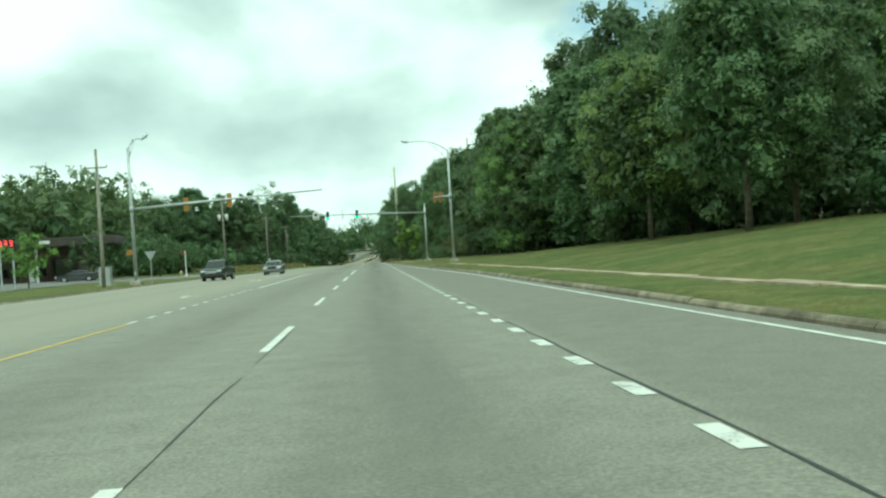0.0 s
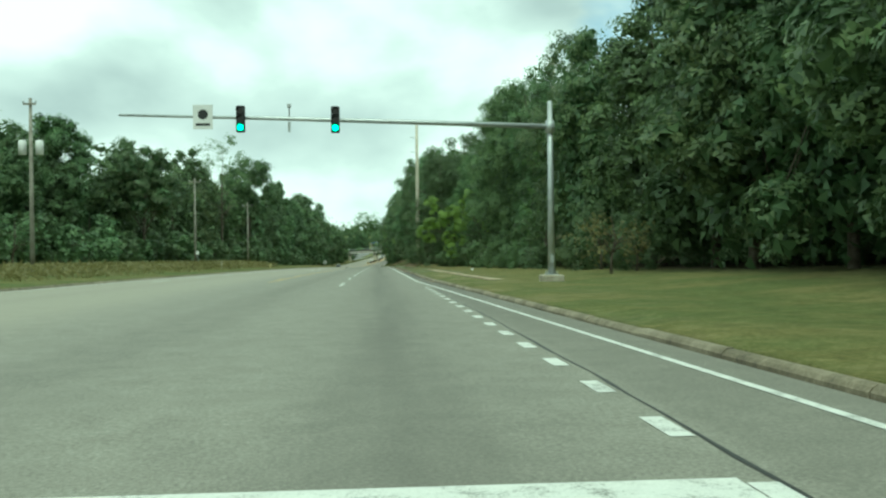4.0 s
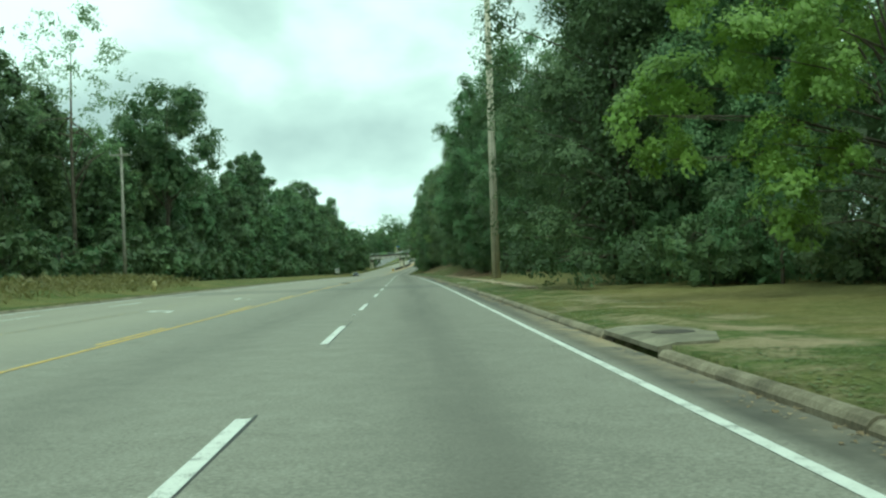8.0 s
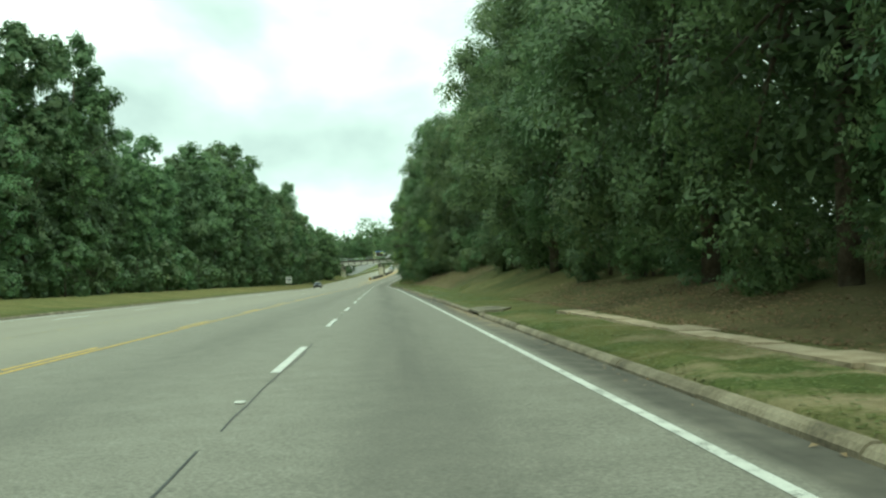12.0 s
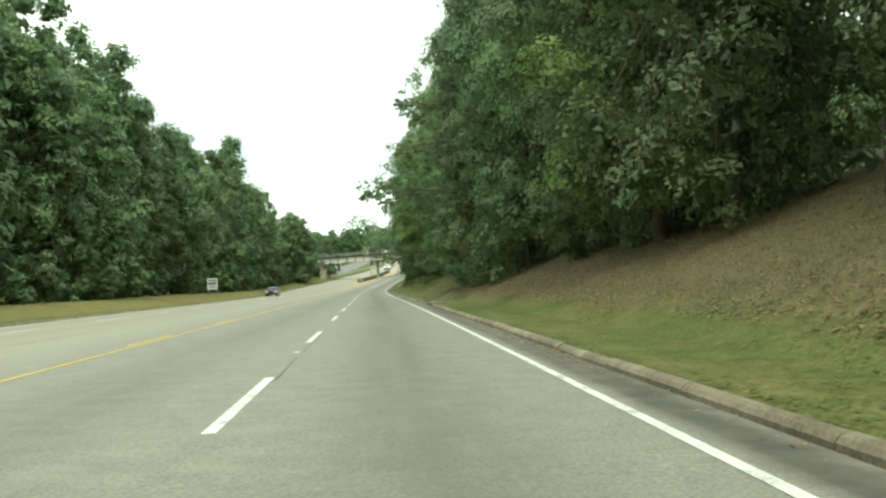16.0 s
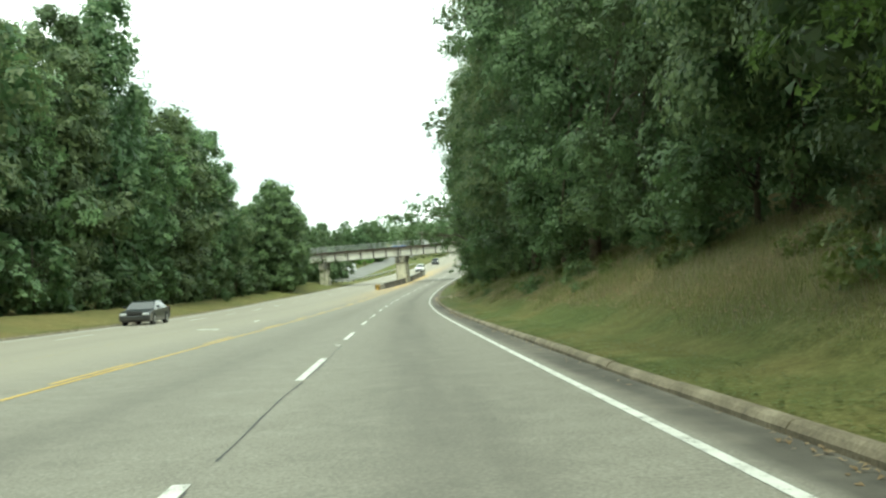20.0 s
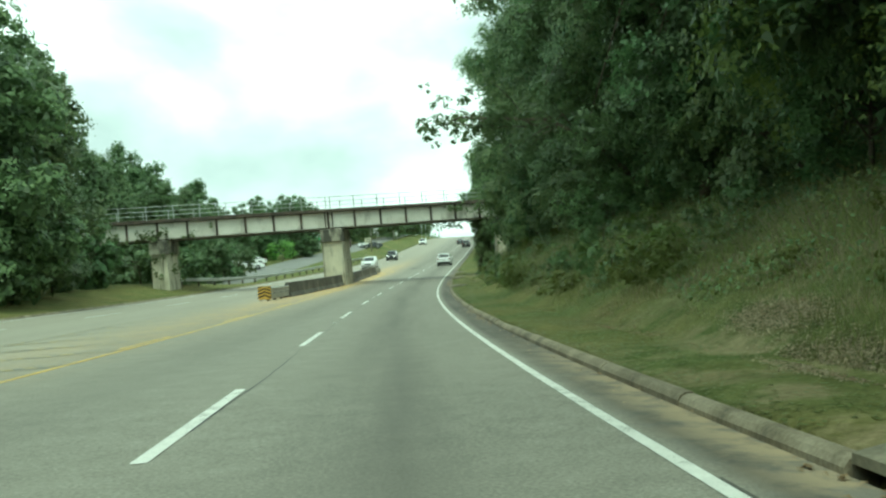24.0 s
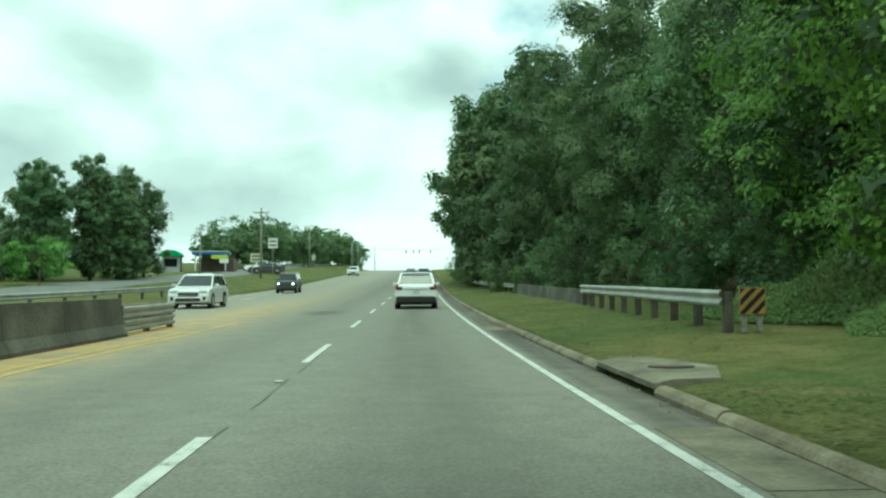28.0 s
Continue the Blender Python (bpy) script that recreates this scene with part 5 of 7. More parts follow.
for b_s, b_lat, b_reach, b_up, b_seed in ((413, 8.6, 9.0, 7.5, 301), (402, 8.6, 9.0, 6.4, 305), (401, 9.0, 7.6, 8.7, 304), (409, 8.4, 6.2, 12.6, 306), (524, 8.6, 9.6, 7.6, 302), (519, 8.6, 8.6, 5.6, 303), (548, 9.6, 7.6, 7.6, 309), (567.5, 10.2, 8.4, 6.9, 310), (560, 10.0, 7.0, 10.5, 311), (509, 8.4, 6.0, 13.5, 307), (487, 8.6, 5.8, 15.0, 308), (535, 8.8, 8.6, 9.2, 312)):
    bough_tree(b_s, b_lat, b_reach, b_up, b_seed)


# ---- railway bridge over the road ----
BS, BSKEW = 617.25, 22.0
BM = rm(BS, 0.0, 0.0, BSKEW)
BM = BM @ Matrix.Rotation(radians(-2.3), 4, "Y")  # rises a little to the far end
bridge = thing("railway_bridge", "old steel plate-girder railway bridge on stained concrete piers", "bridge", BM)
Z0, Z1, BW = 5.33, 6.77, 4.3
X0, X1 = -48.0, 14.3
for y, sg in ((0.0, -1), (BW, 1)):
    g = Geo()
    g.box(((X0 + X1) / 2, y, (Z0 + Z1) / 2), (X1 - X0, 0.03, Z1 - Z0))
    part("girder_web", g, GIRDER, bridge, "pale painted steel plate")
    g = Geo()
    g.box(((X0 + X1) / 2, y, Z0 + 0.02), (X1 - X0, 0.42, 0.045), bevel=0.008)
    part("bottom_flange", g, RUST, bridge)
    g = Geo()
    g.box(((X0 + X1) / 2, y, Z1 - 0.03), (X1 - X0, 0.42, 0.06), bevel=0.008)
    part("top_flange", g, RUST, bridge)
    for x in [-8.1 + 2.42 * k for k in range(-15, 9)]:
        g = Geo()
        g.box((x, y + sg * 0.10, (Z0 + Z1) / 2), (0.1, 0.17, Z1 - Z0 - 0.12))
        g.box((x, y + sg * 0.02, (Z0 + Z1) / 2), (0.2, 0.02, Z1 - Z0 - 0.14))
        part("stiffener", g, RUST, bridge, "dark rusty stiffener")
    for x in (-8.4, -7.75, 8.35, 9.0):
        g = Geo()
        g.box((x, y + sg * 0.10, (Z0 + Z1) / 2), (0.07, 0.17, Z1 - Z0 - 0.12))
        part("bearing_stiffener", g, RUST, bridge)
g = Geo()
g.box(((X0 + X1) / 2, BW / 2, Z1 + 0.11), (X1 - X0, BW + 0.7, 0.21))
part("deck", g, RUST, bridge, "dark timber and ballast deck")
for i in range(26):
    g = Geo()
    g.box((X0 + 1.2 + i * 2.3, BW / 2, Z0 + 1.02), (0.16, BW - 0.1, 0.34))
    part("cross_beam", g, RUST, bridge)
g = Geo()
g.box(((X0 + X1) / 2, BW / 2, Z0 + 0.80), (X1 - X0, BW - 0.08, 0.06))
part("soffit", g, SOFFIT, bridge, "dusty grey-brown underside of the deck")
for y in (-0.30, BW + 0.30):
    for z in (0.58, 0.94, 1.32):
        g = Geo()
        g.tube([(X0, y, Z1 + z), (X1, y, Z1 + z)], 0.024, 6)
        part("handrail", g, GALV, bridge)
    for x in [-8.3 - 2.16 * k for k in range(18)] + [-7.9 + 2.16 * k for k in range(11)]:
        g = Geo()
        g.box((x, y, Z1 + 0.72), (0.06, 0.06, 1.2))
        part("rail_post", g, GALV, bridge)
for y in (1.45, 2.9):
    g = Geo()
    g.box(((X0 + X1) / 2, y, Z1 + 0.30), (X1 - X0, 0.07, 0.15))
    part("track_rail", g, RUST, bridge)


def bridge_pier(x0, x1, zb, deep=BW / math.cos(radians(BSKEW))):
    """A concrete pier with a wider cap."""
    g = Geo()
    rp_ = random.Random(int(x0 * 10))
    d0, d1 = -0.35, deep + 0.35
    rows = [zb, zb + 0.8, 2.4, 3.2, Z0 - 1.2]
    n = 8
    base = [(x0, d0), ((x0 + x1) / 2, d0 - 0.02), (x1, d0), (x1, (d0 + d1) / 2), (x1, d1), ((x0 + x1) / 2, d1), (x0, d1), (x0, (d0 + d1) / 2)]
    pts = []
    for r, z in enumerate(rows):
        fl = 0.10 * (1 - r / 4)
        for x, y in base:
            cx = (x0 + x1) / 2
            pts.append((x + (x - cx) / (x1 - x0) * fl * 2 + rp_.uniform(-0.025, 0.025), y + rp_.uniform(-0.02, 0.02), z))
    faces = [(r * n + j, r * n + (j + 1) % n, r * n + n + (j + 1) % n, r * n + n + j) for r in range(4) for j in range(n)]
    sq = Matrix.Translation(((x0 + x1) / 2, 0, 0)) @ Matrix.Rotation(radians(-BSKEW), 4, "Z") @ Matrix.Translation((-(x0 + x1) / 2, 0, 0))  # square to the road
    pts = [sq @ Vector(p) for p in pts]
    g.add(pts, faces)
    g.add(pts[-n:], [list(range(n))])
    part("pier_shaft", g, PIER_C, bridge, "cream concrete with dark water stains")
    g = Geo()
    g.box(((x0 + x1) / 2, (d0 + d1) / 2, Z0 - 0.66), (x1 - x0 + 0.14, d1 - d0 + 0.5, 1.14), sq, 0.04)
    part("pier_cap", g, CAP_C, bridge, "cap blackened by water stains")
    for y in (0.0, BW):
        part("bearing", Geo().box(((x0 + x1) / 2, y, Z0 - 0.05), (0.5, 0.5, 0.1)), RUST, bridge)


bridge_pier(-8.74, -7.0, -0.4)
bridge_pier(8.0, 9.85, -0.4)
bridge_pier(-23.2, -21.9, -0.6, 2.4)
g = Geo()
g.box((13.4, BW / 2, 4.4), (2.4, 5.6, 5.0), bevel=0.05)
part("abutment", g, PIER_C, bridge)
g = Geo()
g.box((-47.0, BW / 2, 3.2), (4.0, 5.6, 7.4), bevel=0.05)
part("abutment", g, PIER_C, bridge)

# banks that carry the line away from the bridge
emb = Geo()
ys = [(-7.5, 0.2), (-0.6, 6.6), (BW + 0.6, 6.6), (BW + 7.5, 0.2)]
for xa, xb in ((13.4, 160.0), (-47.0, -190.0)):
    emb.add([BM @ Vector((xa, y, z)) for y, z in ys] + [BM @ Vector((xb, y, z)) for y, z in ys], [(0, 1, 5, 4), (1, 2, 6, 5), (2, 3, 7, 6), (0, 3, 2, 1)])
solo("railway_embankment", emb, surface("rough_grass_bank", [(0.3, (0.05, 0.06, 0.02)), (0.5, (0.12, 0.12, 0.045)), (0.7, (0.24, 0.2, 0.1))], 0.95, 0.4, 12, 0.9, dist=0.08),
              "grassy railway embankment leading to the bridge", "embankment", "structure")
slope = Geo()
slope.add([BM @ Vector(p) for p in ((9.9, -1.4, 1.2), (11.4, BW + 0.6, 1.2), (13.4, BW + 0.6, 4.3), (12.6, -1.4, 4.3), (9.9, -1.4, 0.9), (12.6, -1.4, 4.0))],
          [(0, 1, 2, 3), (0, 3, 5, 4)])
solo("slope_paving", slope, BARRIER_C, "dark concrete slope paving under the bridge end", "slope paving", "structure")


# ---- barrier in the middle ----
def median_lat(s):
    return float(np.interp(s, [586, 596, 612, 622, 628, 636, 650], [-8.0, -7.5, -6.8, -6.75, -6.87, -7.08, -7.1]))


def wall_run(name, label, s0, s1, latf, h, w, mat, step=3.0, base=0.0):
    run = thing(name, label, "barrier")
    s = s0
    while s < s1 - 0.1:
        e = min(s + step, s1)
        g = Geo()
        prof = [(-w / 2, -0.2), (-w / 2, 0.08), (-w * 0.3, 0.3), (-w * 0.2, h), (w * 0.2, h), (w * 0.3, 0.3), (w / 2, 0.08), (w / 2, -0.2)]
        n = len(prof)
        pts = [rp(q, latf(q) + x, z + base) for q in (s + 0.01, e - 0.01) for x, z in prof]
        g.add(pts, [(j, (j + 1) % n, n + (j + 1) % n, n + j) for j in range(n)] + [list(range(n))[::-1], list(range(n, 2 * n))])
        pale = name == "median_barrier" and 613 < s < 616
        part("barrier_section", g, SLAB if pale else mat, run, "cleaner pale section" if pale else "")
        s = e
    return run


wall_run("median_barrier", "dark dirty concrete barrier in the middle of the road", 592.5, 644.4, median_lat, 0.95, 0.62, BARRIER_C)


# timber of the rail posts, its colour darkened for the shadow they stand in
SHADE_POST = surface("shade_dark_old_timber", [(0.3, (0.045, 0.038, 0.03)), (0.7, (0.13, 0.112, 0.09))], 0.9, 3.0, 30, 0.3)


def guardrail(label, s0, s1, latf, face, top=0.78, step=1.9, rails=2, two_sided=False):
    """W-beam rails on posts. face: -1 looks to the left, 1 to the right."""
    run = thing("guardrail", label, "guardrail")
    ss = np.linspace(s0, s1, max(3, int((s1 - s0) / step) + 1))
    w = [(0.0, 0.0), (0.06, 0.04), (0.06, 0.09), (0.0, 0.135), (0.0, 0.175), (0.06, 0.22), (0.06, 0.27), (0.0, 0.31)]
    gz = lambda q: max(float(ground_up(q, latf(q))), 0.0)
    for fc in ((-1, 1) if two_sided else (face,)):
        for lv in range(rails):
            g = Geo()
            n = len(w)
            pts = [rp(q, latf(q) + fc * (0.11 + x), gz(q) + top - 0.31 - lv * 0.34 + z) for q in ss for x, z in w]
            pts += [rp(q, latf(q) + fc * (0.095 + x), gz(q) + top - 0.31 - lv * 0.34 + z) for q in ss for x, z in w]
            k = len(ss) * n
            faces = []
            for r in range(len(ss) - 1):
                for j in range(n - 1):
                    a = r * n + j
                    faces += [(a, a + 1, a + n + 1, a + n), (k + a, k + a + n, k + a + n + 1, k + a + 1)]
            g.add(pts, faces, True)
            part("rail_beam", g, RAILST, run)
    for q in ss:
        g = Geo()
        g.box((0, 0, top / 2 - 0.1), (0.15, 0.15, top + 0.16), rm(float(q), latf(q), gz(q)))
        part("post", g, SHADE_POST, run, "timber post, coloured dark for shade")
    return run


guardrail("short galvanised guardrail ahead of the median barrier", 587.2, 592.4, median_lat, 1, 0.76, 1.7, 2, True)
guardrail("short galvanised guardrail after the median barrier", 644.6, 649.6, median_lat, 1, 0.74, 1.7, 2, True)
guardrail("long galvanised guardrail across the road", 610, 700, lambda s: float(np.interp(s, [610, 640, 700], [-21.3, -18.4, -16.2])), 1, 0.75, 3.8, 1)
guardrail("galvanised guardrail on wooden posts beside the verge", 637.5, 655.5, lambda s: float(np.interp(s, [637, 656], [5.9, 6.7])), -1, 0.74, 1.9, 1)
guardrail("galvanised guardrail past the culvert wall", 684.5, 722, lambda s: float(np.interp(s, [684, 722], [7.2, 5.9])), -1, 0.66, 2.6, 1)
wall_run("culvert_wall", "low weathered concrete parapet between guardrails", 655.6, 684.4, lambda s: float(np.interp(s, [656, 684], [6.8, 7.25])), 0.85, 0.4, BARRIER_C, 4.8, 0.15)


CHEV_O = surface("faded_orange", [(0.3, (0.2, 0.12, 0.035)), (0.7, (0.46, 0.27, 0.07))], 0.7, 3.0, 20, 0.05)


def hazard_board(label, m, wdt, hgt, zb, flip):
    """A yellow and black striped end marker."""
    t = thing("hazard_marker", label, "road sign", m)
    g = Geo()
    g.box((0, 0, zb + hgt / 2), (wdt, 0.03, hgt), bevel=0.005)
    part("board", g, CHEV_O if flip else CHEV_Y, t)
    c = wdt / 2 - 0.01
    for k in range(4):
        g = Geo()
        if flip:
            lo, hi = -0.28 + k * 0.21, -0.17 + k * 0.21
            cut = lambda x: [min(max(q_ + x + c, 0.01), hgt - 0.01) for q_ in (lo, hi)]
            xs = np.linspace(-c, c, 13)
            for x0, x1 in zip(xs[:-1], xs[1:]):
                (a0, a1), (b0, b1) = cut(x0), cut(x1)
                if a1 - a0 + b1 - b0 > 0.01:
                    g.add([(x0, -0.019, zb + a0), (x1, -0.019, zb + b0), (x1, -0.019, zb + b1), (x0, -0.019, zb + a1)], [(0, 1, 2, 3)])
        else:
            z, h = zb + 0.06 + k * hgt / 4, hgt * 0.13
            for sx in (-1, 1):
                q = [(sx * c, z), (0, min(z + 0.14, zb + hgt - 0.02)), (0, min(z + 0.14 + h, zb + hgt - 0.01)), (sx * c, min(z + h, zb + hgt - 0.01))]
                g.add([(x, -0.019, zz) for x, zz in q], [(0, 1, 2, 3) if sx > 0 else (3, 2, 1, 0)])
        part("black_stripe", g, BLACKM, t)
    g = Geo()
    g.box((-wdt * 0.3, 0.06, (zb + hgt) / 2), (0.08, 0.08, zb + hgt))
    g.box((wdt * 0.3, 0.06, (zb + hgt) / 2), (0.08, 0.08, zb + hgt))
    part("post", g, WOODPOLE, t)


hazard_board("yellow and black chevron marker at the barrier's nose", rm(587.0, -8.1, 0), 0.78, 0.78, 0.1, False)
hazard_board("orange and black striped marker at the guardrail end", gm(636.9, 6.15), 0.46, 0.46, 0.3, True)


# ---- creepers on the bridge ----
def creeper(label, pts, radii, leaves, size=0.16, mat=None, stems=()):
    """Leafy creeper, in the bridge's own coordinates."""
    rv = np.random.default_rng(len(pts) * 7 + leaves)
    t = thing("creeper", label, "climbing plant", BM)
    cs, rs = np.array(pts, float), np.array(radii, float)
    p, q = spray_leaves(cs, rs, leaves, rv, 6, 0.35)
    part("foliage", leaf_mesh("foliage", p, q, size, mat or LEAF, rv, 0.5), mat or LEAF, t)
    for a, b in stems:
        a, b = Vector(a), Vector(b)
        part("stem", Geo().tube([a, a.lerp(b, 0.5) + Vector((0.15, 0.05, 0.1)), b], 0.015, 5), BARK, t)


rc = random.Random(3)
hang = [(x, BW + 0.4, Z0 + 0.15 - rc.uniform(0.1, 0.75)) for x in np.arange(-7.0, 6.5, 0.55) for _ in range(2)]
creeper("leafy creeper hanging below the far side of the bridge", hang, [rc.uniform(0.26, 0.5) for _ in hang], 3000, 0.17, LEAF,
        [((x, BW + 0.35, Z0 + 0.4), (x + 0.3, BW + 0.4, Z0 - 0.5)) for x in np.arange(-7, 5, 1.6)])
side_c = [(x, -0.35, rc.uniform(Z0 + 0.2, Z1 + 0.2)) for x in np.arange(3.2, 11.5, 0.38)]
creeper("creeper spreading over the girder's end", side_c, [rc.uniform(0.2, 0.5) for _ in side_c], 3400, 0.12, LEAF, [((x, -0.3, Z0 - 0.5), (x - 0.5, -0.3, Z1 - 0.2)) for x in np.arange(5, 10, 0.9)])
pier_c = [(6.5 + 0.4 * y + rc.uniform(-0.6, 0.6), y, z) for z, y in ((z, rc.uniform(0.5, 3.4)) for z in np.arange(0.2, 5.3, 0.16))]
creeper("thick creeper climbing beside the pier", pier_c, [rc.uniform(0.35, 0.7) for _ in pier_c], 7000, 0.115, LEAF, [((6.9, 1.6, 0.2), (5.8 + 0.2 * i, 1.4, 5.2)) for i in range(6)])
left_c = [(rc.uniform(-27, -18), -0.4, rc.uniform(4.6, 6.6)) for _ in range(22)] + [(rc.uniform(-23.4, -20.8), -0.6, rc.uniform(0.5, 4.4)) for _ in range(12)]
creeper("creeper over the far pier and girder", left_c, [rc.uniform(0.25, 0.55) for _ in left_c], 2600, 0.18, LEAF)

wall_c = [(7.5 + 0.4 * y - rc.uniform(0.0, 1.3), y, rc.uniform(0.3, 5.2)) for y in (rc.uniform(0.1, 3.5) for _ in range(70))]
creeper("thick creeper and saplings against the pier's side", wall_c, [rc.uniform(0.4, 0.8) for _ in wall_c], 19000, 0.125, LEAF, [((x, rc.uniform(0.4, 2.5), 0.2), (x + 0.3, rc.uniform(0.4, 2.5), 4.6)) for x in np.arange(6.2, 7.6, 0.3)])
front_c = [(x, -0.12 - 0.4 * (x - 7.69), rc.uniform(0.2, 4.6)) for x in (rc.uniform(7.5, 9.4) for _ in range(14))]
creeper("thin creeper on the pier's broken face", front_c, [rc.uniform(0.12, 0.3) for _ in front_c], 900, 0.14, LEAF, [((x, -0.12 - 0.4 * (x - 7.69), 0.2), (x + 0.1, -0.12 - 0.4 * (x - 7.69), 4.6)) for x in np.arange(7.8, 9.3, 0.35)])


# ---- signals, masts and poles ----
def signal_head(parent, m, lit=None, housing=None, front=True):
    """Three-lamp head that faces -y."""
    h = part("signal_head", Geo().box((0, 0, 0), (0.34, 0.22, 1.06), bevel=0.03), housing or BLACKM, parent, m=m)
    for i, z in enumerate((0.34, 0.0, -0.34)):
        g = Geo()
        g.tube([(0, -0.11, z), (0, -0.125, z)], 0.125, 16)
        part("lens", g, GREEN_LIT if lit == i else DARK_LENS, h, "lit green lens" if lit == i else "")
        v = Geo()
        pts, faces = [], []
        for j in range(11):
            a = math.pi * (-0.12 + 1.24 * j / 10)
            for y, r in ((-0.11, 0.15), (-0.36, 0.145)):
                pts.append((r * math.cos(a), y, z + r * math.sin(a)))
        faces = [(2 * j, 2 * j + 1, 2 * j + 3, 2 * j + 2) for j in range(10)]
        v.add(pts, faces, True)
        part("visor", v, housing or BLACKM, h)
    return h


def steel_pole(t, height, r0, r1, base=True):
    g = Geo()
    g.tube([(0, 0, 0.25), (0, 0, height * 0.5), (0, 0, height)], [r0, (r0 + r1) / 2, r1], 14)
    part("pole", g, GALV, t)
    if base:
        g = Geo()
        g.box((0, 0, 0.1), (0.9, 0.9, 0.35), bevel=0.04)
        part("footing", g, SLAB, t, "pale concrete footing")
        g = Geo()
        g.box((0, 0, 0.29), (0.5, 0.5, 0.04))
        part("base_plate", g, GALV, t)
        for x in (-0.19, 0.19):
            for y in (-0.19, 0.19):
                part("bolt", Geo().tube([(x, y, 0.3), (x, y, 0.42)], 0.02, 6), GALV, t)
        g = Geo()
        g.box((0.0, -r0 - 0.01, 0.9), (0.14, 0.05, 0.3), bevel=0.01)
        part("hand_hole_cover", g, GALV, t)


def mast_arm(t, a, b, r0=0.11, r1=0.05):
    a, b = Vector(a), Vector(b)
    g = Geo()
    g.tube([a, a.lerp(b, 0.33) + Vector((0, 0, 0.03)), a.lerp(b, 0.66) + Vector((0, 0, 0.03)), b], [r0, r0 * 0.85 + r1 * 0.15, (r0 + r1) / 2, r1], 10)
    part("mast_arm", g, GALV, t)
    g = Geo()
    g.tube([a + Vector((0, 0, -0.25)), a + Vector((0, 0, 0.25))], 0.19, 12)
    part("arm_collar", g, GALV, t)


def luminaire(t, a, b):
    """A cobra-head lamp on a trussed arm."""
    a, b = Vector(a), Vector(b)
    g = Geo()
    g.tube([a.lerp(b, f) + Vector((0, 0, 0.46 * math.sin(math.pi * f ** 0.85))) for f in np.linspace(0, 1, 11)], [0.05 - 0.0015 * i for i in range(11)], 8)
    part("lamp_arm", g, GALV, t)
    g = Geo()
    g.tube([a + Vector((0, 0, -0.9)), a.lerp(b, 0.25) + Vector((0, 0, -0.12)), a.lerp(b, 0.48) + Vector((0, 0, 0.34))], 0.028, 6)
    for f in (0.12, 0.3):
        p = a.lerp(b, f)
        g.tube([p + Vector((0, 0, 0.8 * f)), p + Vector((0, 0, -0.75 + f * 2.2))], 0.018, 5)
    part("lamp_brace", g, GALV, t)
    d = (b - a).normalized()
    g = Geo()
    g.tube([b - d * 0.1, b + d * 0.15, b + d * 0.45, b + d * 0.65], [0.05, 0.12, 0.15, 0.05], 10)
    part("lamp_head", g, GALV, t)
    c = a.lerp(b, 0.35)
    g = Geo()
    g.tube([c + Vector((0, 0, 0.36)), c + Vector((0, 0, 0.68))], 0.04, 8)
    part("photocell", g, SIGN_BACK, t)


m1 = thing("traffic_signal_mast", "tall galvanised mast with street lamp and side-facing signals", "traffic signal", gm(92, 8.15))
steel_pole(m1, 11.1, 0.16, 0.09)
luminaire(m1, (0, 0, 11.0), (-3.9, 0.2, 12.05))
mast_arm(m1, (0, 0, 6.5), (-0.95, 10.2, 6.95))
for q in ((-0.55, 6.1, 6.75), (-0.88, 9.7, 6.9)):
    signal_head(m1, Matrix.Translation(q) @ pose(0, 0, 0, 0, 0, 95), None, SIGNAL_Y)
    g = Geo()
    g.box(q, (0.06, 0.3, 1.2))
    part("bracket", g, GALV, m1)
m2 = thing("traffic_signal_mast", "galvanised signal mast with long arm and two green lights", "traffic signal", gm(121, 7.25))
steel_pole(m2, 7.4, 0.15, 0.10)
mast_arm(m2, (0, 0, 6.35), (-17.3, 0, 6.85))
for x, z in ((-12.5, 6.65), (-8.75, 6.62)):
    signal_head(m2, Matrix.Translation((x, -0.22, z)), 2)
g = Geo()
g.box((-14.0, -0.12, 6.75), (0.78, 0.02, 0.98), bevel=0.008)
sg_ = part("sign_plate", g, SIGN_W, m2, "white turn sign with black symbol")
g = Geo()
g.tube([(-14.0, -0.135, 6.85), (-14.0, -0.14, 6.85)], 0.2, 18)
part("symbol", g, BLACKM, sg_)
g = Geo()
g.box((-14.0, -0.136, 6.45), (0.55, 0.008, 0.09))
part("text_bar", g, BLACKM, sg_)
g = Geo()
g.tube([(-10.6, 0, 6.6), (-10.6, 0, 7.2)], 0.03, 6)
g.box((-10.6, -0.05, 7.2), (0.14, 0.3, 0.12))
g.box((-10.6, -0.05, 6.35), (0.1, 0.1, 0.4))
part("detector", g, SIGN_BACK, m2)
m3 = thing("traffic_signal_mast", "tall galvanised mast with street lamp and yellow-backed signals", "traffic signal", gm(80, -19.7))
steel_pole(m3, 11.4, 0.17, 0.10)
luminaire(m3, (0, 0, 11.2), (1.1, 0.6, 12.2))
mast_arm(m3, (0, 0, 6.3), (15.9, 0, 7.0), 0.12, 0.05)
for x, z in ((4.5, 6.45), (8.1, 6.6)):
    signal_head(m3, Matrix.Translation((x, 0.2, z)) @ pose(0, 0, 0, 0, 0, 180), None, SIGNAL_Y)
    g = Geo()
    g.box((x, 0.05, z), (0.42, 0.02, 1.15), bevel=0.01)
    part("back_plate", g, SIGNAL_Y, m3)


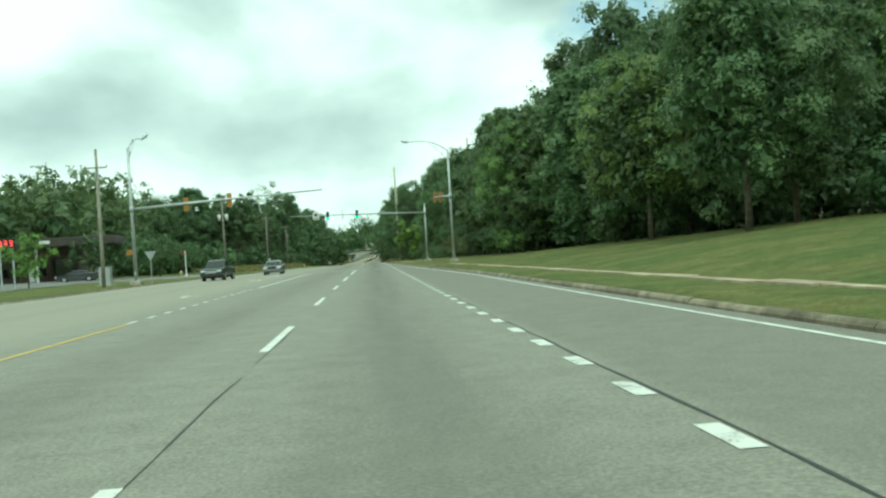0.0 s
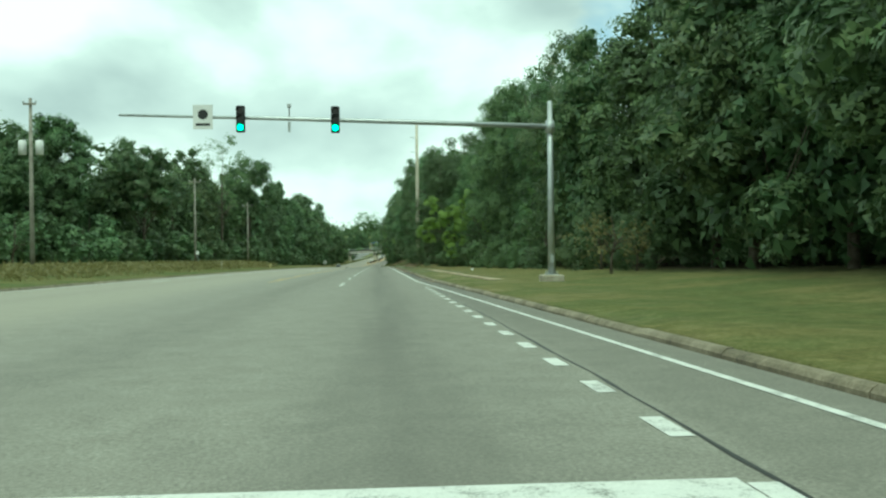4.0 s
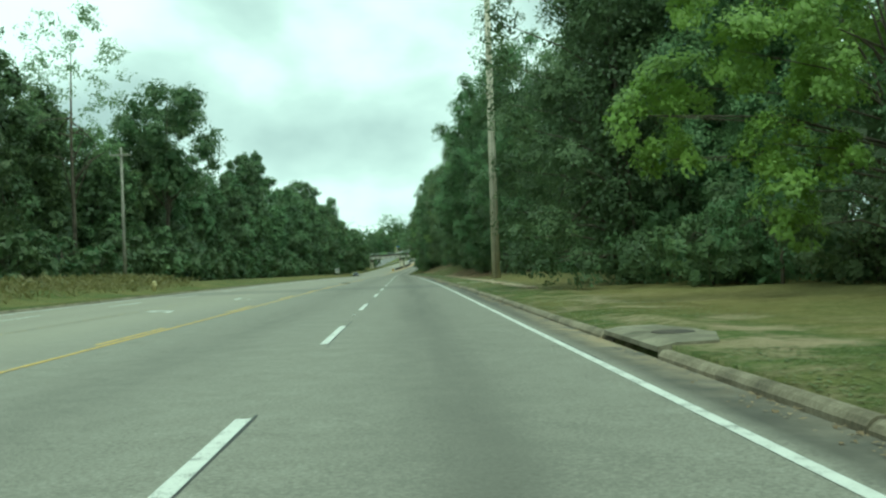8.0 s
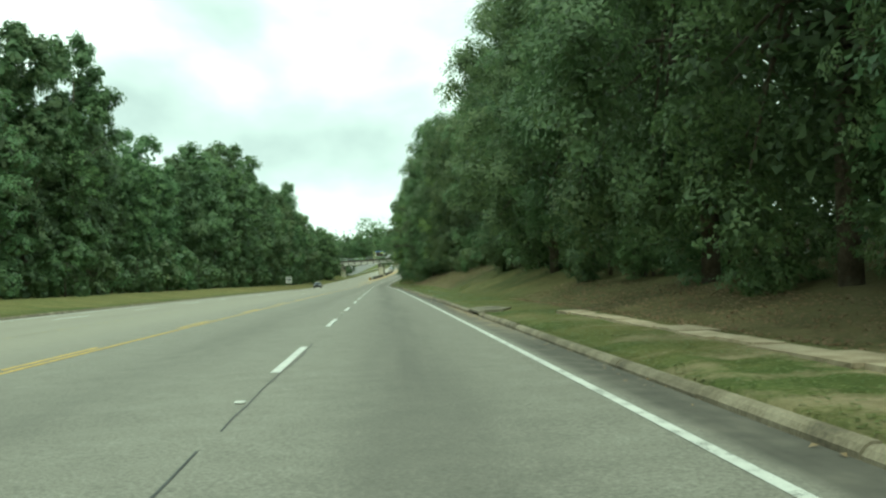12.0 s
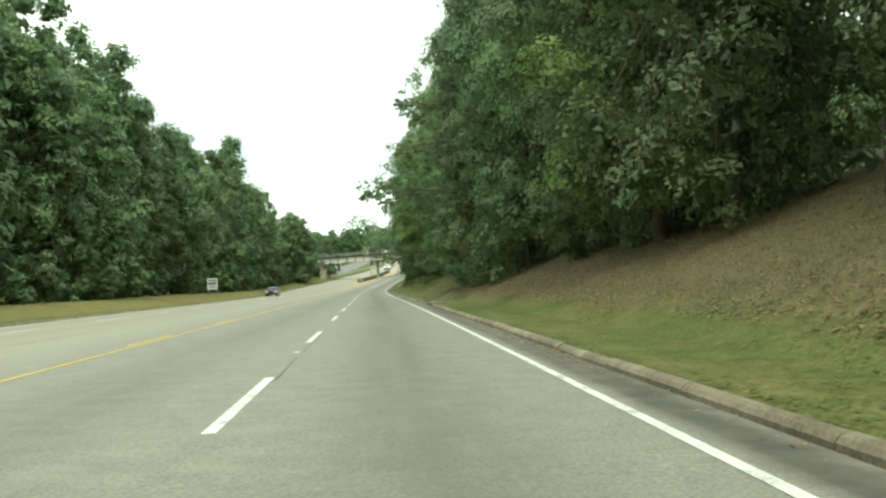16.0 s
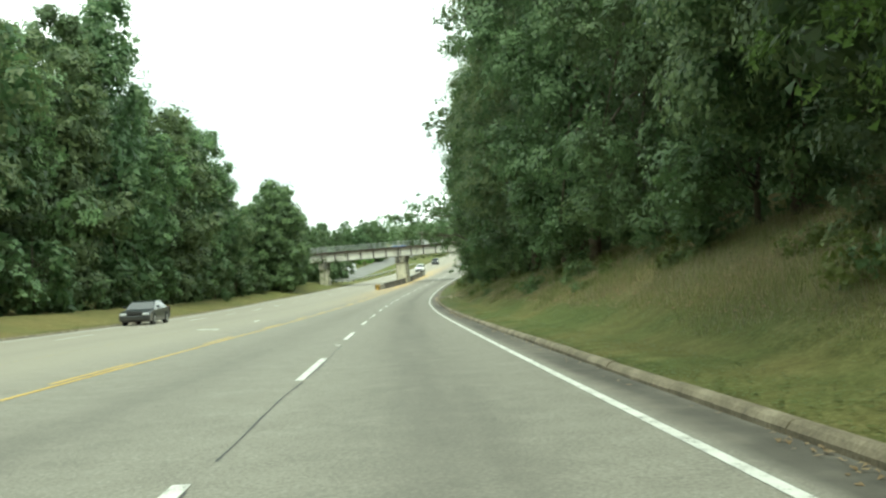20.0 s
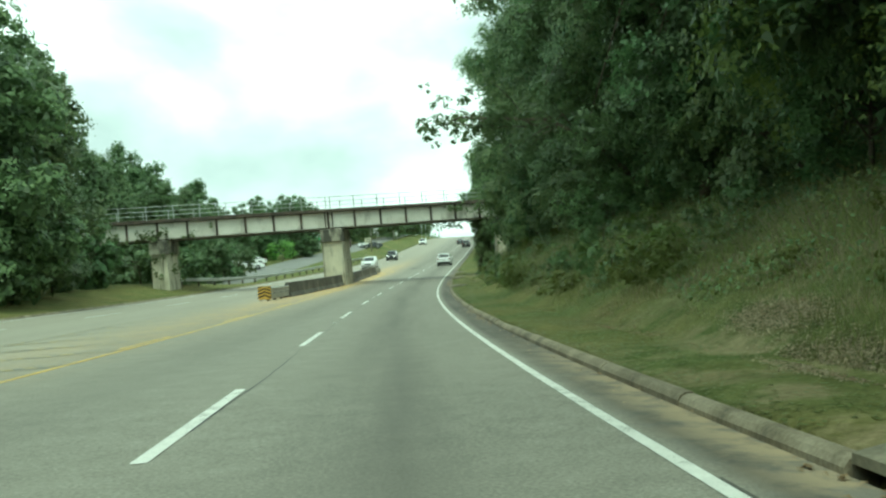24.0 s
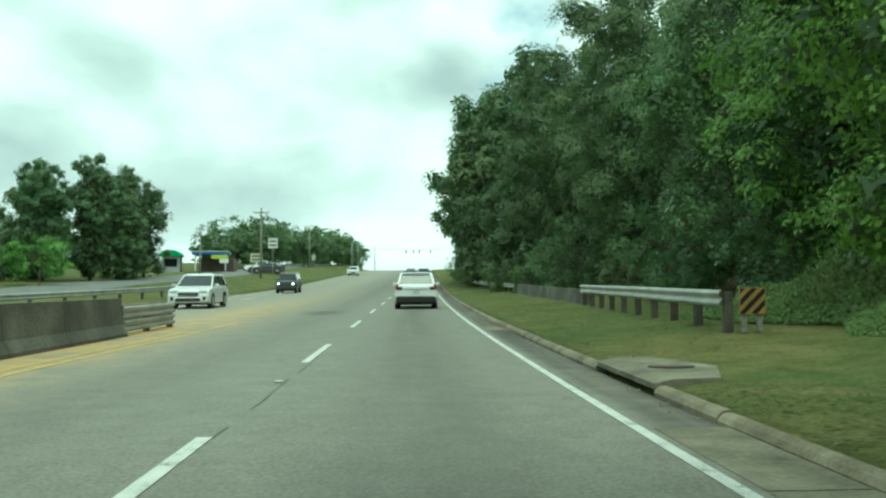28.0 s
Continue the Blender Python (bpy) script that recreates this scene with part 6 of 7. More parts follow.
def wood_pole(s, lat, height, r, label, arms=(), cans=0, lean=0.0, name="utility_pole"):
    """arms: (height, from x, to x)."""
    t = thing(name, label, "utility pole", gm(s, lat))
    g = Geo()
    g.tube([(0, 0, -0.3), (lean * 0.5, 0, height / 2), (lean, 0, height)], [r, r * 0.85, r * 0.62], 12)
    part("pole", g, TPOLE if r > 0.28 else WOODPOLE, t)
    for z, x0, x1 in arms:
        g = Geo()
        g.box(((x0 + x1) / 2, -r, z), (abs(x1 - x0), 0.1, 0.12))
        part("crossarm", g, WOODPOLE, t)
        for x in (x0, x1):
            g = Geo()
            g.tube([(x, -r, z + 0.05), (x, -r, z + 0.28)], [0.05, 0.03], 8)
            part("insulator", g, SIGN_BACK, t)
    for i in range(cans):
        x = (-0.55, 0.55, 0.0)[i]
        g = Geo()
        g.tube([(x, 0, 7.9), (x, 0, 8.75), (x, 0, 8.85)], [0.26, 0.26, 0.18], 12)
        part("transformer", g, SIGN_W, t, "pale grey transformer can")
    return t


wood_pole(72.3, -20.2, 8.0, 0.15, "short grey wooden utility pole")
wood_pole(82.4, -23.0, 11.7, 0.17, "grey wooden utility pole with coiled cables", ((10.1, -0.9, 0.9),))
wood_pole(146, -22.4, 11.6, 0.16, "wooden utility pole with two transformers", ((11.2, -0.4, 0.4),), 2)
wood_pole(196, -21.5, 10.6, 0.15, "wooden utility pole at the wood's edge", ((10.2, -0.7, 0.7),))
wood_pole(243, -21.7, 10.6, 0.15, "wooden utility pole with a crossarm", ((10.0, -0.8, 0.8),))
wood_pole(735, -18.9, 8.6, 0.15, "wooden utility pole with crossarms beside the shops", ((8.0, -0.9, 0.9), (7.2, -0.7, 0.7)))
wood_pole(800, -21.0, 7.0, 0.13, "wooden utility pole up the hill")
wood_pole(738, -27.0, 5.6, 0.13, "wooden pole with a street lamp")
rpole = wood_pole(243, 7.05, 24.6, 0.34, "very tall thick grey transmission pole", name="transmission_pole")
for z in (22.0, 19.6, 17.2):
    g = Geo()
    g.tube([(0, 0, z - 0.15), (-1.15, 0, z + 0.1)], [0.06, 0.05], 8)
    part("insulator_arm", g, GALV, rpole)
g = Geo()
g.tube([(-0.06, -0.32, 0.0), (0.0, -0.24, 20)], 0.035, 6)
part("conduit", g, WOODPOLE, rpole)
wood_pole(192, 21, 24.0, 0.3, "very tall transmission pole rising over the trees", name="transmission_pole")


# ---- vehicles ----
def car_paint(name, colour):
    m, n, l, b = nodes_of(name)
    co = n.new("ShaderNodeTexCoord").outputs["Object"]
    d = noise_node(n, l, co, 3.0, 4.0)
    sp = n.new("ShaderNodeSeparateXYZ")
    l.new(co, sp.inputs[0])
    low = n.new("ShaderNodeMapRange")
    low.inputs[1].default_value, low.inputs[2].default_value, low.inputs[3].default_value, low.inputs[4].default_value = 0.2, 0.7, 0.5, 0.0
    l.new(sp.outputs["Z"], low.inputs[0])
    l.new(mix_node(n, l, math_node(n, l, "MULTIPLY", low.outputs[0], d), colour, (0.2, 0.18, 0.15)), b.inputs["Base Color"])
    b.inputs["Roughness"].default_value = 0.3
    b.inputs["Coat Weight"].default_value = 0.6
    b.inputs["Coat Roughness"].default_value = 0.08
    return m


CAR_WHITE = car_paint("white_car_paint", (0.78, 0.79, 0.79))
CAR_GREY = car_paint("grey_car_paint", (0.16, 0.17, 0.17))
CAR_DARK = car_paint("dark_car_paint", (0.018, 0.022, 0.028))
CAR_GREEN = car_paint("dark_green_car_paint", (0.025, 0.035, 0.03))
GLASS = plain("tinted_car_glass", (0.012, 0.016, 0.017), 0.06, 0, 0, 0.5)
TRIM = plain("black_plastic_trim", (0.018, 0.018, 0.018), 0.6)
TYRE = surface("tyre_rubber", [(0.3, (0.012, 0.012, 0.012)), (0.7, (0.03, 0.03, 0.03))], 0.85, 5, 40, 0.2)
RIM = plain("alloy_rim", (0.42, 0.43, 0.44), 0.3, 0.9)
TAIL = plain("red_tail_lamp", (0.16, 0.01, 0.012), 0.2, 0, 0, 0.6)
HEADLAMP = plain("headlamp_glass", (0.62, 0.64, 0.66), 0.12, 0.2, 0, 0.6)
HEADLIT = plain("lit_headlamp", (1.0, 0.97, 0.9), 0.2, 0, 3.0)
CHROME = plain("chrome", (0.6, 0.6, 0.6), 0.15, 1.0)
PLATE = plain("number_plate", (0.55, 0.56, 0.54), 0.5)

# side outlines: y forward, z up; lower body, then cabin (belt and roof), wheel places
SHAPES = {
    "suv": dict(L=4.95, W=1.98, body=[(-2.42, 0.42), (-2.47, 0.62), (-2.44, 1.02), (-2.30, 1.10), (0.85, 1.10), (1.15, 1.08), (2.10, 1.00), (2.38, 0.88), (2.47, 0.66), (2.44, 0.36), (1.9, 0.24), (-1.9, 0.26)],
                cabin=[(-2.36, 1.08), (-2.08, 1.64), (-1.85, 1.71), (-0.3, 1.74), (0.2, 1.67), (1.32, 1.07)], wheels=(1.45, -1.42), r=0.37),
    "sedan": dict(L=4.85, W=1.84, body=[(-2.38, 0.40), (-2.42, 0.62), (-2.38, 0.98), (-2.2, 1.04), (-1.5, 1.04), (0.85, 0.94), (1.9, 0.84), (2.30, 0.72), (2.42, 0.55), (2.38, 0.28), (1.9, 0.2), (-1.9, 0.22)],
                  cabin=[(-1.75, 1.0), (-1.0, 1.38), (-0.55, 1.45), (0.05, 1.44), (0.45, 1.36), (1.25, 0.92)], wheels=(1.42, -1.38), r=0.33),
    "pickup": dict(L=5.3, W=1.9, body=[(-2.62, 0.55), (-2.64, 0.75), (-2.62, 1.08), (-2.5, 1.1), (0.9, 1.1), (1.15, 1.1), (2.3, 1.06), (2.52, 0.95), (2.62, 0.7), (2.6, 0.48), (2.1, 0.36), (-2.1, 0.4)],
                   cabin=[(-0.85, 1.08), (-0.72, 1.68), (-0.5, 1.75), (0.2, 1.76), (0.5, 1.7), (1.15, 1.08)], wheels=(1.62, -1.62), r=0.38),
    "jeep": dict(L=4.2, W=1.8, body=[(-2.0, 0.55), (-2.04, 0.7), (-2.02, 1.1), (-1.95, 1.14), (0.5, 1.14), (0.75, 1.14), (1.75, 1.10), (1.92, 1.04), (1.98, 0.8), (2.02, 0.5), (1.6, 0.42), (-1.6, 0.44)],
                 cabin=[(-1.98, 1.12), (-1.94, 1.72), (-1.85, 1.80), (0.2, 1.80), (0.45, 1.76), (0.72, 1.12)], wheels=(1.32, -1.25), r=0.4),
}


def car(kind, label, paint, m, lit=False, tailfar=True):
    sh = SHAPES[kind]
    W, L = sh["W"] / 2, sh["L"]
    t = thing({"suv": "suv", "sedan": "sedan_car", "pickup": "pickup_truck", "jeep": "off_road_car"}[kind], label, "car", m, "cars on the road")
    # lower body: the outline at five stations across, drawn in at the sides
    o = sh["body"]
    n = len(o)
    g = Geo()
    cy, cz = 0.0, 0.68
    pts, faces = [], []
    xs = [(-W, 0.93), (-W * 0.97, 0.975), (-W * 0.86, 1.0), (W * 0.86, 1.0), (W * 0.97, 0.975), (W, 0.93)]
    for x, k in xs:
        for y, z in o:
            pts.append((x * (0.95 if z > 1.0 else 1.0), y * (0.985 if k < 0.95 else 1.0), cz + (z - cz) * k))
    for r in range(len(xs) - 1):
        for j in range(n):
            faces.append((r * n + j, r * n + n + j, r * n + n + (j + 1) % n, r * n + (j + 1) % n))
    g.add(pts, faces, False)
    g.add(pts[:n], [list(range(n))])
    g.add(pts[-n:], [list(range(n))[::-1]])
    body = part("body", g, paint, t)
    # cabin
    c = sh["cabin"]
    k = len(c)
    zb, zt = c[0][1], max(z for _, z in c)
    g = Geo()

    def half(z):
        return W * (0.93 - 0.19 * (z - zb) / (zt - zb))
    pts = [(-half(z), y, z) for y, z in c] + [(half(z), y, z) for y, z in c]
    faces = [(j, j + k, j + k + 1, j + 1) for j in range(k - 1)] + [list(range(k)), list(range(2 * k - 1, k - 1, -1))]
    g.add(pts, faces, False)
    part("cabin", g, paint, t)

    def pane(name, y0, z0, y1, z1, inset):
        """A pane across the car between two points of the cabin's outline."""
        d = Vector((0, y1 - y0, z1 - z0)).normalized()
        nrm = Vector((0, d.z, -d.y))
        if nrm.y * (y0 + y1) < 0:
            nrm = -nrm
        q = []
        for y, z in ((y0, z0), (y1, z1)):
            for s_ in (-1, 1):
                q.append(Vector((s_ * (half(z) - inset), y, z)) + nrm * 0.012)
        ge = Geo().add([q[0], q[1], q[3], q[2]], [(0, 1, 2, 3)])
        return part(name, ge, GLASS, t)
    (ya, za), (yb, zb_) = c[-2], c[-1]
    pane("windscreen", ya + (yb - ya) * 0.06, za + (zb_ - za) * 0.06, ya + (yb - ya) * 0.93, za + (zb_ - za) * 0.93, 0.07)
    (ya, za), (yb, zb_) = c[0], c[1]
    pane("rear_window", ya + (yb - ya) * 0.2, za + (zb_ - za) * 0.2, ya + (yb - ya) * 0.93, za + (zb_ - za) * 0.93, 0.09)
    y0, y1 = c[0][0] + 0.25, c[-1][0] - 0.25
    for sd in (-1, 1):
        cuts = [0.0, 0.34, 0.62, 1.0] if kind == "suv" else [0.0, 0.48, 1.0]
        for a, b in zip(cuts[:-1], cuts[1:]):
            lo0, lo1 = y0 + (y1 - y0) * a + 0.04, y0 + (y1 - y0) * b - 0.04
            up0, up1 = max(lo0, c[1][0] + 0.12 + (0.1 if a == 0 else 0)), min(lo1, c[-2][0] - 0.02)
            z0_, z1_ = zb + 0.05, zt - 0.12
            q = [Vector((sd * (half(z0_) + 0.012), lo0, z0_)), Vector((sd * (half(z0_) + 0.012), lo1, z0_)), Vector((sd * (half(z1_) + 0.012), up1, z1_)), Vector((sd * (half(z1_) + 0.012), up0, z1_))]
            part("side_window", Geo().add(q, [(0, 1, 2, 3) if sd > 0 else (3, 2, 1, 0)]), GLASS, t)
        g = Geo()
        g.box((sd * (W + 0.09), c[-1][0] - 0.35, zb + 0.08), (0.2, 0.1, 0.15), bevel=0.03)
        part("wing_mirror", g, paint if kind != "jeep" else TRIM, t)
        for wy in sh["wheels"]:
            r = sh["r"]
            g = Geo()
            g.tube([(sd * (W - 0.10), wy, r), (sd * (W + 0.004), wy, r)], r + 0.07, 20)
            part("wheel_arch", g, TRIM, t)
            g = Geo()
            g.tube([(sd * (W - 0.22), wy, r), (sd * (W - 0.19), wy, r), (sd * (W - 0.0), wy, r), (sd * (W + 0.02), wy, r)], [r * 0.9, r, r, r * 0.88], 22)
            wh = part("tyre", g, TYRE, t)
            g = Geo()
            g.tube([(sd * (W + 0.0), wy, r), (sd * (W + 0.026), wy, r)], r * 0.64, 18)
            for i in range(5):
                w_ = 2 * math.pi * i / 5
                g.box((0, 0, 0), (0.02, r * 0.5, 0.05), Matrix.Translation((sd * (W + 0.03), wy + math.cos(w_) * r * 0.33, r + math.sin(w_) * r * 0.33)) @ Matrix.Rotation(w_, 4, "X"))
            part("rim", g, RIM, wh)
        fy, ry = o[8][0] if kind != "suv" else 2.42, o[1][0]
        zl = {"suv": 0.92, "sedan": 0.72, "pickup": 0.88, "jeep": 0.9}[kind]
        g = Geo()
        g.box((sd * W * 0.72, fy - 0.10, zl - 0.06), (0.42 if kind != "jeep" else 0.2, 0.3, 0.16), bevel=0.05)
        part("headlamp", g, HEADLIT if lit else HEADLAMP, t)
        g = Geo()
        zr = {"suv": 0.98, "sedan": 0.86, "pickup": 0.92, "jeep": 0.95}[kind]
        g.box((sd * W * 0.80, ry + 0.10, zr), (0.34 if kind != "jeep" else 0.12, 0.24, 0.15), bevel=0.04)
        g.box((sd * W * 0.90, ry + 0.13, zr + 0.10), (0.13, 0.18, 0.2), bevel=0.03)
        part("tail_lamp", g, TAIL, t)
        for hy in (-0.75, 0.25):
            part("door_handle", Geo().box((sd * (W * 0.975), hy, 0.92), (0.04, 0.2, 0.035), bevel=0.01), CHROME if kind == "suv" else paint, t)
    ry, fy = o[1][0], o[8][0]
    g = Geo()
    g.box((0, ry + 0.09, 0.45), (2 * W * 0.94, 0.26, 0.34), bevel=0.06)
    part("rear_bumper", g, TRIM if kind in ("suv", "jeep") else paint, t, "dark lower bumper")
    g = Geo()
    g.box((0, fy - 0.10, 0.45), (2 * W * 0.92, 0.28, 0.30), bevel=0.06)
    part("front_bumper", g, TRIM if kind in ("jeep", "pickup") else paint, t)
    g = Geo()
    g.box((0, fy - 0.06, 0.72), (2 * W * 0.5, 0.16, 0.22), bevel=0.03)
    part("grille", g, TRIM if kind != "pickup" else CHROME, t)
    part("number_plate", Geo().box((0, ry - 0.015, 0.80 if kind != "sedan" else 0.68), (0.31, 0.02, 0.155)), PLATE, t)
    if kind == "suv":
        part("lower_grille", Geo().box((0, fy - 0.02, 0.46), (1.25, 0.2, 0.16), bevel=0.03), TRIM, t)
        for zg in (0.68, 0.77):
            part("grille_bar", Geo().box((0, fy + 0.025, zg), (1.05, 0.03, 0.025), bevel=0.008), CHROME, t)
        for sd in (-1, 1):
            part("fog_lamp_trim", Geo().box((sd * 0.78, fy - 0.05, 0.5), (0.2, 0.2, 0.22), bevel=0.04), TRIM, t)
            part("roof_rail", Geo().tube([(sd * 0.66, -1.7, 1.755), (sd * 0.68, -1.5, 1.80), (sd * 0.68, -0.2, 1.80), (sd * 0.66, 0.0, 1.745)], 0.02, 6), TRIM, t)
        part("chrome_strip", Geo().box((0, ry - 0.01, 0.955), (1.1, 0.03, 0.035), bevel=0.01), CHROME, t)
        part("skid_plate", Geo().box((0, ry + 0.02, 0.34), (1.3, 0.06, 0.07), bevel=0.02), CHROME, t)
        part("roof_spoiler", Geo().box((0, c[1][0] - 0.03, 1.69), (1.3, 0.2, 0.05), bevel=0.02), paint, t)
    if kind == "pickup":
        g = Geo()
        g.box((0, -1.72, 1.0), (2 * W * 0.8, 1.5, 0.22))
        part("cargo_bed", g, TRIM, t)
    part("underbody", Geo().box((0, 0, 0.3), (2 * W * 0.82, L * 0.82, 0.2)), TRIM, t)
    return t




def on_road(s, lat, turn=0.0):
    """A pose on the road, tilted with its slope."""
    return rm(s, lat, 0.0) @ Matrix.Rotation(math.atan(float(np.interp(s, RS, RGRADE))), 4, "X") @ Matrix.Rotation(radians(turn), 4, "Z")


car("suv", "white SUV seen from behind with dark lower bumper", CAR_WHITE, on_road(667.3, 0.42))
car("sedan", "grey four-door sedan coming the other way", CAR_GREY, on_road(100.0, -10.3, 180))
car("pickup", "dark green pickup truck coming the other way", CAR_GREEN, on_road(83, -13.4, 176))
car("sedan", "dark sedan in the far outer lane", CAR_DARK, on_road(498, -15.8, 180))
car("suv", "white SUV coming down the hill", CAR_WHITE, on_road(669.5, -10.75, 180))
car("jeep", "boxy dark off-road car with lit headlamps", CAR_DARK, on_road(706, -11.3, 180), True)
car("suv", "dark SUV far ahead near the crest", CAR_DARK, on_road(764, 0.9))
car("sedan", "dark sedan far ahead beside the SUV", CAR_DARK, on_road(788, -1.4))
car("suv", "white car at the crest of the hill", CAR_WHITE, on_road(800, -12.6, 180))
for s_, la_, kd, pt, lb in ((757, -22.5, "pickup", CAR_WHITE, "white pickup parked beside the frontage road"), (752, -21.0, "sedan", CAR_DARK, "dark car parked beside the frontage road"),
                            (116, -35.5, "sedan", CAR_DARK, "dark car at the filling station"), (682, -36, "pickup", CAR_WHITE, "white pickup in the parking lot"),
                            (690, -33.6, "sedan", CAR_WHITE, "white car in the parking lot"), (676, -30.5, "sedan", CAR_WHITE, "white car parked beyond the guardrail")):
    car(kd, lb, pt, gm(s_, la_, 100))


# ---- filling station and the corner of the side road ----
BROWN = surface("dark_brown_fascia", [(0.3, (0.035, 0.028, 0.024)), (0.7, (0.075, 0.06, 0.05))], 0.7, 1.0, 12, 0.1)
WALL_D = surface("shaded_brick_front", [(0.3, (0.10, 0.07, 0.055)), (0.7, (0.2, 0.15, 0.12))], 0.85, 1.5, 14, 0.3)
TARMAC = surface("lot_asphalt", [(0.3, (0.13, 0.128, 0.12)), (0.7, (0.24, 0.235, 0.22))], 0.9, 0.6, 30, 0.3)
lat_row = np.linspace(-75, -17.0, 14)
s_row = np.arange(99, 122.1, 2.3)
ups = np.maximum(ground_up(s_row[:, None], np.broadcast_to(lat_row, (len(s_row), 14))), 0.0) + 0.03
ups[:, -1] = 0.003
solo("side_road", sheet("side_road", s_row, np.stack([lat_row] * len(s_row), 0), ups, TARMAC), TARMAC, "grey asphalt side road joining the main road", "road", "structure")
s_row = np.arange(76, 130, 3.0)
lat_row = np.linspace(-66, -30, 10)
ups = np.maximum(ground_up(s_row[:, None], np.broadcast_to(lat_row, (len(s_row), 10))), 0.0) + 0.05
solo("forecourt", sheet("forecourt", s_row, np.stack([lat_row] * len(s_row), 0), ups, TARMAC), TARMAC, "asphalt forecourt of the filling station", "pavement", "structure")

st = thing("filling_station", "low brown filling station building with deep canopy", "building", gm(126, -46, 8))
part("wall", Geo().box((0, 3, 2.0), (15, 7, 4.4)), WALL_D, st)
part("canopy", Geo().box((3.2, -1.5, 4.9), (19.5, 12, 1.1), bevel=0.08), BROWN, st, "dark brown canopy fascia")
part("roof", Geo().box((0, 3, 4.3), (15.6, 7.6, 0.25)), BROWN, st)
for x in (-5.0, 3.5, 10.5):
    part("column", Geo().box((x, -6.2, 2.2), (0.3, 0.3, 4.4)), SIGN_W, st)
for x in (-4.5, -1.2, 2.2, 5.4):
    wd = part("window", Geo().box((x, -0.52, 1.8), (2.6, 0.06, 2.2)), TRIM, st)
    part("pane", Geo().box((x, -0.56, 1.8), (2.4, 0.02, 2.0)), GLASS, wd)
part("sign_strip", Geo().box((4.8, -7.53, 4.95), (1.2, 0.04, 0.4)), SIGN_W, st)
for x, z in ((-2.5, 0.7), (2.5, 0.7)):
    part("fuel_pump", Geo().box((x, -4.8, 0.95), (0.8, 0.5, 1.8), bevel=0.06), SIGN_W, st)
ps = thing("price_sign", "red lit price display of the filling station", "sign", gm(92, -34.6))
part("post", Geo().box((-0.6, 0, 1.9), (0.15, 0.15, 3.8)).box((0.6, 0, 1.9), (0.15, 0.15, 3.8)), GALV, ps)
part("panel", Geo().box((0, 0, 4.3), (1.9, 0.2, 0.9), bevel=0.03), TRIM, ps)
for i, x in enumerate((-0.5, 0.0, 0.5)):
    g = Geo()
    for zz in (4.05, 4.3, 4.55):
        g.box((x, -0.115, zz), (0.28, 0.02, 0.06))
    g.box((x + 0.13, -0.115, 4.3), (0.06, 0.02, 0.5))
    part("digit_bars", g, RED_D, ps)
ct = thing("signal_cabinet", "grey metal traffic signal cabinet", "cabinet", gm(79, -21.9))
part("body", Geo().box((0, 0, 0.78), (0.95, 0.65, 1.45), bevel=0.03), SIGN_BACK, ct)
part("plinth", Geo().box((0, 0, 0.02), (1.2, 0.9, 0.2)), SLAB, ct)
part("door", Geo().box((0, -0.33, 0.8), (0.8, 0.02, 1.2)), SIGN_BACK, ct)
part("lid", Geo().box((0, 0, 1.53), (1.05, 0.75, 0.06), bevel=0.02), SIGN_BACK, ct)
yl = thing("yield_sign", "grey back of a triangular give-way sign", "road sign", gm(82.5, -19.0))
part("post", Geo().box((0, 0, 1.2), (0.06, 0.06, 2.5)), GALV, yl)
g = Geo()
g.prism([(-0.5, 2.75), (0.5, 2.75), (0.0, 1.9)], -0.03, -0.045)
part("plate", g, SIGN_BACK, yl)
ys_ = thing("warning_sign", "small yellow sign on a white post", "road sign", gm(84.5, -20.9))
part("post", Geo().box((0, 0, 1.5), (0.1, 0.1, 3.2)), SIGN_W, ys_)
part("plate", Geo().box((-0.32, -0.06, 2.75), (0.55, 0.03, 0.5), bevel=0.01), SIGNAL_Y, ys_)
ss_ = thing("marker_post", "white post with a small red sign at the side road", "sign post", gm(111, -21.6))
part("post", Geo().box((0, 0, 1.5), (0.11, 0.11, 3.1)), SIGN_W, ss_)
part("sign_plate", Geo().box((-0.25, -0.05, 2.8), (0.35, 0.03, 0.3)), plain("red_sign", (0.3, 0.03, 0.03), 0.5), ss_)
part("base", Geo().tube([(0, 0, 0.0), (0, 0, 0.25)], 0.16, 10), SIGN_W, ss_)
HYDRANT_Y = surface("pale_yellow_paint", [(0.3, (0.5, 0.42, 0.2)), (0.7, (0.66, 0.58, 0.32))], 0.5, 4.0, 30, 0.05)
hb = thing("hydrant", "small pale yellow fire hydrant on the verge", "hydrant", gm(233, -16.9))
part("barrel", Geo().tube([(0, 0, 0), (0, 0, 0.5), (0, 0, 0.62), (0, 0, 0.7)], [0.11, 0.11, 0.14, 0.04], 10), HYDRANT_Y, hb)
part("nozzle", Geo().tube([(-0.2, 0, 0.45), (0.2, 0, 0.45)], 0.06, 8), HYDRANT_Y, hb)
copy_thing(hb, gm(114, -22.8))
ms = thing("mile_post", "small pale marker beside the far kerb", "marker", gm(197, -18.6))
part("post", Geo().box((0, 0, 0.4), (0.08, 0.08, 0.9)), SIGN_W, ms)
mb = thing("mailbox_post", "small pale utility box on a pole", "utility box", gm(195.6, -21.2))
part("box", Geo().box((0, 0, 1.75), (0.34, 0.2, 0.4), bevel=0.03), SIGN_W, mb)
part("bracket", Geo().box((0.05, 0, 0.8), (0.06, 0.06, 1.7)), GALV, mb)
